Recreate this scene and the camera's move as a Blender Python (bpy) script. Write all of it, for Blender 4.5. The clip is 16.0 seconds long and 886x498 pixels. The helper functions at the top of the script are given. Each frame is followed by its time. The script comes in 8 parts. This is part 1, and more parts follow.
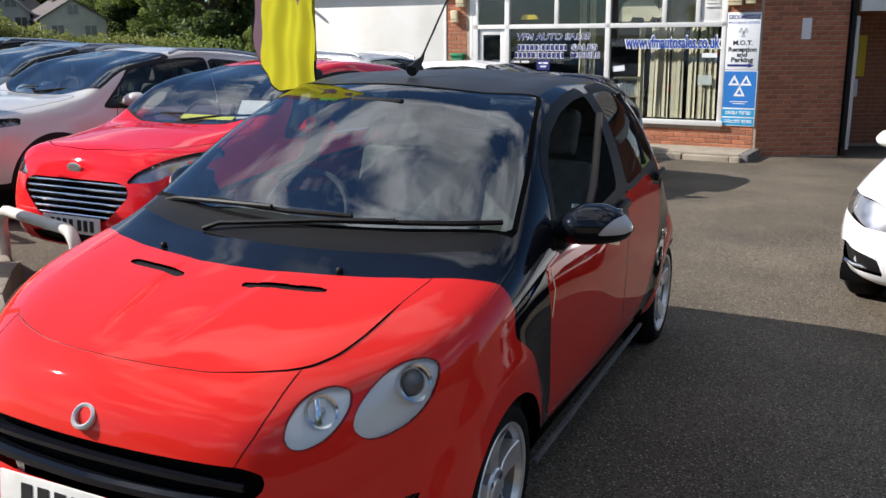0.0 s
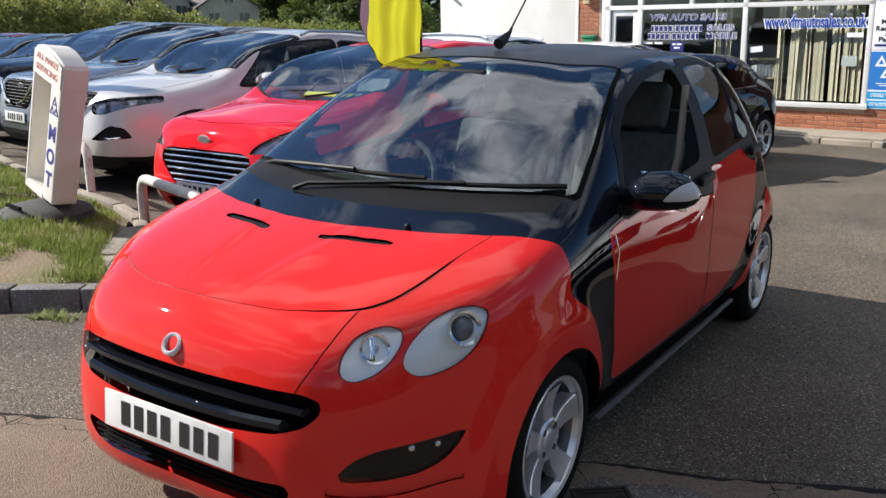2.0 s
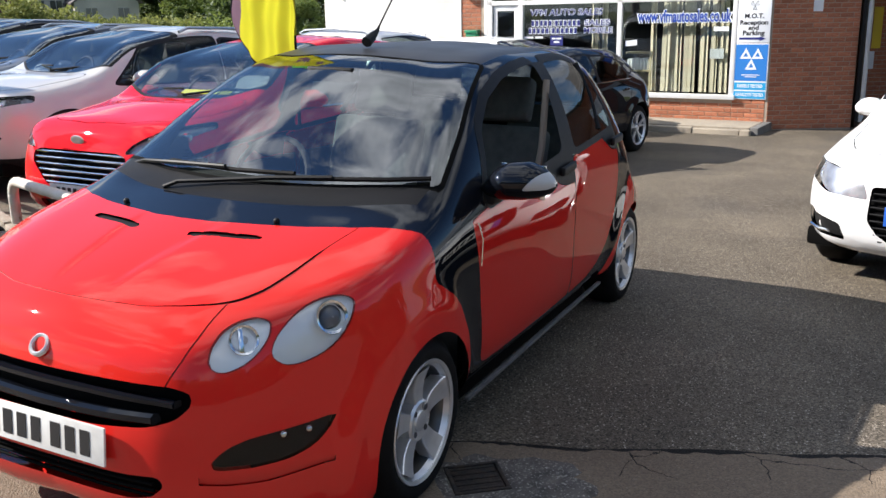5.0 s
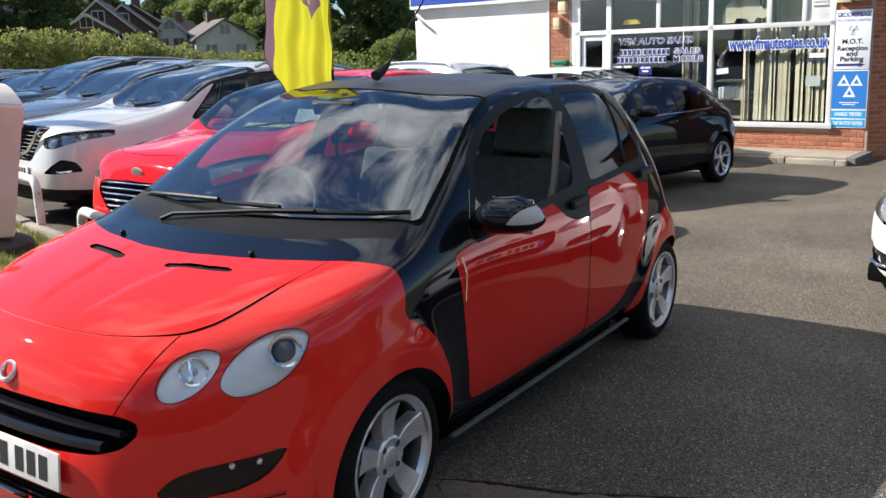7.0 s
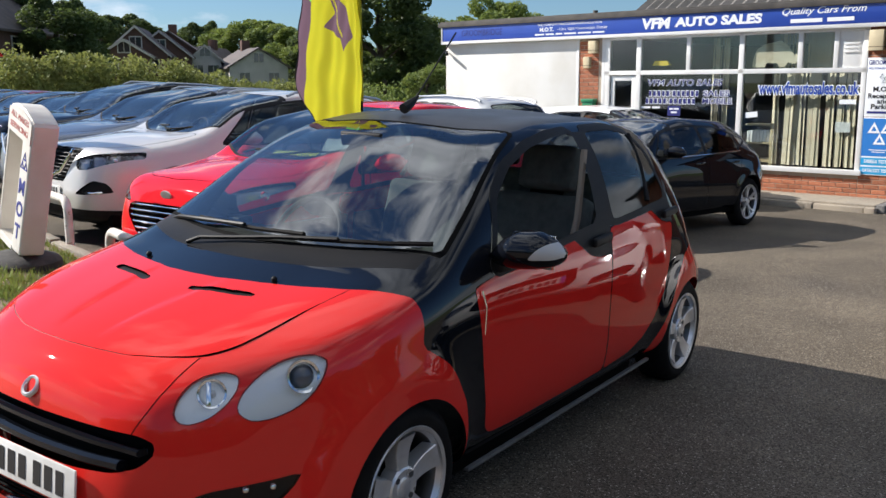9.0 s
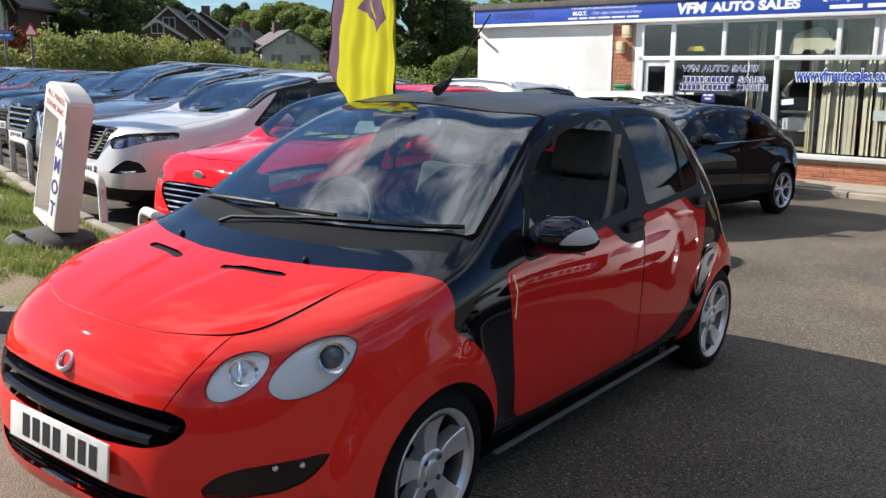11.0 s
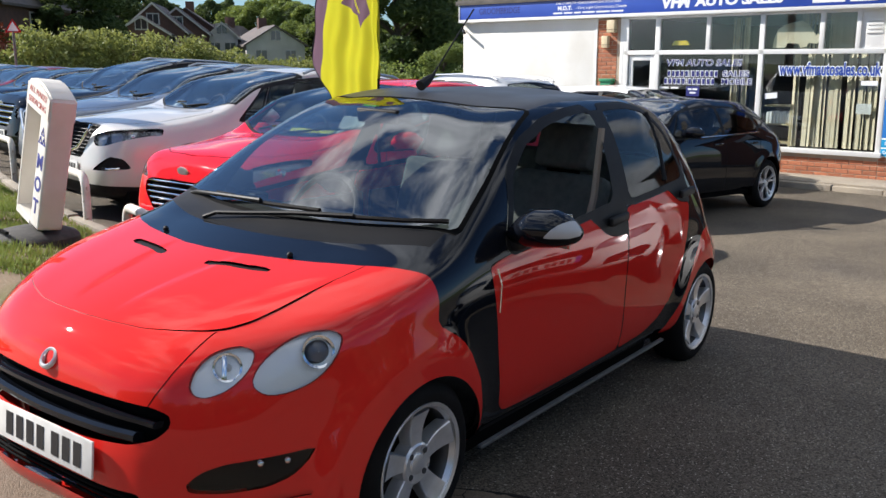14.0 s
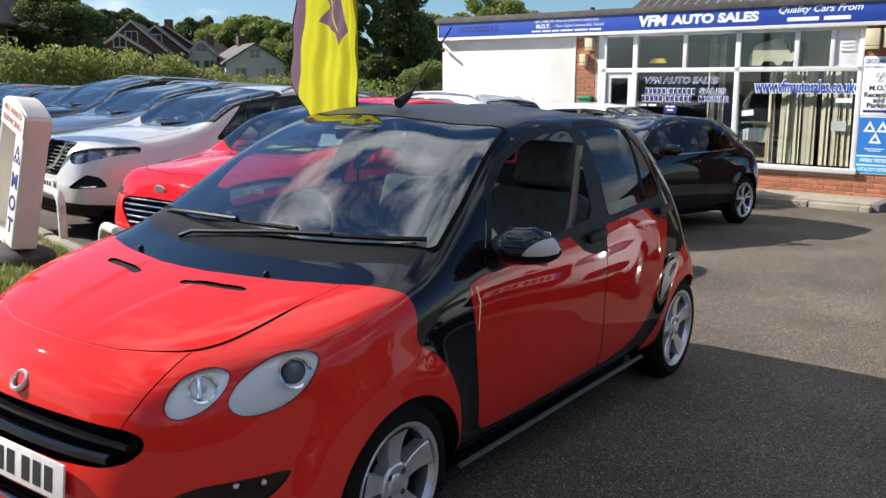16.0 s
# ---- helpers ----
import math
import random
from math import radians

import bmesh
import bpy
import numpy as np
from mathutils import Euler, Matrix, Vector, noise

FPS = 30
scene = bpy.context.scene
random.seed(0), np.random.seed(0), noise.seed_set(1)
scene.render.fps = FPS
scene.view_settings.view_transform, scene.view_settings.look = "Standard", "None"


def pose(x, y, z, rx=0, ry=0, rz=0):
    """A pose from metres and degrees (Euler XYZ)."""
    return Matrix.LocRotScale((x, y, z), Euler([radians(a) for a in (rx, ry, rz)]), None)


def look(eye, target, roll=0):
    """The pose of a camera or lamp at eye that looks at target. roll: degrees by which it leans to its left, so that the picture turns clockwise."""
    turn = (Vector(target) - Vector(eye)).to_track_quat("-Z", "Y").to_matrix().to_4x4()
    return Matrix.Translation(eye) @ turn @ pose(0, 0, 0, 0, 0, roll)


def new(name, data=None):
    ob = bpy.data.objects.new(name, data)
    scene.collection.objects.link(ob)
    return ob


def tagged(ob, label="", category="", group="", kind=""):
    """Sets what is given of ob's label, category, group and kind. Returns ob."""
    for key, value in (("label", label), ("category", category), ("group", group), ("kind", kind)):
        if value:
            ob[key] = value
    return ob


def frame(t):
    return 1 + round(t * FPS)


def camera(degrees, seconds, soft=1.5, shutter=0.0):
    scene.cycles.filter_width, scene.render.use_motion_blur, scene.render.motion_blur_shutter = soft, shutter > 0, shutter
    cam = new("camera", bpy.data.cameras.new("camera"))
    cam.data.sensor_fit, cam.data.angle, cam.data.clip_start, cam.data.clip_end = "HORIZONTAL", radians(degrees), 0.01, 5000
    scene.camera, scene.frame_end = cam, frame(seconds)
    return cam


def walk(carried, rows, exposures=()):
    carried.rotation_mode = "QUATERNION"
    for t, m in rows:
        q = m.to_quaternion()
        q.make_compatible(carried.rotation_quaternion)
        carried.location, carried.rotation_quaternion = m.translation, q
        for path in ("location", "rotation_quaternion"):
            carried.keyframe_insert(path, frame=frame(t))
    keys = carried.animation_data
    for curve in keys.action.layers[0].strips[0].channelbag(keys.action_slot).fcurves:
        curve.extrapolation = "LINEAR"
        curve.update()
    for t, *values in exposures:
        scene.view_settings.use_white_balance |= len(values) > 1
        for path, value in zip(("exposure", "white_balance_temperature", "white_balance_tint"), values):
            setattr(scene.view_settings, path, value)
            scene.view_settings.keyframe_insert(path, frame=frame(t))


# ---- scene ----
cam = camera(52.3, 16.0)
PATH = [
    (0, (1.651, -1.515, 1.551), (0.855, 0.262, 1.092), -0.39),
    (0.5, (1.639, -1.507, 1.545), (0.813, 0.249, 1.064), -0.80),
    (1, (1.618, -1.520, 1.536), (0.740, 0.219, 1.082), -2.05),
    (1.5, (1.732, -1.542, 1.519), (0.719, 0.131, 1.097), -2.22),
    (2, (1.936, -1.574, 1.509), (0.877, 0.051, 1.022), -0.94),
    (2.5, (2.010, -1.607, 1.514), (1.008, 0.036, 0.967), -1.06),
    (3, (2.023, -1.622, 1.516), (1.021, 0.019, 0.963), -1.28),
    (3.5, (2.023, -1.621, 1.519), (1.012, 0.010, 0.956), -1.24),
    (4, (2.023, -1.621, 1.517), (1.042, 0.033, 0.969), -1.04),
    (4.5, (2.040, -1.649, 1.534), (1.148, 0.063, 1.010), -1.05),
    (5, (2.075, -1.631, 1.524), (1.217, 0.104, 1.022), -1.11),
    (5.2, (2.063, -1.589, 1.516), (1.184, 0.144, 1.045), -0.88),
    (7.3, (2.470, -1.384, 1.521), (1.391, 0.245, 1.094), -2.11),
    (7.5, (2.473, -1.388, 1.519), (1.409, 0.256, 1.114), -2.13),
    (8, (2.463, -1.393, 1.520), (1.393, 0.258, 1.159), -1.47),
    (8.5, (2.462, -1.402, 1.523), (1.362, 0.231, 1.175), -1.09),
    (9, (2.455, -1.399, 1.522), (1.333, 0.217, 1.163), -0.29),
    (11.5, (2.441, -1.398, 1.515), (1.255, 0.162, 1.118), 0.57),
    (12, (2.444, -1.409, 1.515), (1.235, 0.136, 1.127), 0.90),
    (12.5, (2.445, -1.400, 1.516), (1.225, 0.136, 1.126), 0.43),
    (13, (2.448, -1.384, 1.514), (1.264, 0.179, 1.121), -0.11),
    (13.5, (2.450, -1.387, 1.513), (1.307, 0.208, 1.127), -0.06),
    (14, (2.453, -1.398, 1.513), (1.308, 0.192, 1.110), 0.07),
    (14.5, (2.453, -1.390, 1.513), (1.320, 0.204, 1.095), 0.53),
    (15, (2.452, -1.377, 1.506), (1.355, 0.239, 1.077), 0.65),
    (15.5, (2.448, -1.376, 1.509), (1.345, 0.241, 1.098), 0.17),
    (16, (2.450, -1.380, 1.513), (1.336, 0.241, 1.147), 0.06),
]
walk(cam, [(t, look(eye, aim, roll)) for t, eye, aim, roll in PATH], exposures=[(0.0, 0.57), (1.0, 0.77), (2.0, 0.67), (2.5, 0.84), (3.0, 0.95), (4.5, 0.96), (7.5, 0.86), (8.5, 0.63), (11.5, 0.80), (15.0, 0.74), (16.0, 0.80)])

# ---- light ----
SUN = Vector((-1.36, -0.43, 1.0)).normalized()
world = bpy.data.worlds.new("sky")
scene.world = world
world.use_nodes = True
wn, wl = world.node_tree.nodes, world.node_tree.links
wn.clear()
w_out = wn.new("ShaderNodeOutputWorld")
w_bg = wn.new("ShaderNodeBackground")
w_bg.inputs[1].default_value = 0.0265
sky = wn.new("ShaderNodeTexSky")
sky.sky_type = "NISHITA"
sky.sun_disc = False
sky.dust_density = 0.35
sky.ozone_density = 2.2
sky.sun_elevation = math.asin(SUN.z)
sky.sun_rotation = math.atan2(SUN.x, SUN.y)
w_co = wn.new("ShaderNodeTexCoord")
w_map = wn.new("ShaderNodeMapping")
w_map.inputs["Scale"].default_value = (1.0, 1.0, 2.6)
w_map.inputs["Location"].default_value = (3.1, 1.7, 0.4)
w_noise = wn.new("ShaderNodeTexNoise")
w_noise.inputs["Scale"].default_value = 2.3
w_noise.inputs["Detail"].default_value = 9
w_noise.inputs["Roughness"].default_value = 0.56
w_ramp = wn.new("ShaderNodeValToRGB")
w_ramp.color_ramp.elements[0].position = 0.50
w_ramp.color_ramp.elements[1].position = 0.60
w_tone = wn.new("ShaderNodeTexNoise")
w_tone.inputs["Scale"].default_value = 5.0
w_tone.inputs["Detail"].default_value = 6
w_cloud = wn.new("ShaderNodeMix")
w_cloud.data_type = "RGBA"
w_cloud.inputs[6].default_value = (9.0, 10.0, 11.4, 1)
w_cloud.inputs[7].default_value = (22.5, 23.8, 26.0, 1)
w_mix = wn.new("ShaderNodeMix")
w_mix.data_type = "RGBA"
wl.new(w_co.outputs["Generated"], w_map.inputs[0])
wl.new(w_map.outputs[0], w_noise.inputs["Vector"])
wl.new(w_map.outputs[0], w_tone.inputs["Vector"])
# the cover is denser overhead and low down
w_xyz = wn.new("ShaderNodeSeparateXYZ")
wl.new(w_co.outputs["Generated"], w_xyz.inputs[0])
w_high = wn.new("ShaderNodeMapRange")
w_high.interpolation_type = "SMOOTHSTEP"
for i_, v_ in zip((1, 2, 3, 4), (0.58, 0.86, -0.025, 0.075)):
    w_high.inputs[i_].default_value = v_
wl.new(w_xyz.outputs[2], w_high.inputs[0])
w_low = wn.new("ShaderNodeMapRange")
for i_, v_ in zip((1, 2, 3, 4), (0.02, 0.38, 0.06, 0.0)):
    w_low.inputs[i_].default_value = v_
wl.new(w_xyz.outputs[2], w_low.inputs[0])
w_both = wn.new("ShaderNodeMath")
wl.new(w_high.outputs[0], w_both.inputs[0])
wl.new(w_low.outputs[0], w_both.inputs[1])
w_blue = wn.new("ShaderNodeVectorMath")
w_blue.operation = "MULTIPLY"
w_blue.inputs[1].default_value = (1.6, 2.1, 2.7)
wl.new(sky.outputs[0], w_blue.inputs[0])
w_cover = wn.new("ShaderNodeMath")
wl.new(w_noise.outputs[0], w_cover.inputs[0])
# and thins out towards the west
w_west = wn.new("ShaderNodeMapRange")
w_west.interpolation_type = "SMOOTHSTEP"
for i_, v_ in zip((1, 2, 3, 4), (-0.80, -0.40, -0.11, 0.0)):
    w_west.inputs[i_].default_value = v_
wl.new(w_xyz.outputs[0], w_west.inputs[0])
w_all = wn.new("ShaderNodeMath")
wl.new(w_both.outputs[0], w_all.inputs[0])
w_mid = wn.new("ShaderNodeMapRange")
w_mid.interpolation_type = "SMOOTHSTEP"
w_mid.inputs[1].default_value, w_mid.inputs[2].default_value = 0.22, 0.42
wl.new(w_xyz.outputs[2], w_mid.inputs[0])
w_part = wn.new("ShaderNodeMath")
w_part.operation = "MULTIPLY"
wl.new(w_west.outputs[0], w_part.inputs[0])
wl.new(w_mid.outputs[0], w_part.inputs[1])
wl.new(w_part.outputs[0], w_all.inputs[1])
wl.new(w_all.outputs[0], w_cover.inputs[1])
wl.new(w_cover.outputs[0], w_ramp.inputs[0])
w_step = wn.new("ShaderNodeMapRange")
w_step.inputs[1].default_value, w_step.inputs[2].default_value = 0.34, 0.60
wl.new(w_tone.outputs[0], w_step.inputs[0])
wl.new(w_step.outputs[0], w_cloud.inputs[0])
wl.new(w_ramp.outputs[0], w_mix.inputs[0])
wl.new(w_blue.outputs[0], w_mix.inputs[6])
# clouds shine more towards the sun, as thin cloud does
w_dot = wn.new("ShaderNodeVectorMath")
w_dot.operation = "DOT_PRODUCT"
w_dot.inputs[1].default_value = SUN
w_glow = wn.new("ShaderNodeMapRange")
w_glow.interpolation_type = "SMOOTHSTEP"
for i_, v_ in zip((1, 2, 3, 4), (0.15, 1.0, 1.05, 1.4)):
    w_glow.inputs[i_].default_value = v_
w_lit = wn.new("ShaderNodeVectorMath")
w_lit.operation = "SCALE"
wl.new(w_co.outputs["Generated"], w_dot.inputs[0])
wl.new(w_dot.outputs["Value"], w_glow.inputs[0])
wl.new(w_cloud.outputs[2], w_lit.inputs[0])
wl.new(w_glow.outputs[0], w_lit.inputs["Scale"])
wl.new(w_lit.outputs[0], w_mix.inputs[7])
wl.new(w_mix.outputs[2], w_bg.inputs[0])
wl.new(w_bg.outputs[0], w_out.inputs[0])
sun_data = bpy.data.lights.new("sun", "SUN")
sun_data.energy = 5.5
sun_data.angle = radians(0.55)
sun_data.color = (1.0, 0.95, 0.90)
sun = new("sun", sun_data)
sun.matrix_world = look(SUN * 60, (0, 0, 0))


# ---- materials ----
def mat(name, color, rough=0.6, metal=0.0, coat=0.0, spec=0.5, color2=None, scale=6.0, detail=6.0, bump=0.0, bump_scale=60.0,
        speck=None, speck_scale=120.0, speck_range=(0.55, 0.7), rough2=None, stain=None, stain_scale=0.7, random_tint=0.0, emit=None, lo=0.35, hi=0.68):
    m = bpy.data.materials.new(name)
    m.use_nodes = True
    nt = m.node_tree
    nodes, links = nt.nodes, nt.links
    bs = nodes["Principled BSDF"]
    bs.inputs["Roughness"].default_value = rough
    bs.inputs["Metallic"].default_value = metal
    bs.inputs["Coat Weight"].default_value = coat
    bs.inputs["Coat Roughness"].default_value = 0.02
    bs.inputs["Coat IOR"].default_value = 1.42
    bs.inputs["Specular IOR Level"].default_value = spec
    bs.inputs["Base Color"].default_value = (*color, 1)
    co = nodes.new("ShaderNodeTexCoord")
    out = None

    def noise_mix(base, target, sc, low, high, dt=6.0):
        n = nodes.new("ShaderNodeTexNoise")
        n.inputs["Scale"].default_value = sc
        n.inputs["Detail"].default_value = dt
        links.new(co.outputs["Object"], n.inputs["Vector"])
        r = nodes.new("ShaderNodeMapRange")
        r.inputs[1].default_value, r.inputs[2].default_value = low, high
        links.new(n.outputs[0], r.inputs[0])
        mx = nodes.new("ShaderNodeMix")
        mx.data_type = "RGBA"
        links.new(r.outputs[0], mx.inputs[0])
        if base is None:
            mx.inputs[6].default_value = (*color, 1)
        else:
            links.new(base, mx.inputs[6])
        mx.inputs[7].default_value = (*target, 1)
        return mx.outputs[2]

    if color2:
        out = noise_mix(out, color2, scale, lo, hi, detail)
    if stain:
        out = noise_mix(out, stain, stain_scale, 0.5, 0.72)
    if speck:
        out = noise_mix(out, speck, speck_scale, *speck_range, 3.0)
    if random_tint:
        info = nodes.new("ShaderNodeObjectInfo")
        hs = nodes.new("ShaderNodeHueSaturation")
        rr = nodes.new("ShaderNodeMapRange")
        rr.inputs[3].default_value, rr.inputs[4].default_value = 1 - random_tint, 1 + random_tint
        links.new(info.outputs["Random"], rr.inputs[0])
        links.new(rr.outputs[0], hs.inputs["Value"])
        if out is None:
            hs.inputs["Color"].default_value = (*color, 1)
        else:
            links.new(out, hs.inputs["Color"])
        out = hs.outputs[0]
    if out is not None:
        links.new(out, bs.inputs["Base Color"])
    if rough2 is not None:
        n = nodes.new("ShaderNodeTexNoise")
        n.inputs["Scale"].default_value = 4.0
        n.inputs["Detail"].default_value = 8
        links.new(co.outputs["Object"], n.inputs["Vector"])
        r = nodes.new("ShaderNodeMapRange")
        r.inputs[1].default_value, r.inputs[2].default_value = 0.35, 0.7
        r.inputs[3].default_value, r.inputs[4].default_value = rough, rough2
        links.new(n.outputs[0], r.inputs[0])
        links.new(r.outputs[0], bs.inputs["Roughness"])
    if bump:
        n = nodes.new("ShaderNodeTexNoise")
        n.inputs["Scale"].default_value = bump_scale
        n.inputs["Detail"].default_value = 5
        links.new(co.outputs["Object"], n.inputs["Vector"])
        b = nodes.new("ShaderNodeBump")
        b.inputs["Strength"].default_value = bump
        b.inputs["Distance"].default_value = 0.01
        links.new(n.outputs[0], b.inputs["Height"])
        links.new(b.outputs[0], bs.inputs["Normal"])
    if emit:
        bs.inputs["Emission Color"].default_value = (*color, 1)
        bs.inputs["Emission Strength"].default_value = emit
    return m


def glass(name, tint=(0.85, 0.9, 0.88), ior=1.5, rough=0.0):
    m = bpy.data.materials.new(name)
    m.use_nodes = True
    nodes, links = m.node_tree.nodes, m.node_tree.links
    nodes.clear()
    o = nodes.new("ShaderNodeOutputMaterial")
    mx = nodes.new("ShaderNodeMixShader")
    tr = nodes.new("ShaderNodeBsdfTransparent")
    gl = nodes.new("ShaderNodeBsdfGlossy")
    # mirror share by Schlick's rule, the same from both sides of the pane
    f0 = ((ior - 1) / (ior + 1)) ** 2
    lw = nodes.new("ShaderNodeLayerWeight")
    lw.inputs[0].default_value = 0.5
    pw = nodes.new("ShaderNodeMath")
    pw.operation = "POWER"
    pw.inputs[1].default_value = 5.0
    fr = nodes.new("ShaderNodeMapRange")
    fr.inputs[3].default_value, fr.inputs[4].default_value = f0, 1.0
    links.new(lw.outputs["Facing"], pw.inputs[0])
    links.new(pw.outputs[0], fr.inputs[0])
    tr.inputs[0].default_value = (*tint, 1)
    gl.inputs["Roughness"].default_value = rough
    links.new(fr.outputs[0], mx.inputs[0])
    links.new(tr.outputs[0], mx.inputs[1])
    links.new(gl.outputs[0], mx.inputs[2])
    links.new(mx.outputs[0], o.inputs[0])
    return m


M = {
    "red": mat("red_paint", (0.64, 0.023, 0.017), 0.32, coat=1.0, spec=0.0, rough2=0.4),
    "red_dark": mat("ruby_red_paint", (0.66, 0.014, 0.022), 0.35, coat=1.0, spec=0.0, rough2=0.42),
    "gloss_black": mat("gloss_black_paint", (0.005, 0.006, 0.009), 0.25, coat=1.0, spec=0.0, rough2=0.32),
    "roof_black": mat("satin_black_roof", (0.016, 0.016, 0.018), 0.38, spec=0.5, rough2=0.46),
    "trim_black": mat("black_plastic", (0.009, 0.009, 0.010), 0.5, spec=0.15, color2=(0.014, 0.014, 0.014), scale=30, bump=0.05, bump_scale=400),
    "seam_red": mat("red_panel_gap", (0.24, 0.012, 0.010), 0.6),
    "seam": mat("panel_gap", (0.003, 0.003, 0.003), 0.8, spec=0.05),
    "rubber": mat("tyre_rubber", (0.007, 0.007, 0.007), 0.75, spec=0.1, color2=(0.013, 0.012, 0.012), scale=9, bump=0.15, bump_scale=90),
    "alloy": mat("silver_alloy", (0.84, 0.84, 0.85), 0.26, metal=0.7, color2=(0.68, 0.67, 0.66), scale=12, rough2=0.4),
    "barrel": mat("polished_wheel_barrel", (0.17, 0.165, 0.155), 0.3, metal=0.9, color2=(0.11, 0.10, 0.095), scale=10),
    "alloy_dark": mat("dark_alloy", (0.09, 0.09, 0.095), 0.4, metal=0.6),
    "disc": mat("brake_disc", (0.07, 0.065, 0.06), 0.5, metal=0.8, color2=(0.10, 0.045, 0.02), scale=8),
    "chrome": mat("chrome", (0.85, 0.85, 0.86), 0.08, metal=1.0),
    "reflector": mat("lamp_reflector", (0.72, 0.73, 0.74), 0.16, metal=1.0),
    "lamp_bowl": mat("lamp_bowl", (0.82, 0.83, 0.80), 0.30, metal=0.30, rough2=0.42),
    "lamp_dark": mat("smoked_lamp", (0.05, 0.05, 0.055), 0.2, coat=1.0),
    "amber": mat("amber_bulb", (0.75, 0.25, 0.04), 0.25, coat=1.0),
    "tail_red": mat("tail_lamp_red", (0.45, 0.01, 0.015), 0.15, coat=1.0),
    "plate": mat("white_plate", (0.74, 0.74, 0.71), 0.35, color2=(0.62, 0.61, 0.57), scale=14),
    "plate_blue": mat("blue_plate_band", (0.02, 0.10, 0.45), 0.35),
    "ink": mat("black_ink", (0.012, 0.012, 0.013), 0.5),
    "silver_paint": mat("silver_paint", (0.50, 0.51, 0.52), 0.3, metal=0.5, coat=1.0, spec=0.05, rough2=0.38),
    "white_paint": mat("white_paint", (0.80, 0.80, 0.79), 0.3, coat=1.0, spec=0.05, rough2=0.4),
    "pearl_paint": mat("pearl_white_paint", (0.60, 0.585, 0.565), 0.32, metal=0.25, coat=1.0, spec=0.05, rough2=0.4),
    "steel_paint": mat("steel_blue_grey_paint", (0.13, 0.15, 0.19), 0.32, metal=0.5, coat=1.0, spec=0.05, rough2=0.4),
    "navy_paint": mat("dark_blue_paint", (0.015, 0.022, 0.05), 0.3, metal=0.3, coat=1.0, spec=0.05),
    "maroon_paint": mat("maroon_paint", (0.20, 0.012, 0.03), 0.3, metal=0.3, coat=1.0, spec=0.05),
    "seat_grey": mat("grey_seat_cloth", (0.11, 0.115, 0.11), 0.9, color2=(0.08, 0.085, 0.08), scale=25, bump=0.2, bump_scale=300),
    "seat_dark": mat("dark_seat_cloth", (0.03, 0.03, 0.032), 0.9, color2=(0.05, 0.05, 0.05), scale=25),
    "liner": mat("dark_cabin_lining", (0.03, 0.03, 0.031), 0.9, spec=0.1, color2=(0.045, 0.045, 0.045), scale=12),
    "beige": mat("beige_seat_belt", (0.30, 0.25, 0.20), 0.85),
    "windscreen": glass("windscreen_glass", (0.72, 0.80, 0.78), 2.95),
    "row_screen": glass("pale_windscreen_glass", (0.66, 0.74, 0.78), 2.9),
    "car_glass": glass("side_window_glass", (0.62, 0.68, 0.66), 1.5),
    "tint_glass": glass("tinted_glass", (0.25, 0.28, 0.29), 1.6),
    "lens": glass("headlamp_lens", (0.985, 0.99, 1.0), 1.45),
    "shop_glass": glass("shop_window_glass", (0.80, 0.84, 0.82), 1.8),
}


# ---- mesh helpers ----
def part(name, bm, material, parent=None, label="", smooth=True, matrix=None):
    me = bpy.data.meshes.new(name)
    bm.normal_update()
    bm.to_mesh(me)
    bm.free()
    if smooth:
        me.shade_smooth()
        me.set_sharp_from_angle(angle=radians(38))
    if material:
        me.materials.append(material)
    ob = new(name, me)
    if parent:
        ob.parent = parent
    if matrix is not None:
        ob.matrix_local = matrix
    return tagged(ob, label)


def thing(name, label, category, m=None, group="", kind=""):
    ob = new(name)
    ob.empty_display_size = 0.2
    if m is not None:
        ob.matrix_world = m
    return tagged(ob, label, category, group, kind)


def box(bm, x0, x1, y0, y1, z0, z1, bevel=0.0, m=None, seg=2):
    vs = [bm.verts.new((x, y, z)) for x in (x0, x1) for y in (y0, y1) for z in (z0, z1)]
    fs = [bm.faces.new([vs[i] for i in f]) for f in ((0, 1, 3, 2), (4, 6, 7, 5), (0, 4, 5, 1), (2, 3, 7, 6), (0, 2, 6, 4), (1, 5, 7, 3))]
    if bevel:
        es = list({e for f in fs for e in f.edges})
        r = bmesh.ops.bevel(bm, geom=es, offset=bevel, segments=seg, affect="EDGES", profile=0.6)
        vs = list({v for f in r["faces"] for v in f.verts} | {v for v in vs if v.is_valid})
    if m is not None:
        bmesh.ops.transform(bm, matrix=m, verts=vs)
    return vs


def box_part(name, x0, x1, y0, y1, z0, z1, material, parent=None, bevel=0.004, label="", matrix=None):
    bm = bmesh.new()
    box(bm, x0, x1, y0, y1, z0, z1, bevel)
    return part(name, bm, material, parent, label, matrix=matrix)


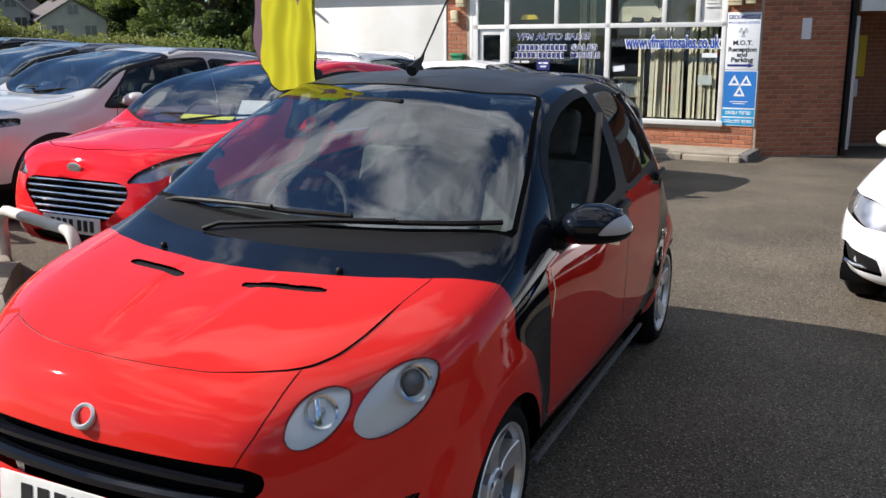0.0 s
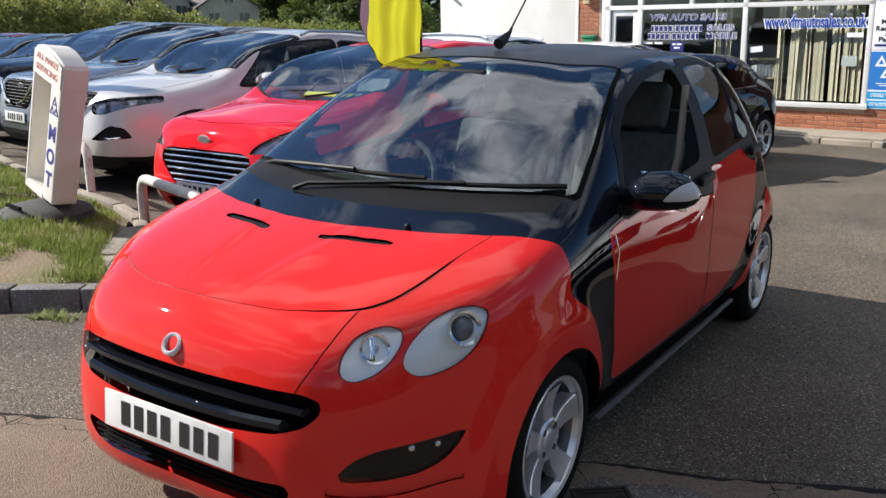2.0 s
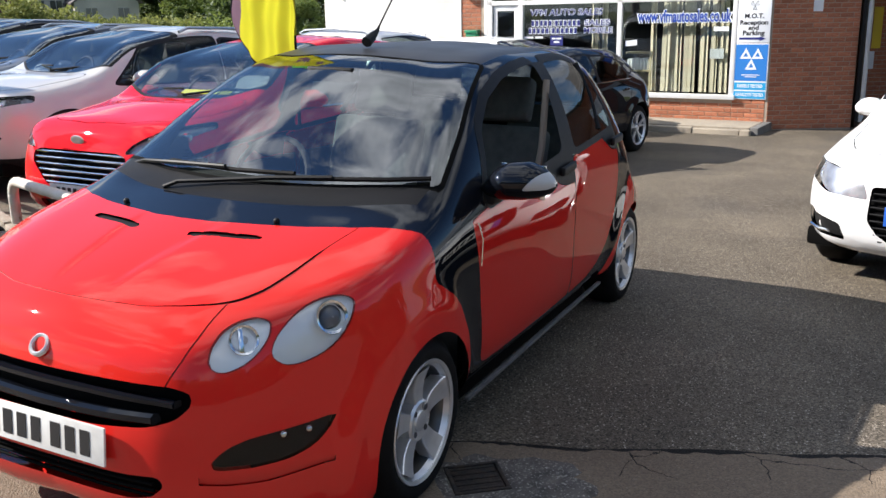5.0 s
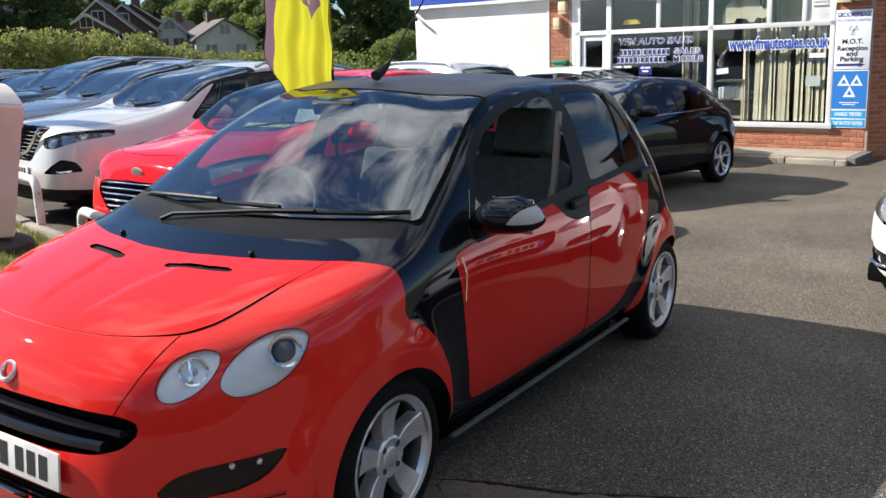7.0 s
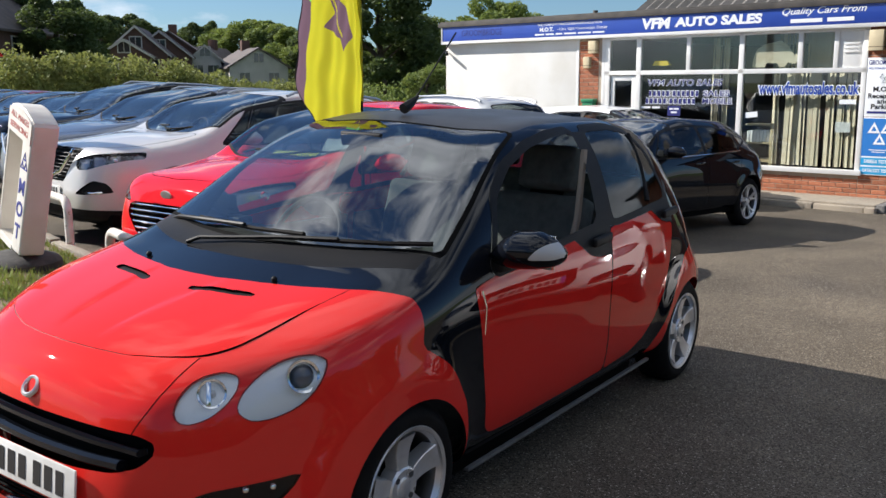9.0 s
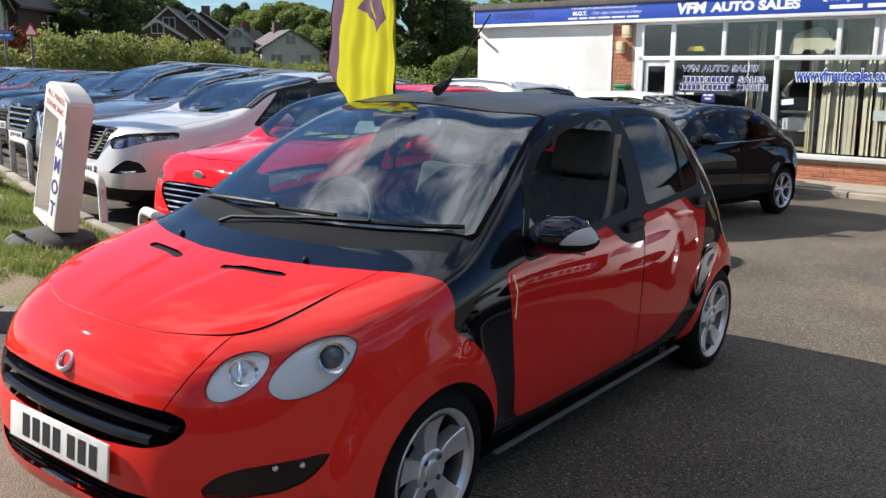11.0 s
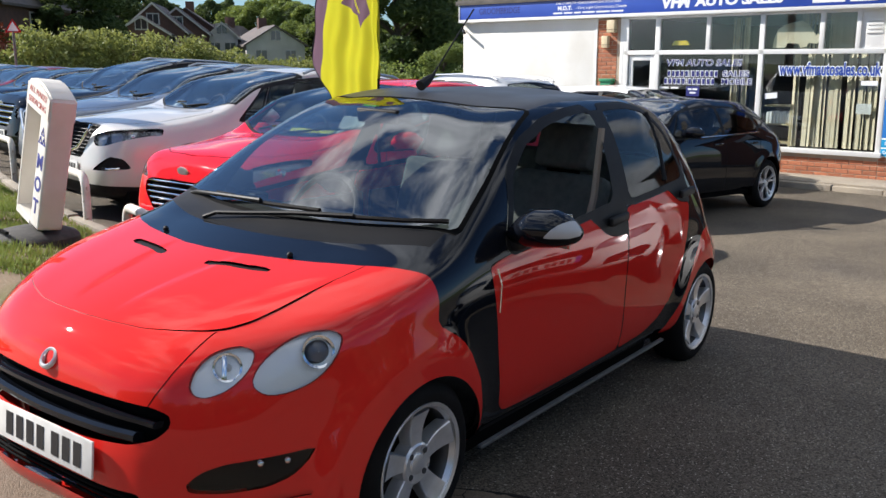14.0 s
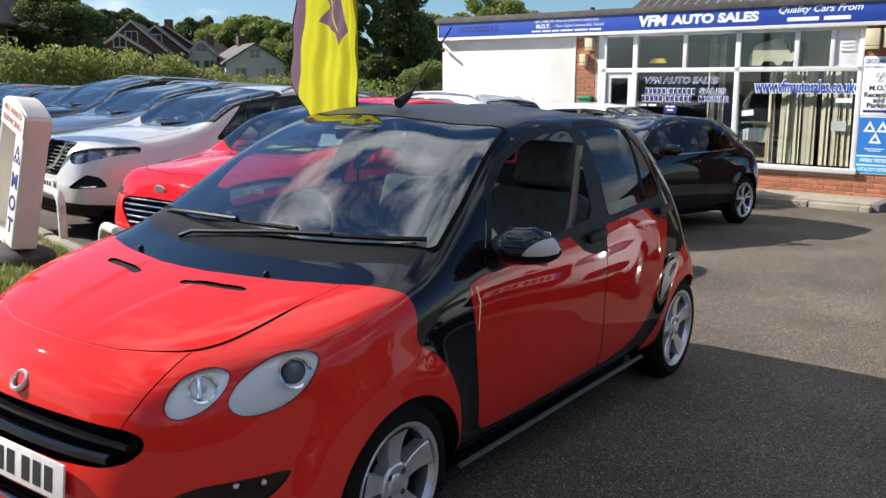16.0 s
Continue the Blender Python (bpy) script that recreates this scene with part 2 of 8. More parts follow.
def tube(bm, pts, r, seg=10, cap=True, radii=None):
    pts = [Vector(p) for p in pts]
    rings = []
    ref = Vector((0.13, 0.21, 1)).normalized()
    for i, p in enumerate(pts):
        d = (pts[min(i + 1, len(pts) - 1)] - pts[max(i - 1, 0)]).normalized()
        u = d.cross(ref)
        if u.length < 1e-3:
            u = d.cross(Vector((1, 0, 0)))
        u.normalize()
        w = d.cross(u)
        rr = radii[i] if radii else r
        rings.append([bm.verts.new(p + rr * (math.cos(a) * u + math.sin(a) * w)) for a in [2 * math.pi * k / seg for k in range(seg)]])
    for a, b in zip(rings, rings[1:]):
        for k in range(seg):
            bm.faces.new((a[k], a[(k + 1) % seg], b[(k + 1) % seg], b[k]))
    if cap:
        bm.faces.new(list(reversed(rings[0])))
        bm.faces.new(rings[-1])
    return rings


def lathe(bm, prof, seg=40, axis="x", close=False):
    """Turns (along, radius) points about an axis."""
    rings = []
    for h, r in prof:
        ring = []
        for k in range(seg):
            a = 2 * math.pi * k / seg
            c, s = r * math.cos(a), r * math.sin(a)
            ring.append(bm.verts.new((h, c, s) if axis == "x" else (c, s, h)))
        rings.append(ring)
    pairs = list(zip(rings, rings[1:]))
    if close:
        pairs.append((rings[-1], rings[0]))
    for a, b in pairs:
        for k in range(seg):
            bm.faces.new((a[k], b[k], b[(k + 1) % seg], a[(k + 1) % seg]))
    return rings


def prism(bm, poly, axis, a, b):
    """A polygon of two coordinates pushed along the third axis from a to b."""
    def place(p, h):
        return {"x": (h, p[0], p[1]), "y": (p[0], h, p[1]), "z": (p[0], p[1], h)}[axis]
    lo = [bm.verts.new(place(p, a)) for p in poly]
    hi = [bm.verts.new(place(p, b)) for p in poly]
    n = len(poly)
    fs = [bm.faces.new(lo), bm.faces.new(hi)]
    for i in range(n):
        fs.append(bm.faces.new((lo[i], lo[(i + 1) % n], hi[(i + 1) % n], hi[i])))
    bmesh.ops.recalc_face_normals(bm, faces=fs)
    return lo + hi


def sample(table, y):
    """Smooth monotone curve through (position, value) pairs."""
    t = np.array(table, float)
    x, v = t[:, 0], t[:, 1]
    d = np.diff(v) / np.diff(x)
    m = np.zeros(len(x))
    m[1:-1] = np.where(d[:-1] * d[1:] > 0, 2 * d[:-1] * d[1:] / (d[:-1] + d[1:] + 1e-12), 0)
    m[0], m[-1] = d[0], d[-1]
    y = np.clip(y, x[0], x[-1])
    i = np.clip(np.searchsorted(x, y) - 1, 0, len(x) - 2)
    h = x[i + 1] - x[i]
    s = (y - x[i]) / h
    return ((1 + 2 * s) * (1 - s) ** 2 * v[i] + s * (1 - s) ** 2 * h * m[i] + s * s * (3 - 2 * s) * v[i + 1] + s * s * (s - 1) * h * m[i + 1])


def poly_field(p, q, poly, round_by=0.0):
    """Signed distance to a polygon, minus inside."""
    pts = np.array(poly, float)
    n = len(pts)
    best = np.full(p.shape, 1e9)
    inside = np.zeros(p.shape, bool)
    for i in range(n):
        a, b = pts[i], pts[(i + 1) % n]
        ab = b - a
        t = np.clip(((p - a[0]) * ab[0] + (q - a[1]) * ab[1]) / (ab @ ab + 1e-12), 0, 1)
        best = np.minimum(best, np.hypot(p - a[0] - t * ab[0], q - a[1] - t * ab[1]))
        cond = (a[1] > q) != (b[1] > q)
        xs = a[0] + (q - a[1]) / (b[1] - a[1] + 1e-12) * ab[0]
        inside ^= cond & (p < xs)
    return np.where(inside, -best, best) - round_by


def rounded(poly, r, n=5):
    """Rounds a polygon's corners."""
    out = []
    pts = [np.array(p, float) for p in poly]
    for i, p in enumerate(pts):
        a, b = pts[i - 1], pts[(i + 1) % len(pts)]
        da, db = a - p, b - p
        la, lb = np.linalg.norm(da), np.linalg.norm(db)
        k = min(r, la * 0.45, lb * 0.45)
        s, e = p + da / la * k, p + db / lb * k
        for j in range(n + 1):
            t = j / n
            out.append(tuple((1 - t) ** 2 * s + 2 * t * (1 - t) * p + t * t * e))
    return out


class Skin:
    """A triangle skin with its own normals, to be cut along fields."""
    def __init__(self, v, n, t):
        self.v, self.n, self.t = v, n, t

    def cut(self, f):
        """(where f < 0, where f >= 0)"""
        f = np.where(np.abs(f) < 1e-7, 1e-7, f)
        t = self.t
        s = f[t] < 0
        k = s.sum(1)
        keep_in, keep_out = [t[k == 3]], [t[k == 0]]
        v, n = [self.v], [self.n]
        base = len(self.v)
        for count, lone in ((1, True), (2, False)):
            tt = t[k == count]
            if not len(tt):
                continue
            ss = s[k == count]
            pos = np.argmax(ss == lone, axis=1)
            r = np.arange(len(tt))
            a, b, c = tt[r, pos], tt[r, (pos + 1) % 3], tt[r, (pos + 2) % 3]
            new_ids = []
            for e in (b, c):
                w = (f[a] / (f[a] - f[e]))[:, None]
                v.append(self.v[a] * (1 - w) + self.v[e] * w)
                n.append(self.n[a] * (1 - w) + self.n[e] * w)
                new_ids.append(base + np.arange(len(a)))
                base += len(a)
            p, q = new_ids
            tip = np.stack([a, p, q], 1)
            rest = np.concatenate([np.stack([p, b, c], 1), np.stack([p, c, q], 1)])
            (keep_in if lone else keep_out).append(tip)
            (keep_out if lone else keep_in).append(rest)
        v, n = np.concatenate(v), np.concatenate(n)
        return Skin(v, n, np.concatenate(keep_in)).tidy(), Skin(v, n, np.concatenate(keep_out)).tidy()

    def tidy(self):
        used, inv = np.unique(self.t, return_inverse=True)
        return Skin(self.v[used], self.n[used], inv.reshape(-1, 3))

    def add(self, other):
        return Skin(np.concatenate([self.v, other.v]), np.concatenate([self.n, other.n]), np.concatenate([self.t, other.t + len(self.v)]))

    def moved(self, d):
        return Skin(self.v + self.n / (np.linalg.norm(self.n, axis=1, keepdims=True) + 1e-9) * d, self.n, self.t)

    @property
    def x(self):
        return self.v[:, 0]

    @property
    def y(self):
        return self.v[:, 1]

    @property
    def z(self):
        return self.v[:, 2]


def skin_part(name, skin, material, parent, label="", flip=False):
    if not len(skin.t):
        return None
    me = bpy.data.meshes.new(name)
    t = skin.t[:, ::-1] if flip else skin.t
    me.from_pydata(skin.v.tolist(), [], t.tolist())
    me.shade_smooth()
    nn = skin.n / (np.linalg.norm(skin.n, axis=1, keepdims=True) + 1e-9)
    me.normals_split_custom_set_from_vertices((-nn if flip else nn).tolist())
    me.materials.append(material)
    ob = new(name, me)
    ob.parent = parent
    return tagged(ob, label)


def body_skin(T, B, W, ZW, XS, ZS, XR, ZR, y0, y1, arches, flare=0.02, arch_r=0.34, ny=120, nv=12, nose=0.88, lip=None, skirt=0.0):
    """The closed outer skin of a car body from its lengthwise curves."""
    a = np.linspace(0, 1, ny)
    # stations crowd towards both ends
    yy = y0 + (y1 - y0) * (a - nose * np.sin(2 * np.pi * a) / (2 * np.pi))
    yy = np.clip(yy, y0, y1)
    top, bot, w, zw = (sample(c, yy) for c in (T, B, W, ZW))
    xs, zs, xr, zr = (sample(c, yy) for c in (XS, ZS, XR, ZR))
    tuck = skirt * np.clip((yy + 0.02) / 0.14, 0, 1) * np.clip((0.95 - yy) / 0.3, 0, 1)
    P = [(0 * w, bot + 0.0), ((0.62 + 0.22 * tuck) * w, bot), ((0.94 + 0.10 * tuck) * w, bot + (1 - 0.45 * tuck) * np.minimum(0.07, 0.3 * (zw - bot))), (w, zw), (xs, zs), (xr, zr), (0.52 * xr, zr + 0.72 * (top - zr)), (0 * w, top)]
    P = np.array([np.stack(p, -1) for p in P])  # 8 x ny x 2
    mirror = P[-2] * np.array([-1, 1])
    ext = np.concatenate([P[:1] * np.array([-1, 1]), P, mirror[None]])
    cols = []
    for i in range(1, len(ext) - 2):
        p0, p1, p2, p3 = ext[i - 1], ext[i], ext[i + 1], ext[i + 2]
        d0 = np.linalg.norm(p1 - p0, axis=-1, keepdims=True) ** 0.5 + 1e-4
        d1 = np.linalg.norm(p2 - p1, axis=-1, keepdims=True) ** 0.5 + 1e-4
        d2 = np.linalg.norm(p3 - p2, axis=-1, keepdims=True) ** 0.5 + 1e-4
        m1 = (p1 - p0) / d0 - (p2 - p0) / (d0 + d1) + (p2 - p1) / d1
        m2 = (p2 - p1) / d1 - (p3 - p1) / (d1 + d2) + (p3 - p2) / d2
        m1, m2 = m1 * d1, m2 * d1
        n = nv if i > 1 else 3
        for s in np.linspace(0, 1, n, endpoint=False):
            cols.append((2 * s ** 3 - 3 * s ** 2 + 1) * p1 + (s ** 3 - 2 * s ** 2 + s) * m1 + (3 * s ** 2 - 2 * s ** 3) * p2 + (s ** 3 - s ** 2) * m2)
    cols.append(ext[-2])
    C = np.array(cols)  # nv x ny x 2
    half = np.stack([np.maximum(C[..., 0], 0), np.broadcast_to(yy, C.shape[:2]), C[..., 1]], -1)
    for ay, az in arches:
        r = np.hypot(half[..., 1] - ay, half[..., 2] - az)
        bump = flare * np.exp(-((np.maximum(r - arch_r, 0)) / 0.075) ** 2) * (half[..., 0] > 0.5) * (half[..., 2] < az + 0.62)
        half[..., 0] += bump
    if lip:
        ly, lz, lr, lx = lip
        r = np.hypot(half[..., 1] - ly, half[..., 2] - lz)
        k = np.clip(1 - (r - lr) / 0.11, 0, 1)
        k = k * k * (3 - 2 * k) * np.clip((half[..., 0] - 0.42) / 0.12, 0, 1) * (half[..., 1] < ly) * (half[..., 2] < lz + 0.30)
        half[..., 0] += k * np.maximum(lx - half[..., 0], 0)
    full = np.concatenate([half, (half * np.array([-1, 1, 1]))[::-1][1:]])
    nu = full.shape[0]
    du, dv = np.gradient(full, axis=0), np.gradient(full, axis=1)
    nrm = np.cross(du, dv)
    nrm /= np.linalg.norm(nrm, axis=-1, keepdims=True) + 1e-12
    mid = full.mean(axis=(0, 1))
    if ((full - mid) * nrm).sum() < 0:
        nrm = -nrm
    idx = np.arange(nu * ny).reshape(nu, ny)
    q = np.stack([idx[:-1, :-1], idx[1:, :-1], idx[1:, 1:], idx[:-1, 1:]], -1).reshape(-1, 4)
    tri = np.concatenate([q[:, [0, 1, 2]], q[:, [0, 2, 3]]])
    v = full.reshape(-1, 3)
    fn = np.cross(v[tri[:, 1]] - v[tri[:, 0]], v[tri[:, 2]] - v[tri[:, 0]])
    if (fn * nrm.reshape(-1, 3)[tri[:, 0]]).sum() < 0:
        tri = tri[:, ::-1]
    caps = Skin(v, nrm.reshape(-1, 3), tri)
    return caps


# ---- ground shape ----
def ground_z(x, y):
    x, y = np.asarray(x, float), np.asarray(y, float)
    fall = sample([(-60, 0.1), (-12, 0.06), (-1, 0.005), (0, 0), (0.8, -0.004), (2.0, -0.022), (3.3, -0.05), (4.5, -0.1), (6, -0.17), (8, -0.25), (10, -0.32), (13.2, -0.41), (20, -0.5), (60, -0.7)], y)
    rise = np.interp(x, [-60, -22, -14, -11, -9.4, -5.8, -2.8, -1.5, -0.8, 0, 1, 3, 8, 40], [1.0, 0.50, 0.31, 0.225, 0.17, 0.09, 0.0, 0.02, 0.0245, 0, -0.0306, -0.06, -0.09, -0.1])
    return fall + rise * np.interp(y + 0.3 * np.minimum(x, 0), [3.5, 8], [1, 0.25])


def stand(x, y, turn=0.0, wheelbase=2.55):
    """The pose of a car whose nose is at x, y on the ground, tilted as the ground is."""
    at = pose(x, y, 0, 0, 0, turn)
    def height(u, v):
        p = at @ Vector((u, v, 0))
        return float(ground_z(p.x, p.y))
    front, back = (height(0.7, 0.8) + height(-0.7, 0.8)) / 2, (height(0.7, 0.8 + wheelbase) + height(-0.7, 0.8 + wheelbase)) / 2
    lean = (height(0.7, 2.0) - height(-0.7, 2.0)) / 1.4
    slope = (back - front) / wheelbase
    return pose(x, y, front - 0.8 * slope, math.degrees(math.atan(slope)), -math.degrees(math.atan(lean)), turn)


# ---- wheels ----
def wheel(parent, x, y, z, R, rim_r, width, spokes=5, style="wide", alloy="alloy", side=1):
    """One wheel under its car: tyre, rim, spokes, hub and nuts. side 1 faces +x."""
    w = thing("wheel", "", "")
    w.parent = parent
    w.matrix_local = pose(x, y, z, 0, 0, 0 if side > 0 else 180)
    h = width / 2
    bm = bmesh.new()
    lathe(bm, [(-h + 0.01, rim_r - 0.012), (-h, rim_r + 0.02), (-h + 0.004, R - 0.035), (-h + 0.03, R - 0.006), (-h + 0.055, R), (h - 0.055, R), (h - 0.03, R - 0.006), (h - 0.004, R - 0.035), (h, rim_r + 0.03), (h - 0.006, rim_r + 0.006), (h - 0.014, rim_r - 0.012)], 56)
    part("tyre", bm, M["rubber"], w)
    bm = bmesh.new()
    lathe(bm, [(h - 0.012, rim_r + 0.004), (h - 0.004, rim_r), (h - 0.010, rim_r - 0.012), (h - 0.035, rim_r - 0.022), (h - 0.10, rim_r - 0.035), (-h + 0.01, rim_r - 0.03)], 56)
    part("rim", bm, M["barrel" if style == "wide" else "alloy_dark"], w)
    bm = bmesh.new()
    lathe(bm, [(h - 0.012, rim_r + 0.005), (h - 0.003, rim_r + 0.001), (h - 0.008, rim_r - 0.011), (h - 0.030, rim_r - 0.0215)], 56)
    part("rim_lip", bm, M[alloy], w)
    bm = bmesh.new()
    lathe(bm, [(h - 0.105, 0.02), (h - 0.105, rim_r * 0.72), (h - 0.12, rim_r * 0.72), (h - 0.12, 0.02)], 40)
    part("brake_disc", bm, M["disc"], w)
    bm = bmesh.new()
    lathe(bm, [(h - 0.13, 0.001), (h - 0.13, rim_r - 0.03)], 32)
    part("backing_plate", bm, M["seam"], w)
    hub_r = 0.072 if style == "wide" else 0.06
    for k in range(spokes):
        a0 = 2 * math.pi * k / spokes + 0.35
        bm = bmesh.new()
        rows = []
        arms = [(0.0, 0)] if style == "wide" else [(-0.10, -1), (0.10, 1)]
        for off, sg in arms:
            rows = []
            for j in range(6):
                t = j / 5
                r = hub_r * 0.8 + (rim_r - 0.02 - hub_r * 0.8) * t
                if style == "wide":
                    half = (0.024 * (1 - t) + 0.045 * t) / r
                    half = min(half, 0.55)
                    mid = a0
                else:
                    half = (0.013 * (1 - t) + 0.011 * t) / r
                    mid = a0 + sg * (0.02 + 0.19 * t)
                d = h - 0.026 - 0.010 * math.sin(math.pi * t) + 0.016 * t
                deep = 0.05 if style == "wide" else 0.026
                ring = []
                for aa, dd in ((mid - half, d - 0.004), (mid - half * 0.94, d), (mid + half * 0.94, d), (mid + half, d - 0.004), (mid + half * 1.05, d - deep), (mid - half * 1.05, d - deep)):
                    ring.append(bm.verts.new((dd, r * math.cos(aa), r * math.sin(aa))))
                rows.append(ring)
            for p, q in zip(rows, rows[1:]):
                for i in range(6):
                    bm.faces.new((p[i], p[(i + 1) % 6], q[(i + 1) % 6], q[i]))
        bmesh.ops.recalc_face_normals(bm, faces=bm.faces)
        part("spoke", bm, M[alloy], w, smooth=False)
    bm = bmesh.new()
    lathe(bm, [(h - 0.08, hub_r), (h - 0.03, hub_r), (h - 0.022, hub_r - 0.008), (h - 0.026, 0.036), (h - 0.021, 0.034), (h - 0.019, 0.030), (h - 0.020, 0.001)], 32)
    hub = part("hub", bm, M[alloy], w)
    nuts = 4 if style == "wide" else 5
    for k in range(nuts):
        a = 2 * math.pi * (k + 0.5) / nuts
        bm = bmesh.new()
        lathe(bm, [(h - 0.026, 0.001), (h - 0.0215, 0.001), (h - 0.0215, 0.0105), (h - 0.03, 0.011)], 8)
        bmesh.ops.translate(bm, vec=(0, 0.051 * math.cos(a), 0.051 * math.sin(a)), verts=bm.verts)
        part("wheel_nut", bm, M["alloy_dark"], w)
    return w


def bars_text(parent, widths, height, gap, material, place, name="character_bar", label=""):
    """A row of plain bars that stands for writing that is left unread, on the xz plane of the given pose."""
    total = sum(widths) + gap * (len(widths) - 1)
    x = -total / 2
    made = []
    for wd in widths:
        if wd > 0:
            bm = bmesh.new()
            box(bm, x, x + wd, -0.0015, 0.0, -height / 2, height / 2)
            made.append(part(name, bm, material, parent, label, smooth=False, matrix=place))
        x += wd + gap
    return made


def words(text, size, material, parent, place, name="lettering", depth=0.002, bold=0.0, shear=0.0, width=None, spacing=1.0, align="CENTER"):
    """Raised lettering as one mesh, in the built-in font, standing on the xz plane of the pose and facing -y."""
    cu = bpy.data.curves.new(name, "FONT")
    cu.body, cu.size, cu.extrude, cu.offset, cu.shear = text, size, depth / 2, bold, shear
    cu.align_x, cu.align_y, cu.space_character, cu.resolution_u = align, "CENTER", spacing, 3
    tmp = bpy.data.objects.new(name, cu)
    scene.collection.objects.link(tmp)
    me = bpy.data.meshes.new_from_object(tmp.evaluated_get(bpy.context.evaluated_depsgraph_get()))
    bpy.data.objects.remove(tmp)
    bpy.data.curves.remove(cu)
    me.name = name
    me.materials.clear()
    me.materials.append(material)
    if width:
        xs = [v.co.x for v in me.vertices]
        k = width / (max(xs) - min(xs))
        me.transform(Matrix.Diagonal((k, 1, 1, 1)))
    ob = new(name, me)
    ob.parent = parent
    ob.matrix_local = place @ pose(0, 0, 0, 90)
    return ob


def seat(parent, x, y, z, cloth, back=28, scale=1.0):
    s = thing("seat", "", "")
    s.parent = parent
    s.matrix_local = pose(x, y, z) @ Matrix.Scale(scale, 4)
    bm = bmesh.new()
    box(bm, -0.25, 0.25, -0.26, 0.24, 0.0, 0.17, 0.06, seg=4)
    part("cushion", bm, cloth, s)
    bm = bmesh.new()
    box(bm, -0.25, 0.25, 0.0, 0.13, 0.0, 0.62, 0.055, m=pose(0, 0.2, 0.12, -(90 - 90) - 18), seg=4)
    part("backrest", bm, cloth, s)
    bm = bmesh.new()
    box(bm, -0.15, 0.15, 0.0, 0.10, 0.64, 0.86, 0.045, m=pose(0, 0.2, 0.12, -18), seg=4)
    part("headrest", bm, cloth, s)
    return s


def mirror_unit(parent, x, y, z, paint, side, lamp=True, size=1.0):
    """A door mirror: painted shell, black foot, mirror face and side repeater."""
    m = thing("door_mirror", "", "")
    m.parent = parent
    m.matrix_local = pose(x, y, z) @ Matrix.Diagonal((side * size, size, size, 1))
    n, steps = 40, 30
    top = [(0, 0.0), (0.10, 0.030), (0.22, 0.056), (0.40, 0.072), (0.58, 0.073), (0.75, 0.062), (0.88, 0.043), (0.96, 0.022), (1, 0.004)]
    low = [(0, -0.040), (0.10, -0.052), (0.30, -0.058), (0.55, -0.055), (0.80, -0.044), (0.93, -0.030), (1, -0.008)]
    deep = [(0, 0.045), (0.15, 0.075), (0.40, 0.098), (0.65, 0.095), (0.85, 0.068), (0.95, 0.040), (1, 0.010)]
    tt, aa = np.meshgrid(np.linspace(0, 1, steps + 1), np.linspace(0, 2 * math.pi, n + 1), indexing="ij")
    up, dn, dd = sample(top, tt), sample(low, tt), sample(deep, tt)
    ca = np.cos(aa)
    pts = np.stack([0.005 + 0.232 * tt, np.where(ca < 0, -dd, np.minimum(0.035, dd)) * np.abs(ca) ** 0.9 + 0.05 * tt - 0.01, (up + dn) / 2 + (up - dn) / 2 * np.sin(aa)], -1)
    nr = np.cross(np.gradient(pts, axis=1), np.gradient(pts, axis=0))
    nr[-1] = (1, 0, 0)
    idx = np.arange(pts.shape[0] * pts.shape[1]).reshape(pts.shape[:2])
    q = np.stack([idx[:-1, :-1], idx[1:, :-1], idx[1:, 1:], idx[:-1, 1:]], -1).reshape(-1, 4)
    shell = Skin(pts.reshape(-1, 3), nr.reshape(-1, 3), np.concatenate([q[:, [0, 2, 1]], q[:, [0, 3, 2]]]))
    if lamp:
        sn = np.sin(aa).ravel()
        tip = np.maximum.reduce([0.64 + 0.24 * (sn + 0.35) / 1.35 - tt.ravel(), -0.35 - sn, ca.ravel() - 0.1])
        clear, shell = shell.cut(tip)
        skin_part("repeater", clear, M["lens_white"], m, "clear side indicator lens")
    skin_part("shell", shell, paint, m)
    bm = bmesh.new()
    box(bm, -0.07, 0.05, -0.05, 0.03, -0.075, -0.02, 0.015, seg=3)
    part("foot", bm, M["trim_black"], m)
    bm = bmesh.new()
    box(bm, 0.04, 0.20, 0.032, 0.036, -0.055, 0.06, 0.001)
    part("mirror_face", bm, M["chrome"], m)
    return m


M["lens_white"] = mat("clear_indicator", (0.46, 0.46, 0.45), 0.35, coat=0.6)


def wiper(parent, pts, r=0.007):
    w = thing("wiper", "", "")
    w.parent = parent
    bm = bmesh.new()
    tube(bm, pts[0], r, 8)
    part("arm", bm, M["trim_black"], w)
    bm = bmesh.new()
    tube(bm, pts[1], r * 1.1, 6)
    part("blade", bm, M["rubber"], w)
    return w


def number_plate(parent, m, white=True, band=False):
    p = thing("number_plate", "white number plate with black characters", "")
    p.parent = parent
    p.matrix_local = m
    box_part("backing", -0.26, 0.26, -0.004, 0.004, -0.0555, 0.0555, M["plate"], p, 0.003)
    bars_text(p, [0.036, 0.036, 0.036, 0.036, 0.012, 0.036, 0.036, 0.036][:4] + [0.0] + [0.036] * 3, 0.072, 0.020, M["ink"], pose(0.012, -0.0045, 0))
    if band:
        box_part("band", -0.26, -0.215, -0.0052, -0.003, -0.055, 0.055, M["plate_blue"], p, 0.0005)
    return p


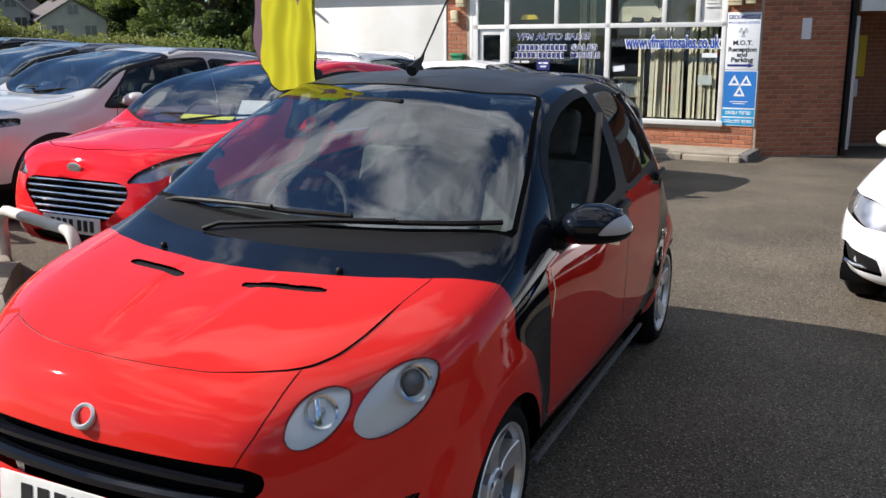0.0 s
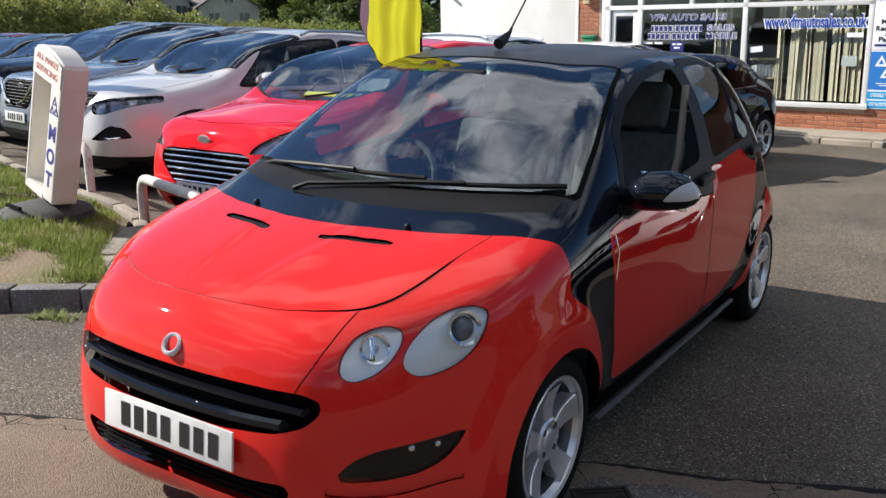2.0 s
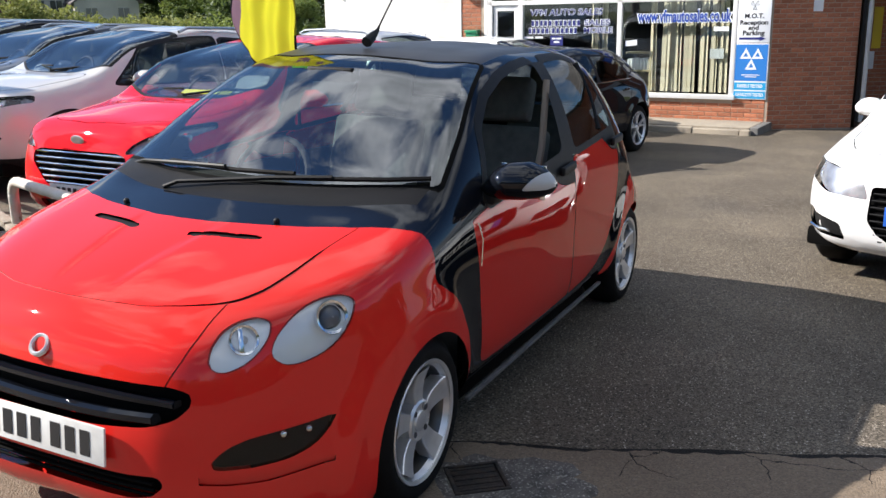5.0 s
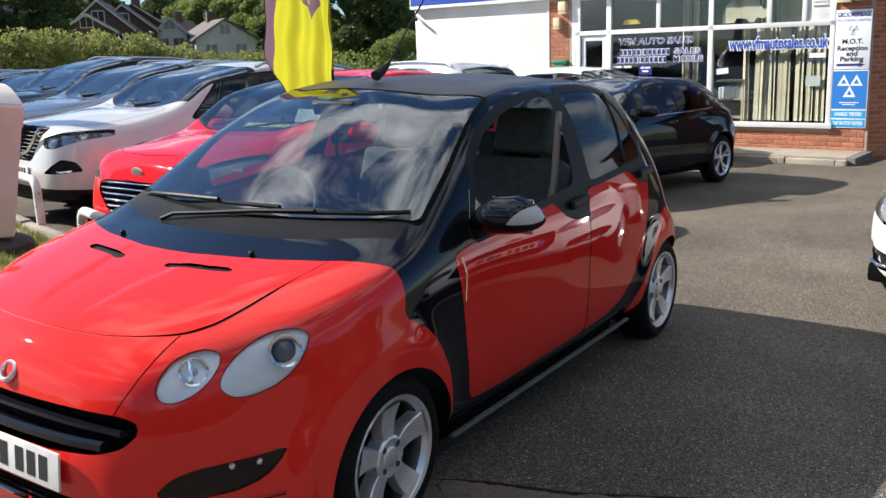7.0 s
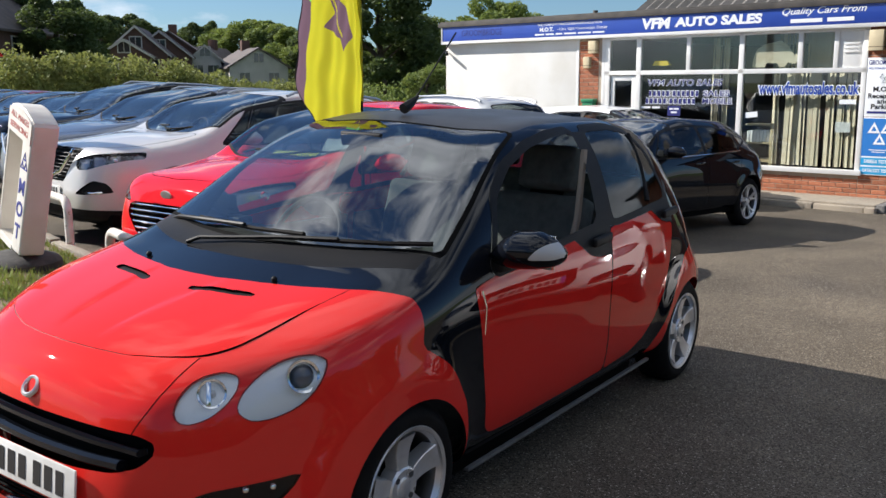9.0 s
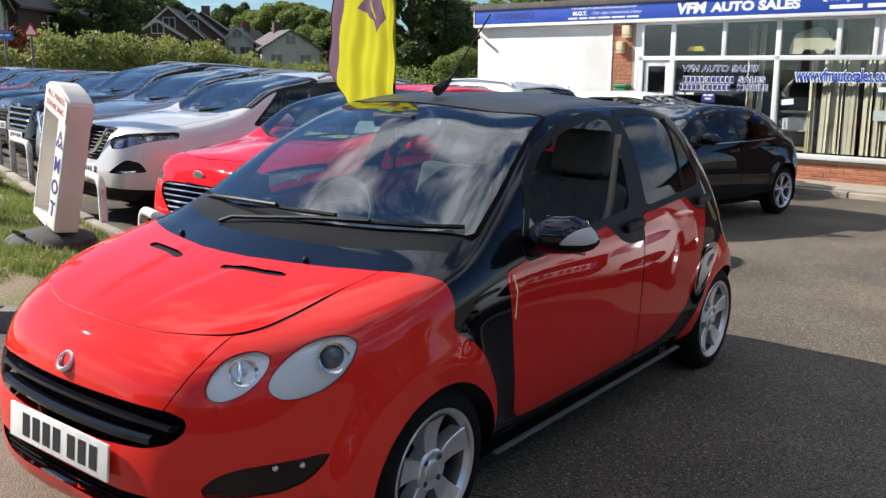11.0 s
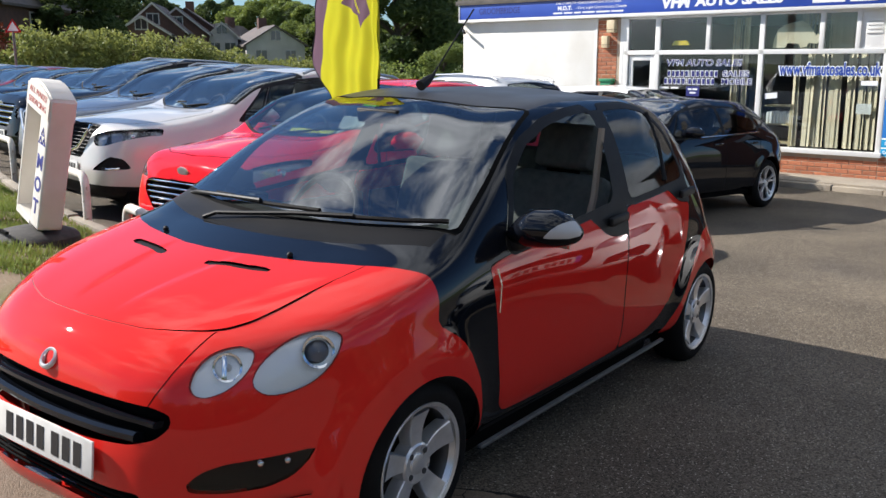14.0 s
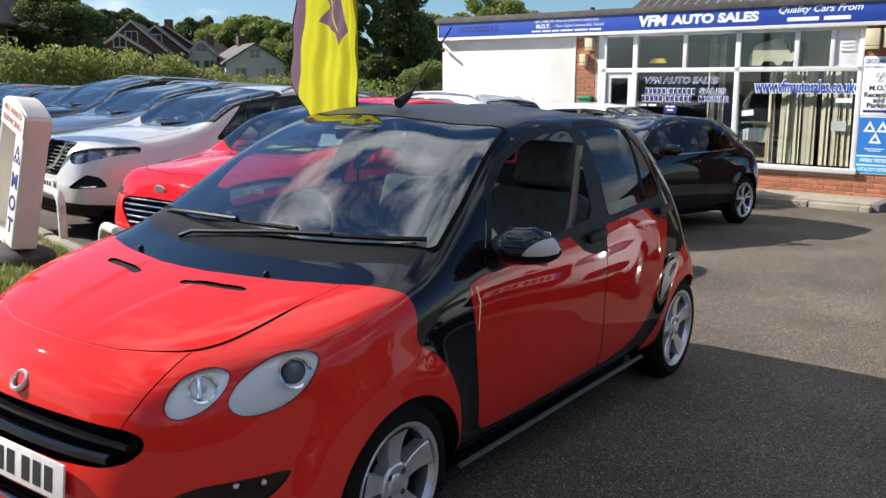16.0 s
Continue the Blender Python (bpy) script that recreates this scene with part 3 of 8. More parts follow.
# ---- the red and black hatchback ----
def red_hatchback():
    car = thing("hatchback_car", "red and gloss black five-door hatchback with silver alloy wheels", "car", pose(0, 0, 0, -1.1, 1.75, 0))
    hubs = [(0.725, 0.292), (3.243, 0.292)]
    sk = body_skin(
        T=[(-0.05, 0.45), (-0.042, 0.57), (-0.025, 0.652), (0.0, 0.705), (0.05, 0.755), (0.12, 0.790), (0.25, 0.834), (0.4, 0.872), (0.55, 0.904), (0.68, 0.930), (0.82, 0.965), (0.95, 1.035), (1.1, 1.138), (1.25, 1.236), (1.4, 1.322), (1.52, 1.378), (1.65, 1.412), (1.81, 1.432), (2.1, 1.446), (2.5, 1.448), (2.8, 1.435), (3.05, 1.412), (3.2, 1.38), (3.33, 1.30), (3.45, 1.12), (3.57, 0.93), (3.64, 0.76), (3.69, 0.60), (3.71, 0.46)],
        B=[(-0.05, 0.43), (-0.042, 0.34), (-0.03, 0.26), (0.0, 0.20), (0.06, 0.155), (0.15, 0.135), (0.4, 0.135), (0.8, 0.17), (1.2, 0.19), (2.9, 0.19), (3.4, 0.23), (3.6, 0.29), (3.69, 0.38), (3.71, 0.44)],
        W=[(-0.05, 0.16), (-0.045, 0.25), (-0.035, 0.325), (-0.015, 0.41), (0.03, 0.50), (0.1, 0.575), (0.2, 0.65), (0.3, 0.705), (0.36, 0.737), (0.42, 0.765), (0.48, 0.788), (0.56, 0.805), (0.7, 0.814), (0.9, 0.811), (1.1, 0.803), (1.3, 0.80), (2.0, 0.812), (2.8, 0.815), (3.2, 0.81), (3.4, 0.785), (3.55, 0.72), (3.65, 0.61), (3.70, 0.45), (3.71, 0.38)],
        ZW=[(-0.05, 0.44), (0.05, 0.47), (0.3, 0.51), (0.7, 0.55), (1.2, 0.60), (2.0, 0.62), (3.0, 0.64), (3.5, 0.60), (3.71, 0.45)],
        XS=[(-0.05, 0.14), (-0.04, 0.22), (-0.02, 0.31), (0.03, 0.425), (0.1, 0.50), (0.2, 0.575), (0.3, 0.64), (0.4, 0.695), (0.5, 0.733), (0.65, 0.762), (0.8, 0.772), (1.0, 0.774), (1.2, 0.775), (2.15, 0.782), (3.0, 0.76), (3.25, 0.73), (3.42, 0.68), (3.6, 0.55), (3.69, 0.40), (3.71, 0.32)],
        ZS=[(-0.05, 0.445), (-0.03, 0.54), (0.0, 0.607), (0.06, 0.667), (0.15, 0.705), (0.3, 0.748), (0.5, 0.793), (0.7, 0.832), (0.87, 0.862), (1.1, 0.893), (1.5, 0.925), (2.15, 0.96), (2.9, 0.985), (3.2, 0.97), (3.4, 0.88), (3.6, 0.71), (3.71, 0.45)],
        XR=[(-0.05, 0.10), (-0.03, 0.19), (0.0, 0.285), (0.06, 0.375), (0.15, 0.45), (0.3, 0.535), (0.5, 0.605), (0.7, 0.655), (0.85, 0.690), (1.0, 0.698), (1.17, 0.682), (1.3, 0.660), (1.45, 0.630), (1.6, 0.602), (1.8, 0.578), (2.1, 0.565), (2.6, 0.555), (3.0, 0.54), (3.2, 0.53), (3.35, 0.54), (3.5, 0.50), (3.63, 0.40), (3.71, 0.26)],
        ZR=[(-0.05, 0.448), (-0.03, 0.588), (0.0, 0.658), (0.06, 0.716), (0.15, 0.760), (0.3, 0.806), (0.5, 0.852), (0.7, 0.890), (0.85, 0.915), (1.0, 0.962), (1.17, 1.052), (1.3, 1.130), (1.45, 1.214), (1.6, 1.286), (1.8, 1.347), (2.1, 1.383), (2.6, 1.387), (3.0, 1.350), (3.2, 1.28), (3.35, 1.13), (3.5, 0.97), (3.63, 0.78), (3.71, 0.455)],
        y0=-0.05, y1=3.71, arches=hubs, flare=0.022, arch_r=0.345, ny=170, nv=14, lip=(0.735, 0.242, 0.345, 0.80), skirt=0.8)
    # wheel openings
    for hy, hz in hubs:
        f = np.maximum(np.hypot(sk.y - hy - (0.035 if hy < 2 else 0.012), sk.z - 0.242) - 0.338, 0.42 - np.abs(sk.x))
        _, sk = sk.cut(f)
    # windscreen
    ax = np.abs(sk.x)
    def screen(s, grow):
        x_ = np.abs(s.x)
        return np.maximum.reduce([0.875 - grow + 0.19 * (x_ / 0.70) ** 2 - s.y, s.y - 1.60 - grow - 0.66 * x_ ** 2, x_ - grow - np.interp(s.y, [0.95, 1.06, 1.3, 1.55, 1.79], [0.705, 0.692, 0.645, 0.578, 0.52]), 0.8 - s.z])
    ws, sk = sk.cut(screen(sk, 0.0))
    skin_part("windscreen", ws, M["windscreen"], car, "raked clear windscreen").visible_shadow = False
    rim, sk = sk.cut(screen(sk, 0.017))
    skin_part("windscreen_seal", rim.moved(0.001), M["seam"], car)
    # side glass
    front_win = rounded([(1.29, 0.915), (1.43, 1.15), (1.59, 1.252), (1.79, 1.318), (2.0, 1.353), (2.205, 1.367), (2.135, 1.0)], 0.03)
    rear_win = rounded([(2.33, 1.368), (2.62, 1.372), (2.82, 1.347), (2.925, 1.26), (2.985, 1.05), (2.95, 1.03), (2.295, 0.99)], 0.035)
    win, sk = sk.cut(np.maximum(poly_field(sk.y, sk.z, front_win), 0.45 - np.abs(sk.x)))
    rwin, sk = sk.cut(np.maximum(poly_field(sk.y, sk.z, rear_win), 0.45 - np.abs(sk.x)))
    away, _ = win.cut(win.x)
    skin_part("front_door_window", away, M["car_glass"], car)
    # the window on the near side is wound down to a low strip
    near, _ = win.cut(-win.x)
    for sgn in (1, -1):
        one, _ = rwin.cut(-sgn * rwin.x)
        quarter, main = one.cut(2.735 + 0.34 * (one.z - 1.03) - one.y)
        skin_part("rear_door_window", main, M["car_glass"], car)
        skin_part("quarter_window", quarter, M["tint_glass"], car)
        bm = bmesh.new()
        tube(bm, [(sgn * 0.580, 2.846, 1.345), (sgn * 0.675, 2.80, 1.2), (sgn * 0.752, 2.738, 1.035)], 0.014, 8)
        part("window_divider", bm, M["trim_black"], car)
    # window surrounds
    f = np.maximum(np.minimum(poly_field(sk.y, sk.z, front_win, 0.03), poly_field(sk.y, sk.z, rear_win, 0.03)), 0.45 - np.abs(sk.x))
    pillar = np.maximum.reduce([2.12 + 0.19 * (sk.z - 1.0) - sk.y, sk.y - 2.34 - 0.10 * (sk.z - 1.0), 0.97 - sk.z, sk.z - 1.37, 0.45 - np.abs(sk.x)])
    f = np.minimum(f, pillar)
    trim, sk = sk.cut(f)
    for sgn in (1, -1):
        one, _ = trim.cut(-sgn * trim.x)
        skin_part("window_surround", one.moved(0.002), M["trim_black"], car)
    # tail glass
    f = np.maximum.reduce([np.abs(sk.x) - 0.46, 3.28 - sk.y, 1.0 - sk.z])
    tail, sk = sk.cut(f)
    skin_part("rear_window", tail, M["tint_glass"], car)
    # lamps
    big = [(0.207, 0.658), (0.227, 0.699), (0.272, 0.740), (0.332, 0.773), (0.391, 0.788), (0.437, 0.786), (0.455, 0.771), (0.435, 0.735), (0.397, 0.688), (0.341, 0.648), (0.276, 0.629), (0.232, 0.630)]
    small = [(0.084, 0.657), (0.102, 0.693), (0.138, 0.727), (0.181, 0.748), (0.222, 0.757), (0.240, 0.748), (0.227, 0.720), (0.191, 0.678), (0.148, 0.646), (0.108, 0.632), (0.088, 0.637)]
    for poly, n, centre, rr, glassy, inner, label in ((big, (0.79, -0.53, 0.30), (0.704, 0.384, 0.735), 0.040, True, 0.55, "large teardrop headlamp with a projector"), (small, (0.70, -0.62, 0.36), (0.556, 0.172, 0.708), 0.034, False, 0.40, "small oval headlamp")):
        poly = rounded(poly, 0.03, 3)
        for sgn in (1, -1):
            def outline(s, grow):
                return np.maximum(poly_field(s.y, s.z, poly, grow), (0.40 if n[0] < 0.75 else 0.52) - sgn * s.x)
            gap, sk = sk.cut(outline(sk, 0.0028))
            lens, rimm = gap.cut(outline(gap, 0.0))
            skin_part("lamp_seal", rimm.moved(-0.003), M["seam_red"], car)
            lamp = thing("headlamp", label, "")
            lamp.parent = car
            skin_part("lens", lens.moved(0.004), M["lens"], lamp, "clear rounded lens")
            nv_ = np.array([sgn * n[0], n[1], n[2]])
            deep = np.clip(-poly_field(lens.y, lens.z, poly) / 0.06, 0, 1)
            bowl = Skin(lens.v - nv_ * (0.006 + 0.055 * deep ** 0.7)[:, None], lens.n + 0.0, lens.t)
            skin_part("bowl", bowl, M["lamp_bowl"], lamp)
            q = Matrix.Translation(Vector((sgn * centre[0], centre[1], centre[2])) - Vector(nv_) * 0.042) @ Vector(nv_).to_track_quat("X", "Z").to_matrix().to_4x4()
            bm = bmesh.new()
            lathe(bm, [(-0.03, rr * 1.12), (0.020, rr * 1.24), (0.028, rr * 1.20), (0.024, rr * 1.02), (0.0, rr * 0.95)], 28)
            part("bezel", bm, M["reflector"], lamp, matrix=q)
            bm = bmesh.new()
            if glassy:
                lathe(bm, [(0.0, rr * 0.95), (0.016, rr * 0.8), (0.027, rr * 0.45), (0.030, 0.001)], 24)
                part("projector", bm, M["lamp_dark"], lamp, "dark projector lens", matrix=q)
            else:
                lathe(bm, [(0.02, rr * 1.0), (-0.012, rr * 0.62), (-0.02, 0.001)], 24)
                part("reflector", bm, M["reflector"], lamp, matrix=q)
                bm = bmesh.new()
                lathe(bm, [(-0.02, 0.012), (0.018, 0.012), (0.028, 0.001)], 14)
                part("bulb", bm, M["lens_white"], lamp, matrix=q)
                bm = bmesh.new()
                box(bm, -0.01, 0.026, -0.007, 0.007, -rr * 0.98, rr * 0.98, 0.003, m=pose(0, -sgn * rr * 0.25, 0, 0, 0, 0))
                part("reflector_web", bm, M["chrome"], lamp, matrix=q)
    # nose openings
    def nose(skn, poly):
        return np.maximum(poly_field(np.abs(skn.x), skn.z, poly), skn.y - 0.45)
    upper = rounded([(-0.5, 0.474), (0.20, 0.474), (0.37, 0.490), (0.445, 0.514), (0.482, 0.552), (0.478, 0.585), (0.43, 0.602), (0.3, 0.606), (-0.5, 0.609)], 0.02)
    lower = rounded([(-0.5, 0.262), (0.30, 0.268), (0.37, 0.285), (0.412, 0.322), (0.398, 0.350), (0.27, 0.344), (-0.5, 0.336)], 0.015)
    grille, sk = sk.cut(nose(sk, upper))
    intake, sk = sk.cut(nose(sk, lower))
    g = thing("grille", "gloss black grille with two curved bars", "")
    g.parent = car
    skin_part("recess", grille.moved(-0.045), M["seam"], g)
    # bars that follow the opening
    def follow(skn, zc, reach, n=41):
        xs_ = np.linspace(-reach, reach, n)
        out = []
        for x in xs_:
            d = (skn.x - x) ** 2 + (skn.z - zc) ** 2
            k = np.argsort(d)[:8]
            w_ = 1 / (d[k] + 1e-5)
            out.append(float((skn.y[k] * w_).sum() / w_.sum()))
        ys = np.convolve(np.pad(out, 3, mode="edge"), np.ones(7) / 7, "valid")
        return list(zip(xs_, ys))
    for zc, hgt, push, reach, droop in ((0.562, 0.011, 0.014, 0.435, 0.012), (0.502, 0.016, 0.010, 0.385, -0.012)):
        bm = bmesh.new()
        rings = []
        for x, y in follow(grille, zc, reach):
            z_ = zc - droop * (x / 0.45) ** 2
            rings.append([bm.verts.new((x, y + push + a_, z_ + c_)) for a_, c_ in ((0.0, -hgt), (-0.008, -hgt * 0.5), (-0.008, hgt * 0.55), (0.004, hgt), (0.03, hgt * 0.6), (0.03, -hgt))])
        for r0, r1 in zip(rings, rings[1:]):
            for i in range(6):
                bm.faces.new((r0[i], r0[(i + 1) % 6], r1[(i + 1) % 6], r1[i]))
        bm.faces.new(rings[0])
        bm.faces.new(list(reversed(rings[-1])))
        bmesh.ops.recalc_face_normals(bm, faces=bm.faces)
        part("bar", bm, M["gloss_black"], g)
    bm = bmesh.new()
    box(bm, -0.40, 0.40, 0.125, 0.155, 0.20, 0.57, 0.01)
    part("radiator_panel", bm, M["seam"], car)
    lg = thing("lower_grille", "", "")
    lg.parent = car
    skin_part("recess", intake.moved(-0.035), M["seam"], lg)
    for zc in (0.283, 0.302, 0.322):
        bm = bmesh.new()
        tube(bm, [(x, y + 0.012, zc) for x, y in follow(intake, zc, 0.375, 27)], 0.005, 6)
        part("slat", bm, M["seam"], lg)
    # fog lamps
    fog_poly = rounded([(0.520, 0.380), (0.535, 0.405), (0.56, 0.432), (0.60, 0.450), (0.652, 0.457), (0.70, 0.462), (0.742, 0.472), (0.73, 0.432), (0.71, 0.394), (0.673, 0.374), (0.61, 0.368), (0.548, 0.370)], 0.012)
    fog, sk = sk.cut(np.maximum(poly_field(np.abs(sk.x), sk.z, fog_poly), sk.y - 0.62))
    for sgn in (1, -1):
        one, _ = fog.cut(-sgn * fog.x)
        fl = thing("fog_lamp", "smoked fog lamp with a clear bulb", "")
        fl.parent = car
        skin_part("recess", one.moved(-0.024), M["seam"], fl)
        skin_part("lens", one.moved(-0.004), M["lens"], fl)
        for fx, fy, fz in ((0.681, 0.280, 0.433), (0.643, 0.212, 0.436)):
            bm = bmesh.new()
            bmesh.ops.create_icosphere(bm, subdivisions=2, radius=0.012)
            part("bulb", bm, M["reflector"], fl, matrix=pose(sgn * fx, fy, fz))
    # the shelf under each fog lamp
    patch, sk = sk.cut(np.maximum.reduce([0.30 - sk.z, sk.z - 0.364, 0.50 - np.abs(sk.x), np.abs(sk.x) - 0.75, sk.y - 0.55]))
    def shelf(p, dz):
        return p.z - np.interp(np.abs(p.x), [0.50, 0.56, 0.64, 0.75], [0.345, 0.338, 0.336, 0.350]) - dz
    low, high = patch.cut(shelf(patch, -0.013))
    groove, high = high.cut(shelf(high, 0.008 * np.clip((0.75 - np.abs(high.x)) / 0.1, 0.1, 1)))
    sk = sk.add(low).add(high)
    for sgn in (1, -1):
        one, _ = groove.cut(-sgn * groove.x)
        skin_part("bumper_groove", one.moved(-0.007), M["red"], car)
    # red front end, against the black frame of the cabin
    ax = np.abs(sk.x)
    edge_top = np.interp(ax, [0, 0.12, 0.283, 0.42, 0.56, 0.68, 0.745, 0.85], [0.568, 0.575, 0.615, 0.656, 0.714, 0.793, 0.838, 0.85])
    edge_side = np.interp(sk.z, [0.2, 0.274, 0.494, 0.60, 0.66, 0.705, 0.728, 0.755, 0.80, 0.845], [1.118, 1.106, 1.07, 1.01, 0.955, 0.880, 0.838, 0.822, 0.840, 0.842])
    f = sk.y - np.where((sk.z > 0.842) | (ax < 0.70), edge_top, edge_side)
    front, rest = sk.cut(f)
    # bonnet panel
    bonnet_poly = [(0.0, 0.086), (0.13, 0.095), (0.26, 0.117), (0.37, 0.155), (0.44, 0.19), (0.485, 0.225), (0.525, 0.29), (0.545, 0.37), (0.555, 0.45), (0.563, 0.60), (0.580, 0.74), (0.0, 0.75)]
    bonnet_poly = [(-x, y) for x, y in reversed(bonnet_poly[1:-1])] + bonnet_poly[:-1]
    bf = poly_field(front.x, front.y, rounded(bonnet_poly, 0.03, 3))
    bf = np.maximum(bf, 0.62 - front.z)
    bonnet, front = front.cut(bf)
    bf = np.maximum(poly_field(front.x, front.y, rounded(bonnet_poly, 0.03, 3)) - 0.003, 0.62 - front.z)
    gap, front = front.cut(bf)
    skin_part("panel_gap", gap.moved(-0.002), M["seam_red"], car)
    # slots in the bonnet
    for sgn in (1, -1):
        c = np.array([sgn * 0.225, 0.503])
        ang = math.atan2(0.055, 0.247) * sgn
        u = (bonnet.x - c[0]) * math.cos(ang) + (bonnet.y - c[1]) * math.sin(ang)
        w = -(bonnet.x - c[0]) * math.sin(ang) + (bonnet.y - c[1]) * math.cos(ang)
        slot, bonnet = bonnet.cut(np.maximum(np.abs(u) - 0.125, np.abs(w) - 0.0175))
        skin_part("bonnet_slot", slot.moved(-0.006), M["trim_black"], car)
    # two pressed creases run back along the bonnet
    u = (np.abs(bonnet.x) - 0.085 - 0.14 * (bonnet.y - 0.12)) / 0.034
    k = np.clip(u, 0, 1)
    fade = np.clip((bonnet.y - 0.12) / 0.10, 0, 1) * np.clip((0.60 - bonnet.y) / 0.12, 0, 1)
    bonnet.v[:, 2] += 0.0045 * k * k * (3 - 2 * k) * fade
    slope = 0.0045 * 6 * k * (1 - k) / 0.034 * fade * np.sign(bonnet.x)
    bonnet.n[:, 0] -= slope * np.linalg.norm(bonnet.n, axis=1)
    skin_part("bonnet", bonnet, M["red"], car, "red bonnet with two black slots")
    # line between the nose panel and the wing
    for sgn in (1, -1):
        patch, front = front.cut(np.maximum.reduce([0.590 - front.z, front.z - 0.785, front.y - 0.30, 0.36 - sgn * front.x, sgn * front.x - 0.54]))
        mid = np.interp(patch.z, [0.590, 0.626, 0.668, 0.721, 0.785], [0.408, 0.424, 0.444, 0.460, 0.470])
        left, right = patch.cut(sgn * patch.x - mid + 0.0022)
        mid = np.interp(right.z, [0.590, 0.626, 0.668, 0.721, 0.785], [0.408, 0.424, 0.444, 0.460, 0.470])
        gap, right = right.cut(sgn * right.x - mid - 0.0022)
        front = front.add(left).add(right)
        skin_part("panel_gap", gap.moved(-0.003), M["seam_red"], car)
    wing, bumper = front.cut(np.maximum(0.345 + 0.30 * (0.62 - front.z) - front.y, 0.30 - np.abs(front.x)))
    skin_part("front_bumper", bumper, M["red"], car, "rounded red front bumper")
    for sgn in (1, -1):
        one, _ = wing.cut(-sgn * wing.x)
        skin_part("front_wing", one, M["red"], car)
    # doors
    fd = rounded([(1.15, 0.872), (1.37, 0.908), (1.57, 0.945), (1.80, 0.972), (1.86, 0.972), (1.94, 0.925), (2.03, 0.868), (2.12, 0.848), (2.238, 0.85), (2.235, 0.312), (1.47, 0.292), (1.29, 0.30), (1.243, 0.34), (1.19, 0.641)], 0.02, 3)
    rd = rounded([(2.248, 0.958), (2.48, 0.987), (2.71, 1.012), (2.785, 0.972), (2.87, 0.925), (2.95, 0.909), (3.01, 0.912), (2.957, 0.744), (2.891, 0.578), (2.78, 0.452), (2.66, 0.375), (2.51, 0.33), (2.245, 0.312)], 0.02, 3)
    for name, poly in (("front_door", fd), ("rear_door", rd)):
        door, rest = rest.cut(np.maximum(poly_field(rest.y, rest.z, poly), 0.5 - np.abs(rest.x)))
        gap, rest = rest.cut(np.maximum(poly_field(rest.y, rest.z, poly, 0.0035), 0.5 - np.abs(rest.x)))
        for sgn in (1, -1):
            one, _ = gap.cut(-sgn * gap.x)
            skin_part("panel_gap", one.moved(-0.006), M["seam"], car)
            one, _ = door.cut(-sgn * door.x)
            skin_part(name, one, M["red"], car)
    # black handle panels, each with its grip
    for hx, hy, hz in ((0.800, 2.13, 0.925), (0.790, 2.94, 0.965)):
        for sgn in (1, -1):
            bm = bmesh.new()
            box(bm, -0.012, 0.012, -0.085, 0.085, -0.02, 0.02, 0.011, m=pose(sgn * (hx + 0.006), hy, hz, 4, 0, 0), seg=3)
            part("door_handle", bm, M["trim_black"], car)
    # rear quarter and bumper in red
    rq = rounded([(2.76, 0.10), (2.785, 0.25), (2.83, 0.335), (2.94, 0.46), (3.045, 0.62), (3.17, 0.725), (3.33, 0.76), (3.48, 0.72), (3.85, 0.62), (3.85, 0.10)], 0.03, 3)
    rear, rest = rest.cut(np.maximum(poly_field(rest.y, rest.z, rq), 0.0 - np.abs(rest.x)))
    skin_part("rear_bumper", rear, M["red"], car, "red rear bumper and wheel arch")
    # tail lamps
    tl, rest = rest.cut(np.maximum.reduce([poly_field(rest.y, rest.z, rounded([(3.33, 1.05), (3.40, 1.06), (3.60, 0.80), (3.50, 0.74), (3.30, 0.80)], 0.03)), 0.45 - np.abs(rest.x)]))
    for sgn in (1, -1):
        one, _ = tl.cut(-sgn * tl.x)
        skin_part("tail_lamp", one.moved(0.004), M["tail_red"], car)
    # sill lip, roof and black frame
    roof, rest = rest.cut(np.maximum(np.abs(rest.x) - np.interp(rest.y, [1.4, 1.6, 2.2, 3.1, 3.3], [0.49, 0.52, 0.515, 0.49, 0.46]), 1.3 - rest.z))
    skin_part("roof", roof, M["roof_black"], car, "black roof panel")
    cowl, rest = rest.cut(np.maximum.reduce([rest.y - 1.12, 0.80 - rest.z, np.abs(rest.x) - np.interp(rest.y, [0.6, 0.8, 1.0, 1.12], [0.68, 0.676, 0.668, 0.68])]))
    matt, glossy = cowl.cut(0.741 + 0.46 * cowl.x ** 2 - cowl.y)
    skin_part("scuttle", matt, M["trim_gloss"], car, "black scuttle panel below the windscreen")
    skin_part("bonnet_rear_panel", glossy, M["gloss_black"], car, "gloss black panel behind the bonnet")
    for poly in ([(1.84, 0.99), (1.94, 0.915), (2.03, 0.855), (2.12, 0.835), (2.26, 0.84), (2.26, 0.98), (2.0, 1.0)], [(2.71, 1.03), (2.785, 0.96), (2.87, 0.912), (3.02, 0.90), (3.03, 1.05)]):
        hp_, rest = rest.cut(np.maximum(poly_field(rest.y, rest.z, rounded(poly, 0.02, 3)), 0.5 - np.abs(rest.x)))
        for sgn in (1, -1):
            one, _ = hp_.cut(-sgn * hp_.x)
            skin_part("handle_panel", one, M["trim_black"], car, "matt black door handle panel")
    skin_part("cabin_frame", rest, M["gloss_black"], car, "gloss black cabin frame")
    lining = Skin(rest.v, rest.n, rest.t).add(roof).add(cowl)
    skin_part("lining", lining.moved(-0.022), M["liner"], car, flip=True)
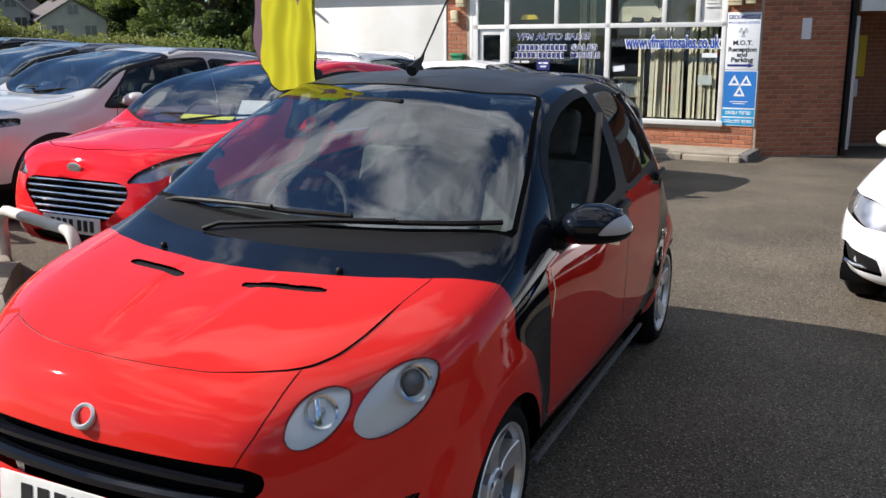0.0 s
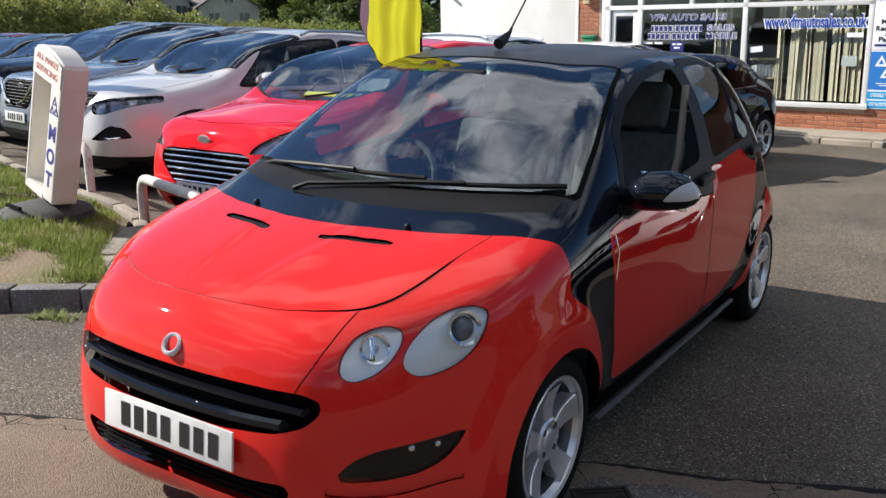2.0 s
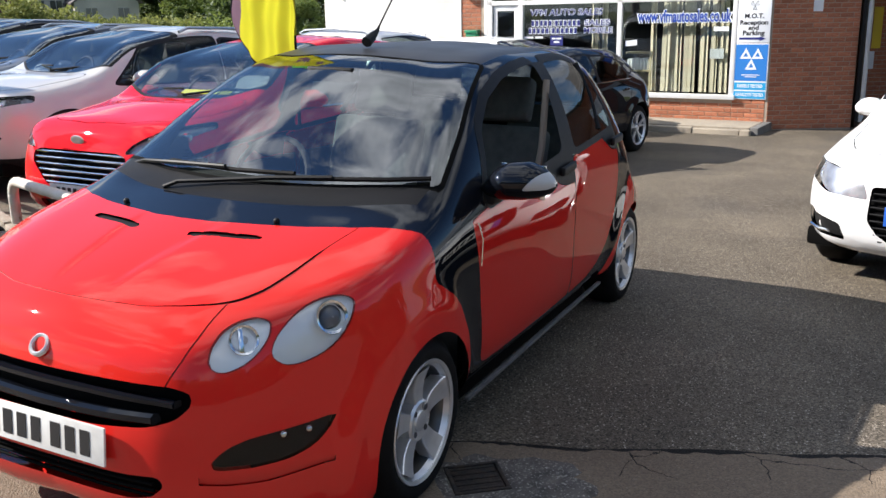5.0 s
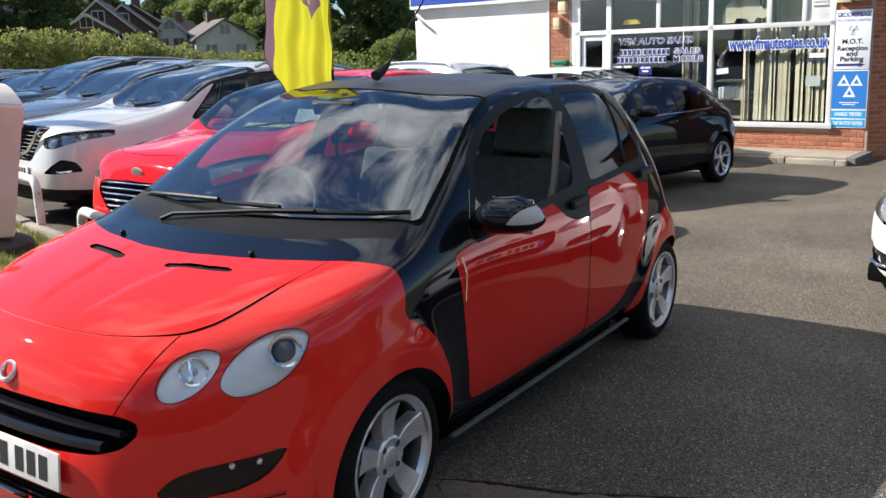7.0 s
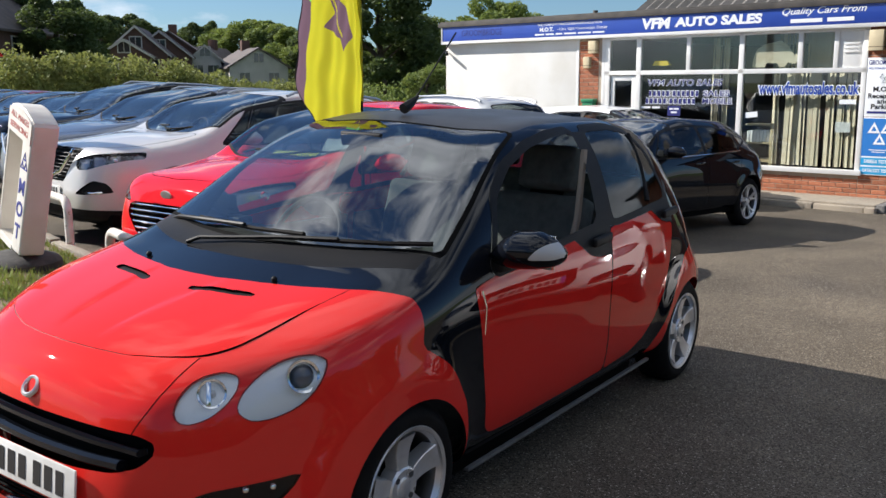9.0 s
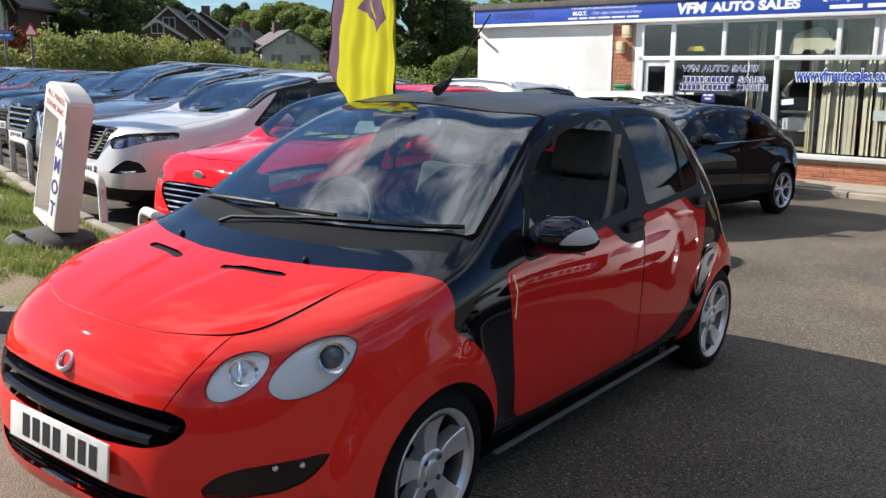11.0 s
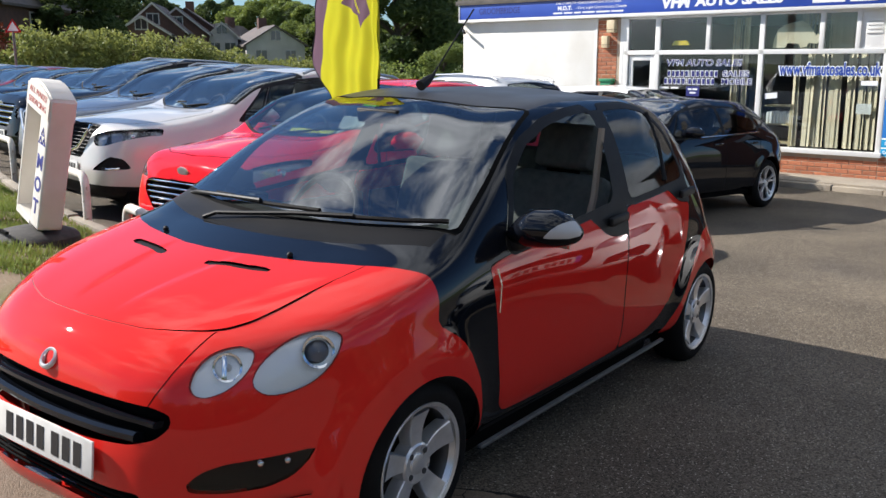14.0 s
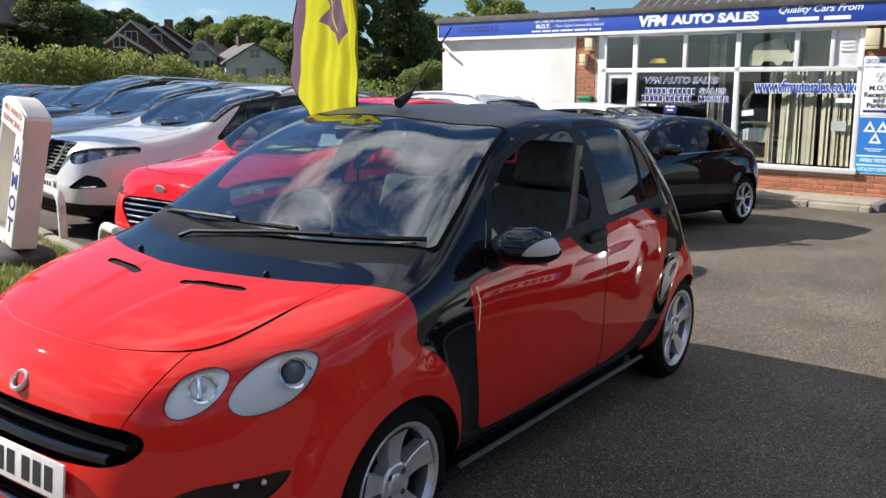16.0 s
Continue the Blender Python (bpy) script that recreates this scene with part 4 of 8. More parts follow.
    for sgn in (1, -1):
        bm = bmesh.new()
        box(bm, -0.010, 0.010, 1.13, 2.80, 0.190, 0.204, 0.004, m=pose(sgn * 0.788, 0, 0.008, 0.45))
        part("sill_strip", bm, M["sill_grey"], car, "grey sill strip")
        bm = bmesh.new()
        box(bm, -0.30, 0.30, 1.0, 2.75, 0.0, 0.10, 0.02, m=pose(sgn * 0.42, 0, 0.16))
        part("underbody", bm, M["seam"], car)
        # thin chrome tube added as the bright reflection along the door's front edge
        bm = bmesh.new()
        tube(bm, [(sgn * 0.792, 1.185, 0.86), (sgn * 0.806, 1.195, 0.80), (sgn * 0.80, 1.20, 0.70)], 0.003, 6)
        part("bright_edge", bm, M["chrome"], car)
    # wheel wells and wheels
    for hy, hz in hubs:
        for sgn in (1, -1):
            bm = bmesh.new()
            wy = hy + (0.035 if hy < 1.5 else 0.012)
            rr = [(sgn * 0.36, 0.35), (sgn * 0.64, 0.345)]
            rings = []
            for x, r in rr:
                rings.append([bm.verts.new((x, wy + r * math.cos(a), 0.242 + r * math.sin(a))) for a in np.linspace(-0.35, math.pi + 0.35, 30)])
            for i in range(29):
                bm.faces.new((rings[0][i], rings[0][i + 1], rings[1][i + 1], rings[1][i]))
            bm.faces.new(rings[0])
            part("wheel_well", bm, M["seam"], car)
            wheel(car, sgn * 0.714, wy, 0.280, 0.284, 0.206, 0.195, 5, "wide", side=sgn)
    # badge: a plain ring
    bm = bmesh.new()
    lathe(bm, [(-0.004, 0.035), (0.005, 0.0335), (0.008, 0.028), (0.005, 0.0225), (-0.004, 0.021)], 28)
    part("badge", bm, M["badge_silver"], car, matrix=Matrix.Translation((0, -0.024, 0.660)) @ Vector((0, -0.80, 0.60)).to_track_quat("X", "Z").to_matrix().to_4x4())
    for sgn in (1, -1):
        for ya, yb in ((1.22, 2.21), (2.27, 2.80)):
            bm = bmesh.new()
            box(bm, sgn * 0.7125 - 0.0125, sgn * 0.7125 + 0.0125, ya, yb, 0.22, 0.87, 0.01)
            part("door_card", bm, M["trim_black"], car)
    number_plate(car, pose(0, -0.062, 0.424, -4))
    # wash jets
    for sgn in (1, -1):
        bm = bmesh.new()
        bmesh.ops.create_uvsphere(bm, u_segments=10, v_segments=6, radius=0.011)
        part("wash_jet", bm, M["trim_black"], car, matrix=pose(sgn * 0.32, 0.646, 0.918))
    # aerial
    bm = bmesh.new()
    tube(bm, [(0, 1.75, 1.452), (0, 1.80, 1.475), (0, 1.845, 1.50), (0, 1.86, 1.52)], 0.01, 8, radii=[0.024, 0.02, 0.009, 0.005])
    part("aerial_foot", bm, M["trim_black"], car)
    bm = bmesh.new()
    tube(bm, [(0, 1.855, 1.515), (0, 2.06, 1.72), (0, 2.14, 1.80)], 0.0042, 6)
    part("aerial", bm, M["trim_black"], car)
    # wipers
    wiper(car, ([(-0.60, 0.99, 0.985), (-0.52, 0.955, 1.005), (-0.335, 0.905, 1.02), (-0.08, 0.89, 1.028)], [(-0.36, 0.925, 1.022), (-0.035, 0.895, 1.018), (0.22, 0.893, 1.026)]), 0.0085)
    wiper(car, ([(-0.276, 0.786, 0.952), (-0.22, 0.80, 0.975), (-0.094, 0.832, 0.985), (0.12, 0.865, 1.008), (0.36, 0.915, 1.022)], [(0.14, 0.875, 1.008), (0.392, 0.925, 1.018), (0.542, 0.980, 1.022), (0.662, 1.062, 1.025)]), 0.0085)
    for sgn in (1, -1):
        mirror_unit(car, sgn * 0.748, 1.345 if sgn > 0 else 1.47, 0.985 if sgn > 0 else 0.955, M["gloss_black"], sgn, size=1.08)
    # cabin
    for sx in (0.34, -0.34):
        seat(car, sx, 2.02, 0.36, M["seat_grey"])
    seat(car, 0.36, 2.72, 0.44, M["seat_grey"], scale=0.95)
    seat(car, -0.36, 2.72, 0.44, M["seat_grey"], scale=0.95)
    bm = bmesh.new()
    box(bm, -0.66, 0.66, 1.0, 1.42, 0.62, 0.93, 0.07, seg=4)
    part("dashboard", bm, M["liner"], car)
    bm = bmesh.new()
    ring = [(0.19 * math.cos(a), 0.19 * math.sin(a), 0) for a in np.linspace(0, 2 * math.pi, 33)]
    tube(bm, ring, 0.014, 8, cap=False)
    part("steering_wheel", bm, M["seat_dark"], car, matrix=pose(-0.34, 1.50, 0.87, 62))
    bm = bmesh.new()
    box(bm, -0.70, 0.70, 0.95, 3.3, 0.26, 0.30, 0.01)
    part("cabin_floor", bm, M["liner"], car)
    bm = bmesh.new()
    tube(bm, [(0.66, 2.2, 1.30), (0.665, 2.16, 1.0), (0.62, 2.1, 0.6)], 0.016, 6)
    part("seat_belt", bm, M["beige"], car)
    bm = bmesh.new()
    box(bm, -0.11, 0.11, -0.012, 0.012, -0.03, 0.03, 0.012, seg=3)
    part("rear_view_mirror", bm, M["trim_black"], car, matrix=pose(0, 1.47, 1.33, 10))
    return car


M["trim_gloss"] = mat("satin_black_scuttle", (0.010, 0.010, 0.011), 0.45, spec=0.12, rough2=0.6)
M["badge_silver"] = mat("pale_silver_badge", (0.55, 0.55, 0.55), 0.3, metal=0.6, coat=1.0)
M["sill_grey"] = mat("grey_sill_plastic", (0.12, 0.12, 0.122), 0.5, color2=(0.08, 0.08, 0.08), scale=20)
red_hatchback()


# ---- the other cars ----
def road_car(name, label, m, paint, L=4.39, w=0.90, H=1.59, nose_z=0.98, cowl=(1.12, 1.08), screen_top=1.95, roof_end=3.95, belt=1.02, hubs=(0.90, 3.55), R=0.345, rim=0.235, lamp=None, grille=None, grille_bars=5, bar_mat="chrome", bar_r=0.0055, vee=False,
             rails=False, cladding=False, fog=None, ny=90, spokes=5, alloy="alloy", group="", glass_mat="car_glass", tail=None, plate_z=0.5, seats=True, badge=True, plate=True, intake=None, band=False, hatch=0.30, mirror_paint=None, lamp_in="lamp_inner", fog_lens=True):
    """A parked car of the given measures, nose at the origin, its length along +y."""
    car = thing(name, label, "car", m, group)
    cy, cz = cowl
    mid_s = (cy + screen_top) / 2
    hz = nose_z
    T = [(0.0, 0.50), (0.012, 0.60), (0.03, hz - 0.22), (0.07, hz - 0.12), (0.16, hz - 0.045), (0.35, hz), (cy * 0.7, hz + (cz - hz) * 0.7), (cy, cz), (mid_s, cz + (H - cz) * 0.60), (screen_top - 0.08, H - 0.085), (screen_top + 0.12, H - 0.035), (screen_top + 0.6, H), (roof_end - 0.7, H - 0.015), (roof_end, H - 0.09), (roof_end + hatch * 0.55, belt + 0.20), (L - 0.10, belt - 0.02), (L - 0.03, 0.80), (L - 0.01, 0.62), (L, 0.52)]
    B = [(0.0, 0.46), (0.012, 0.40), (0.04, 0.30), (0.12, 0.23), (0.4, 0.21), (L - 0.5, 0.23), (L - 0.1, 0.30), (L - 0.01, 0.42), (L, 0.50)]
    W = [(0.0, 0.30), (0.01, 0.42), (0.04, 0.56), (0.10, 0.67), (0.2, w - 0.15), (0.35, w - 0.075), (0.6, w - 0.03), (0.95, w - 0.015), (1.6, w - 0.02), (L * 0.6, w - 0.01), (L - 0.6, w - 0.02), (L - 0.3, w - 0.06), (L - 0.1, w - 0.16), (L - 0.015, 0.55), (L, 0.40)]
    ZW = [(0.0, 0.48), (0.3, 0.58), (1.0, 0.66), (L * 0.5, 0.70), (L - 0.4, 0.72), (L, 0.51)]
    XS = [(0.0, 0.26), (0.012, 0.36), (0.05, 0.50), (0.12, 0.61), (0.25, w - 0.17), (0.45, w - 0.12), (0.9, w - 0.085), (cy, w - 0.075), (screen_top, w - 0.065), (L * 0.65, w - 0.065), (L - 0.5, w - 0.10), (L - 0.15, w - 0.20), (L - 0.02, 0.45), (L, 0.36)]
    ZS = [(0.0, 0.49), (0.02, 0.62), (0.08, hz - 0.20), (0.2, hz - 0.13), (0.5, hz - 0.075), (cy, belt - 0.06), (screen_top, belt - 0.02), (L * 0.7, belt + 0.015), (L - 0.4, belt + 0.01), (L - 0.1, belt - 0.18), (L - 0.02, 0.66), (L, 0.515)]
    XR = [(0.0, 0.20), (0.02, 0.32), (0.08, 0.46), (0.2, 0.56), (0.5, 0.62), (cy * 0.85, w - 0.20), (cy, w - 0.155), (mid_s, w - 0.215), (screen_top, w - 0.31), (screen_top + 0.5, w - 0.315), (roof_end - 0.4, w - 0.335), (roof_end, w - 0.36), (roof_end + hatch * 0.6, w - 0.34), (L - 0.1, w - 0.36), (L - 0.02, 0.34), (L, 0.26)]
    ZR = [(0.0, 0.495), (0.02, 0.66), (0.08, hz - 0.14), (0.2, hz - 0.065), (0.5, hz - 0.025), (cy * 0.85, cz - 0.05), (cy, cz - 0.02), (mid_s, cz + (H - cz) * 0.53), (screen_top, H - 0.12), (screen_top + 0.5, H - 0.055), (roof_end - 0.4, H - 0.075), (roof_end, H - 0.16), (roof_end + hatch * 0.6, belt + 0.12), (L - 0.1, belt - 0.08), (L - 0.02, 0.70), (L, 0.518)]
    hz_ = R
    sk = body_skin(T, B, W, ZW, XS, ZS, XR, ZR, 0.0, L, [(h, hz_) for h in hubs], flare=0.018, arch_r=R + 0.05, ny=ny, nv=9, nose=0.9)
    for h in hubs:
        _, sk = sk.cut(np.maximum(np.hypot(sk.y - h, sk.z - hz_) - R - 0.045, 0.45 - np.abs(sk.x)))
    ax = np.abs(sk.x)
    ws, sk = sk.cut(np.maximum.reduce([cy - 0.02 + 0.185 * (ax / 0.65) ** 2 - sk.y, sk.y - screen_top + 0.02 - 0.06 * (ax / 0.5) ** 2, ax - np.interp(sk.y, [cy, cy + 0.3, screen_top], [w - 0.145, w - 0.18, w - 0.315]), 0.9 - sk.z]))
    skin_part("windscreen", ws, M["row_screen"], car).visible_shadow = False
    ax = np.abs(sk.x)
    rim_, sk = sk.cut(np.maximum.reduce([cy - 0.045 + 0.185 * (ax / 0.65) ** 2 - sk.y, sk.y - screen_top - 0.01 - 0.06 * (ax / 0.5) ** 2, ax - np.interp(sk.y, [cy, cy + 0.3, screen_top], [w - 0.12, w - 0.155, w - 0.29]), 0.9 - sk.z]))
    skin_part("windscreen_surround", rim_, M["trim_black"], car)
    b0 = belt + 0.005
    wf = [(cy + 0.24, b0 - 0.02), (mid_s + 0.05, cz + (H - cz) * 0.50), (screen_top - 0.03, H - 0.165), (screen_top + 0.22, H - 0.13), (screen_top + 0.50, H - 0.115), (screen_top + 0.50, b0 + 0.01)]
    wr = [(screen_top + 0.56, H - 0.125), (roof_end - 0.75, H - 0.135), (roof_end - 0.42, H - 0.20), (roof_end - 0.30, b0 + 0.08), (roof_end - 0.40, b0 + 0.03), (screen_top + 0.56, b0 + 0.012)]
    wq = [(roof_end - 0.36, H - 0.215), (roof_end - 0.15, H - 0.27), (roof_end - 0.04, b0 + 0.16), (roof_end - 0.25, b0 + 0.09)]
    for nm, poly in (("front_door_window", wf), ("rear_door_window", wr), ("quarter_window", wq)):
        win, sk = sk.cut(np.maximum(poly_field(sk.y, sk.z, rounded(poly, 0.03, 3)), 0.4 - np.abs(sk.x)))
        for sgn in (1, -1):
            one, _ = win.cut(-sgn * win.x)
            ob = skin_part(nm, one, M[glass_mat], car)
            if ob:
                ob.visible_shadow = False
    surround = np.minimum.reduce([poly_field(sk.y, sk.z, p, 0.022) for p in (wf, wr, wq)])
    tr, sk = sk.cut(np.maximum(surround, 0.4 - np.abs(sk.x)))
    for sgn in (1, -1):
        one, _ = tr.cut(-sgn * tr.x)
        skin_part("window_surround", one, M["trim_black"], car)
    rwn, sk = sk.cut(np.maximum.reduce([np.abs(sk.x) - (w - 0.40), roof_end + 0.03 - sk.y, belt + 0.05 - sk.z]))
    skin_part("rear_window", rwn, M["tint_glass"], car)
    if lamp:
        hl, sk = sk.cut(np.maximum(poly_field(np.abs(sk.x), sk.z, rounded(lamp, 0.02, 3)), sk.y - 0.60))
        for sgn in (1, -1):
            one, _ = hl.cut(-sgn * hl.x)
            hp = thing("headlamp", "", "")
            hp.parent = car
            skin_part("bowl", one.moved(-0.03), M[lamp_in], hp)
            skin_part("lens", one.moved(0.001), M["lens"], hp)
            c = one.v.mean(0)
            out = (one.n / np.linalg.norm(one.n, axis=1, keepdims=True)).mean(0)
            turn_ = Vector(out).to_track_quat("X", "Z").to_matrix().to_4x4()
            side_ = Vector((sgn * 1.0, 0.75, 0.12)).normalized()
            for k, r_ in ((-0.085, 0.042), (0.02, 0.05), (0.125, 0.036)):
                at = Matrix.Translation(Vector(c) + side_ * k - Vector(out) * 0.022) @ turn_
                bm = bmesh.new()
                lathe(bm, [(-0.02, r_ * 0.3), (-0.012, r_ * 0.7), (0.006, r_), (0.011, r_ * 0.96), (0.002, r_ * 0.66), (0.010, r_ * 0.5), (0.016, 0.001)], 20)
                part("projector", bm, M["reflector"], hp, matrix=at)
    if grille:
        gr, sk = sk.cut(np.maximum(poly_field(np.abs(sk.x), sk.z, rounded(grille, 0.025, 3)), sk.y - 0.5))
        gp = thing("grille", "", "")
        gp.parent = car
        skin_part("recess", gr.moved(-0.03), M["seam"], gp)
        gz = [p[1] for p in grille]
        z0, z1 = min(gz), max(gz)
        gw = max(p[0] for p in grille)
        for k in range(grille_bars):
            zc = z0 + (z1 - z0) * (k + 0.5) / grille_bars
            row = gr.v[np.abs(gr.z - zc) < (z1 - z0) / grille_bars]
            if len(row) < 6:
                continue
            xs = np.linspace(-np.abs(row[:, 0]).max() * 0.97, np.abs(row[:, 0]).max() * 0.97, 15)
            order = np.argsort(row[:, 0])
            ys = np.interp(xs, row[order, 0], row[order, 1])
            bm = bmesh.new()
            tube(bm, [(x, y + 0.010, zc) for x, y in zip(xs, ys)], bar_r, 6)
            part("bar", bm, M[bar_mat], gp)
        if vee:
            for sgn in (1, -1):
                bm = bmesh.new()
                tube(bm, [(sgn * 0.10, -0.012, z0 + 0.05), (sgn * 0.26, -0.004, z0 + 0.10), (sgn * 0.43, 0.03, z1 - 0.04), (sgn * 0.445, 0.045, z1)], 0.016, 8)
                part("chrome_vee", bm, M["chrome"], gp)
    if intake:
        it, sk = sk.cut(np.maximum(poly_field(np.abs(sk.x), sk.z, rounded(intake, 0.02, 3)), sk.y - 0.4))
        skin_part("lower_intake", it.moved(-0.03), M["trim_black"], car)
    if fog:
        fg, sk = sk.cut(np.maximum(poly_field(np.abs(sk.x), sk.z, rounded(fog, 0.015, 3)), sk.y - 0.7))
        for sgn in (1, -1):
            one, _ = fg.cut(-sgn * fg.x)
            fp = thing("fog_lamp", "", "")
            fp.parent = car
            skin_part("recess", one.moved(-0.025), M["trim_black"], fp)
            c = one.v.mean(0)
            if fog_lens:
                bm = bmesh.new()
                lathe(bm, [(-0.02, 0.028), (0.01, 0.027), (0.014, 0.02), (0.012, 0.001)], 20)
                part("lens", bm, M["lens_white"], fp, matrix=Matrix.Translation((c[0], c[1] + 0.015, c[2])) @ pose(0, 0, 0, 0, 0, -90))
            bm = bmesh.new()
            tube(bm, [(c[0] - sgn * 0.10, c[1] - 0.045, c[2] - 0.04), (c[0] + sgn * 0.02, c[1] - 0.015, c[2] - 0.035), (c[0] + sgn * 0.09, c[1] + 0.05, c[2] - 0.02)], 0.010, 6)
            part("trim_strip", bm, M["chrome"], fp)
    if tail:
        tp, sk = sk.cut(np.maximum.reduce([poly_field(sk.y, sk.z, rounded(tail, 0.03, 3)), 0.5 - np.abs(sk.x)]))
        for sgn in (1, -1):
            one, _ = tp.cut(-sgn * tp.x)
            skin_part("tail_lamp", one.moved(0.004), M["tail_red"], car)
    if cladding:
        lo = np.minimum.reduce([np.hypot(sk.y - h, sk.z - hz_) - R - 0.10 for h in hubs])
        cl, sk = sk.cut(np.minimum(np.maximum(lo, 0.5 - np.abs(sk.x)), sk.z - 0.36))
        skin_part("cladding", cl, M["trim_black"], car)
    # panel lines
    seams = [[(0.0, 0.0), (0, 1)]]
    lines = [[(cy + 0.32, 0.34), (cy + 0.28, 0.7), (cy + 0.36, belt - 0.02)], [(screen_top + 0.53, 0.33), (screen_top + 0.53, belt)], [(roof_end - 0.52, 0.40), (roof_end - 0.40, 0.62), (roof_end - 0.30, belt)]]
    for ln in lines:
        zs_, ys_ = [q[1] for q in ln], [q[0] for q in ln]
        patch, sk = sk.cut(np.maximum.reduce([zs_[0] - sk.z, sk.z - zs_[-1], np.abs(sk.y - np.interp(sk.z, zs_, ys_)) - 0.12, 0.5 - np.abs(sk.x)]))
        fore, aft = patch.cut(patch.y - np.interp(patch.z, zs_, ys_) + 0.004)
        gp_, aft = aft.cut(aft.y - np.interp(aft.z, zs_, ys_) - 0.004)
        sk = sk.add(fore).add(aft)
        for sgn in (1, -1):
            one, _ = gp_.cut(-sgn * gp_.x)
            skin_part("panel_gap", one.moved(-0.006), M["seam"], car)
    bl = [(0.0, 0.13), (0.35, 0.17), (0.55, 0.30), (0.66, 0.60), (0.70, cy), (0, cy + 0.02)]
    bp = [(-x, y) for x, y in reversed(bl[1:-1])] + bl[:-1]
    bon, sk = sk.cut(np.maximum(poly_field(sk.x, sk.y, rounded(bp, 0.04, 3)), hz - 0.20 - sk.z))
    gp_, sk = sk.cut(np.maximum(poly_field(sk.x, sk.y, rounded(bp, 0.04, 3), 0.006), hz - 0.20 - sk.z))
    skin_part("bonnet", bon, paint, car)
    skin_part("panel_gap", gp_.moved(-0.006), M["seam"], car)
    skin_part("body", sk, paint, car)
    cab, _ = sk.cut(np.maximum(cy - 0.1 - sk.y, 0.5 - sk.z))
    skin_part("lining", cab.moved(-0.02), M["liner"], car, flip=True)
    for sgn in (1, -1):
        bm = bmesh.new()
        tube(bm, [(sgn * (w - 0.062), cy + 0.42, b0 - 0.025), (sgn * (w - 0.055), screen_top + 0.5, b0), (sgn * (w - 0.06), roof_end - 0.34, b0 + 0.035)], 0.008, 6)
        part("belt_trim", bm, M["chrome"] if name != "suv" else M["trim_black"], car)
        for hy in (screen_top + 0.36, roof_end - 0.50):
            bm = bmesh.new()
            box(bm, -0.012, 0.012, -0.10, 0.10, -0.015, 0.015, 0.01, m=pose(sgn * (w - 0.035), hy, belt - 0.10, 3))
            part("door_handle", bm, paint, car)
        mirror_unit(car, sgn * (w - 0.12), cy + 0.50, belt + 0.045, mirror_paint or paint, sgn, lamp=False, size=1.05)
        if rails:
            bm = bmesh.new()
            tube(bm, [(sgn * (w - 0.30), screen_top + 0.10, H - 0.07), (sgn * (w - 0.31), screen_top + 0.22, H - 0.025), (sgn * (w - 0.315), (screen_top + roof_end) / 2, H - 0.008), (sgn * (w - 0.335), roof_end - 0.25, H - 0.045), (sgn * (w - 0.34), roof_end - 0.12, H - 0.09)], 0.017, 8)
            part("roof_rail", bm, M["rail"], car)
        for h in hubs:
            bm = bmesh.new()
            rings = []
            for x, r in ((sgn * 0.40, R + 0.03), (sgn * (w - 0.05), R + 0.05)):
                rings.append([bm.verts.new((x, h + r * math.cos(a), hz_ + r * math.sin(a))) for a in np.linspace(-0.4, math.pi + 0.4, 22)])
            for i in range(21):
                bm.faces.new((rings[0][i], rings[0][i + 1], rings[1][i + 1], rings[1][i]))
            bm.faces.new(rings[0])
            part("wheel_well", bm, M["seam"], car)
            wheel(car, sgn * (w - 0.125), h, hz_, R, rim, 0.205, spokes, "twin", alloy, sgn)
    bm = bmesh.new()
    box(bm, -w + 0.1, w - 0.1, 0.25, L - 0.3, 0.20, 0.32, 0.03)
    part("underbody", bm, M["seam"], car)
    if badge:
        front = float(sk.y[np.argsort(np.abs(sk.x) + np.abs(sk.z - (hz - 0.17)) + (sk.y > 0.5) * 9)[:4]].mean())
        bm = bmesh.new()
        lathe(bm, [(0.0, 0.062), (-0.008, 0.06), (-0.010, 0.05), (-0.006, 0.001)], 24)
        part("badge", bm, M["badge_silver"], car, matrix=pose(0, front - 0.006, hz - 0.17, 0, 0, 90) @ pose(0, 0, 0, 0, -18, 0) @ Matrix.Diagonal((1, 1, 0.55, 1)))
    if plate:
        number_plate(car, pose(0, -0.012, plate_z), band=band)
    if seats:
        for sx in (0.36, -0.36):
            seat(car, sx, screen_top + 0.30, H - 1.11, M["seat_dark"])
        seat(car, 0.38, screen_top + 1.10, H - 1.12, M["seat_dark"])
        seat(car, -0.38, screen_top + 1.10, H - 1.12, M["seat_dark"])
        bm = bmesh.new()
        box(bm, -w + 0.16, w - 0.16, cy + 0.06, cy + 0.5, 0.70, cz - 0.02, 0.06, seg=3)
        part("dashboard", bm, M["liner"], car)
        bm = bmesh.new()
        tube(bm, [(0.19 * math.cos(a), 0.19 * math.sin(a), 0) for a in np.linspace(0, 2 * math.pi, 25)], 0.014, 6, cap=False)
        part("steering_wheel", bm, M["seat_dark"], car, matrix=pose(-0.37, cy + 0.62, cz - 0.03, 62))
        box_part("rear_view_mirror", -0.11, 0.11, -0.012, 0.012, -0.03, 0.03, M["trim_black"], car, 0.01, matrix=pose(0, screen_top - 0.02, H - 0.17))
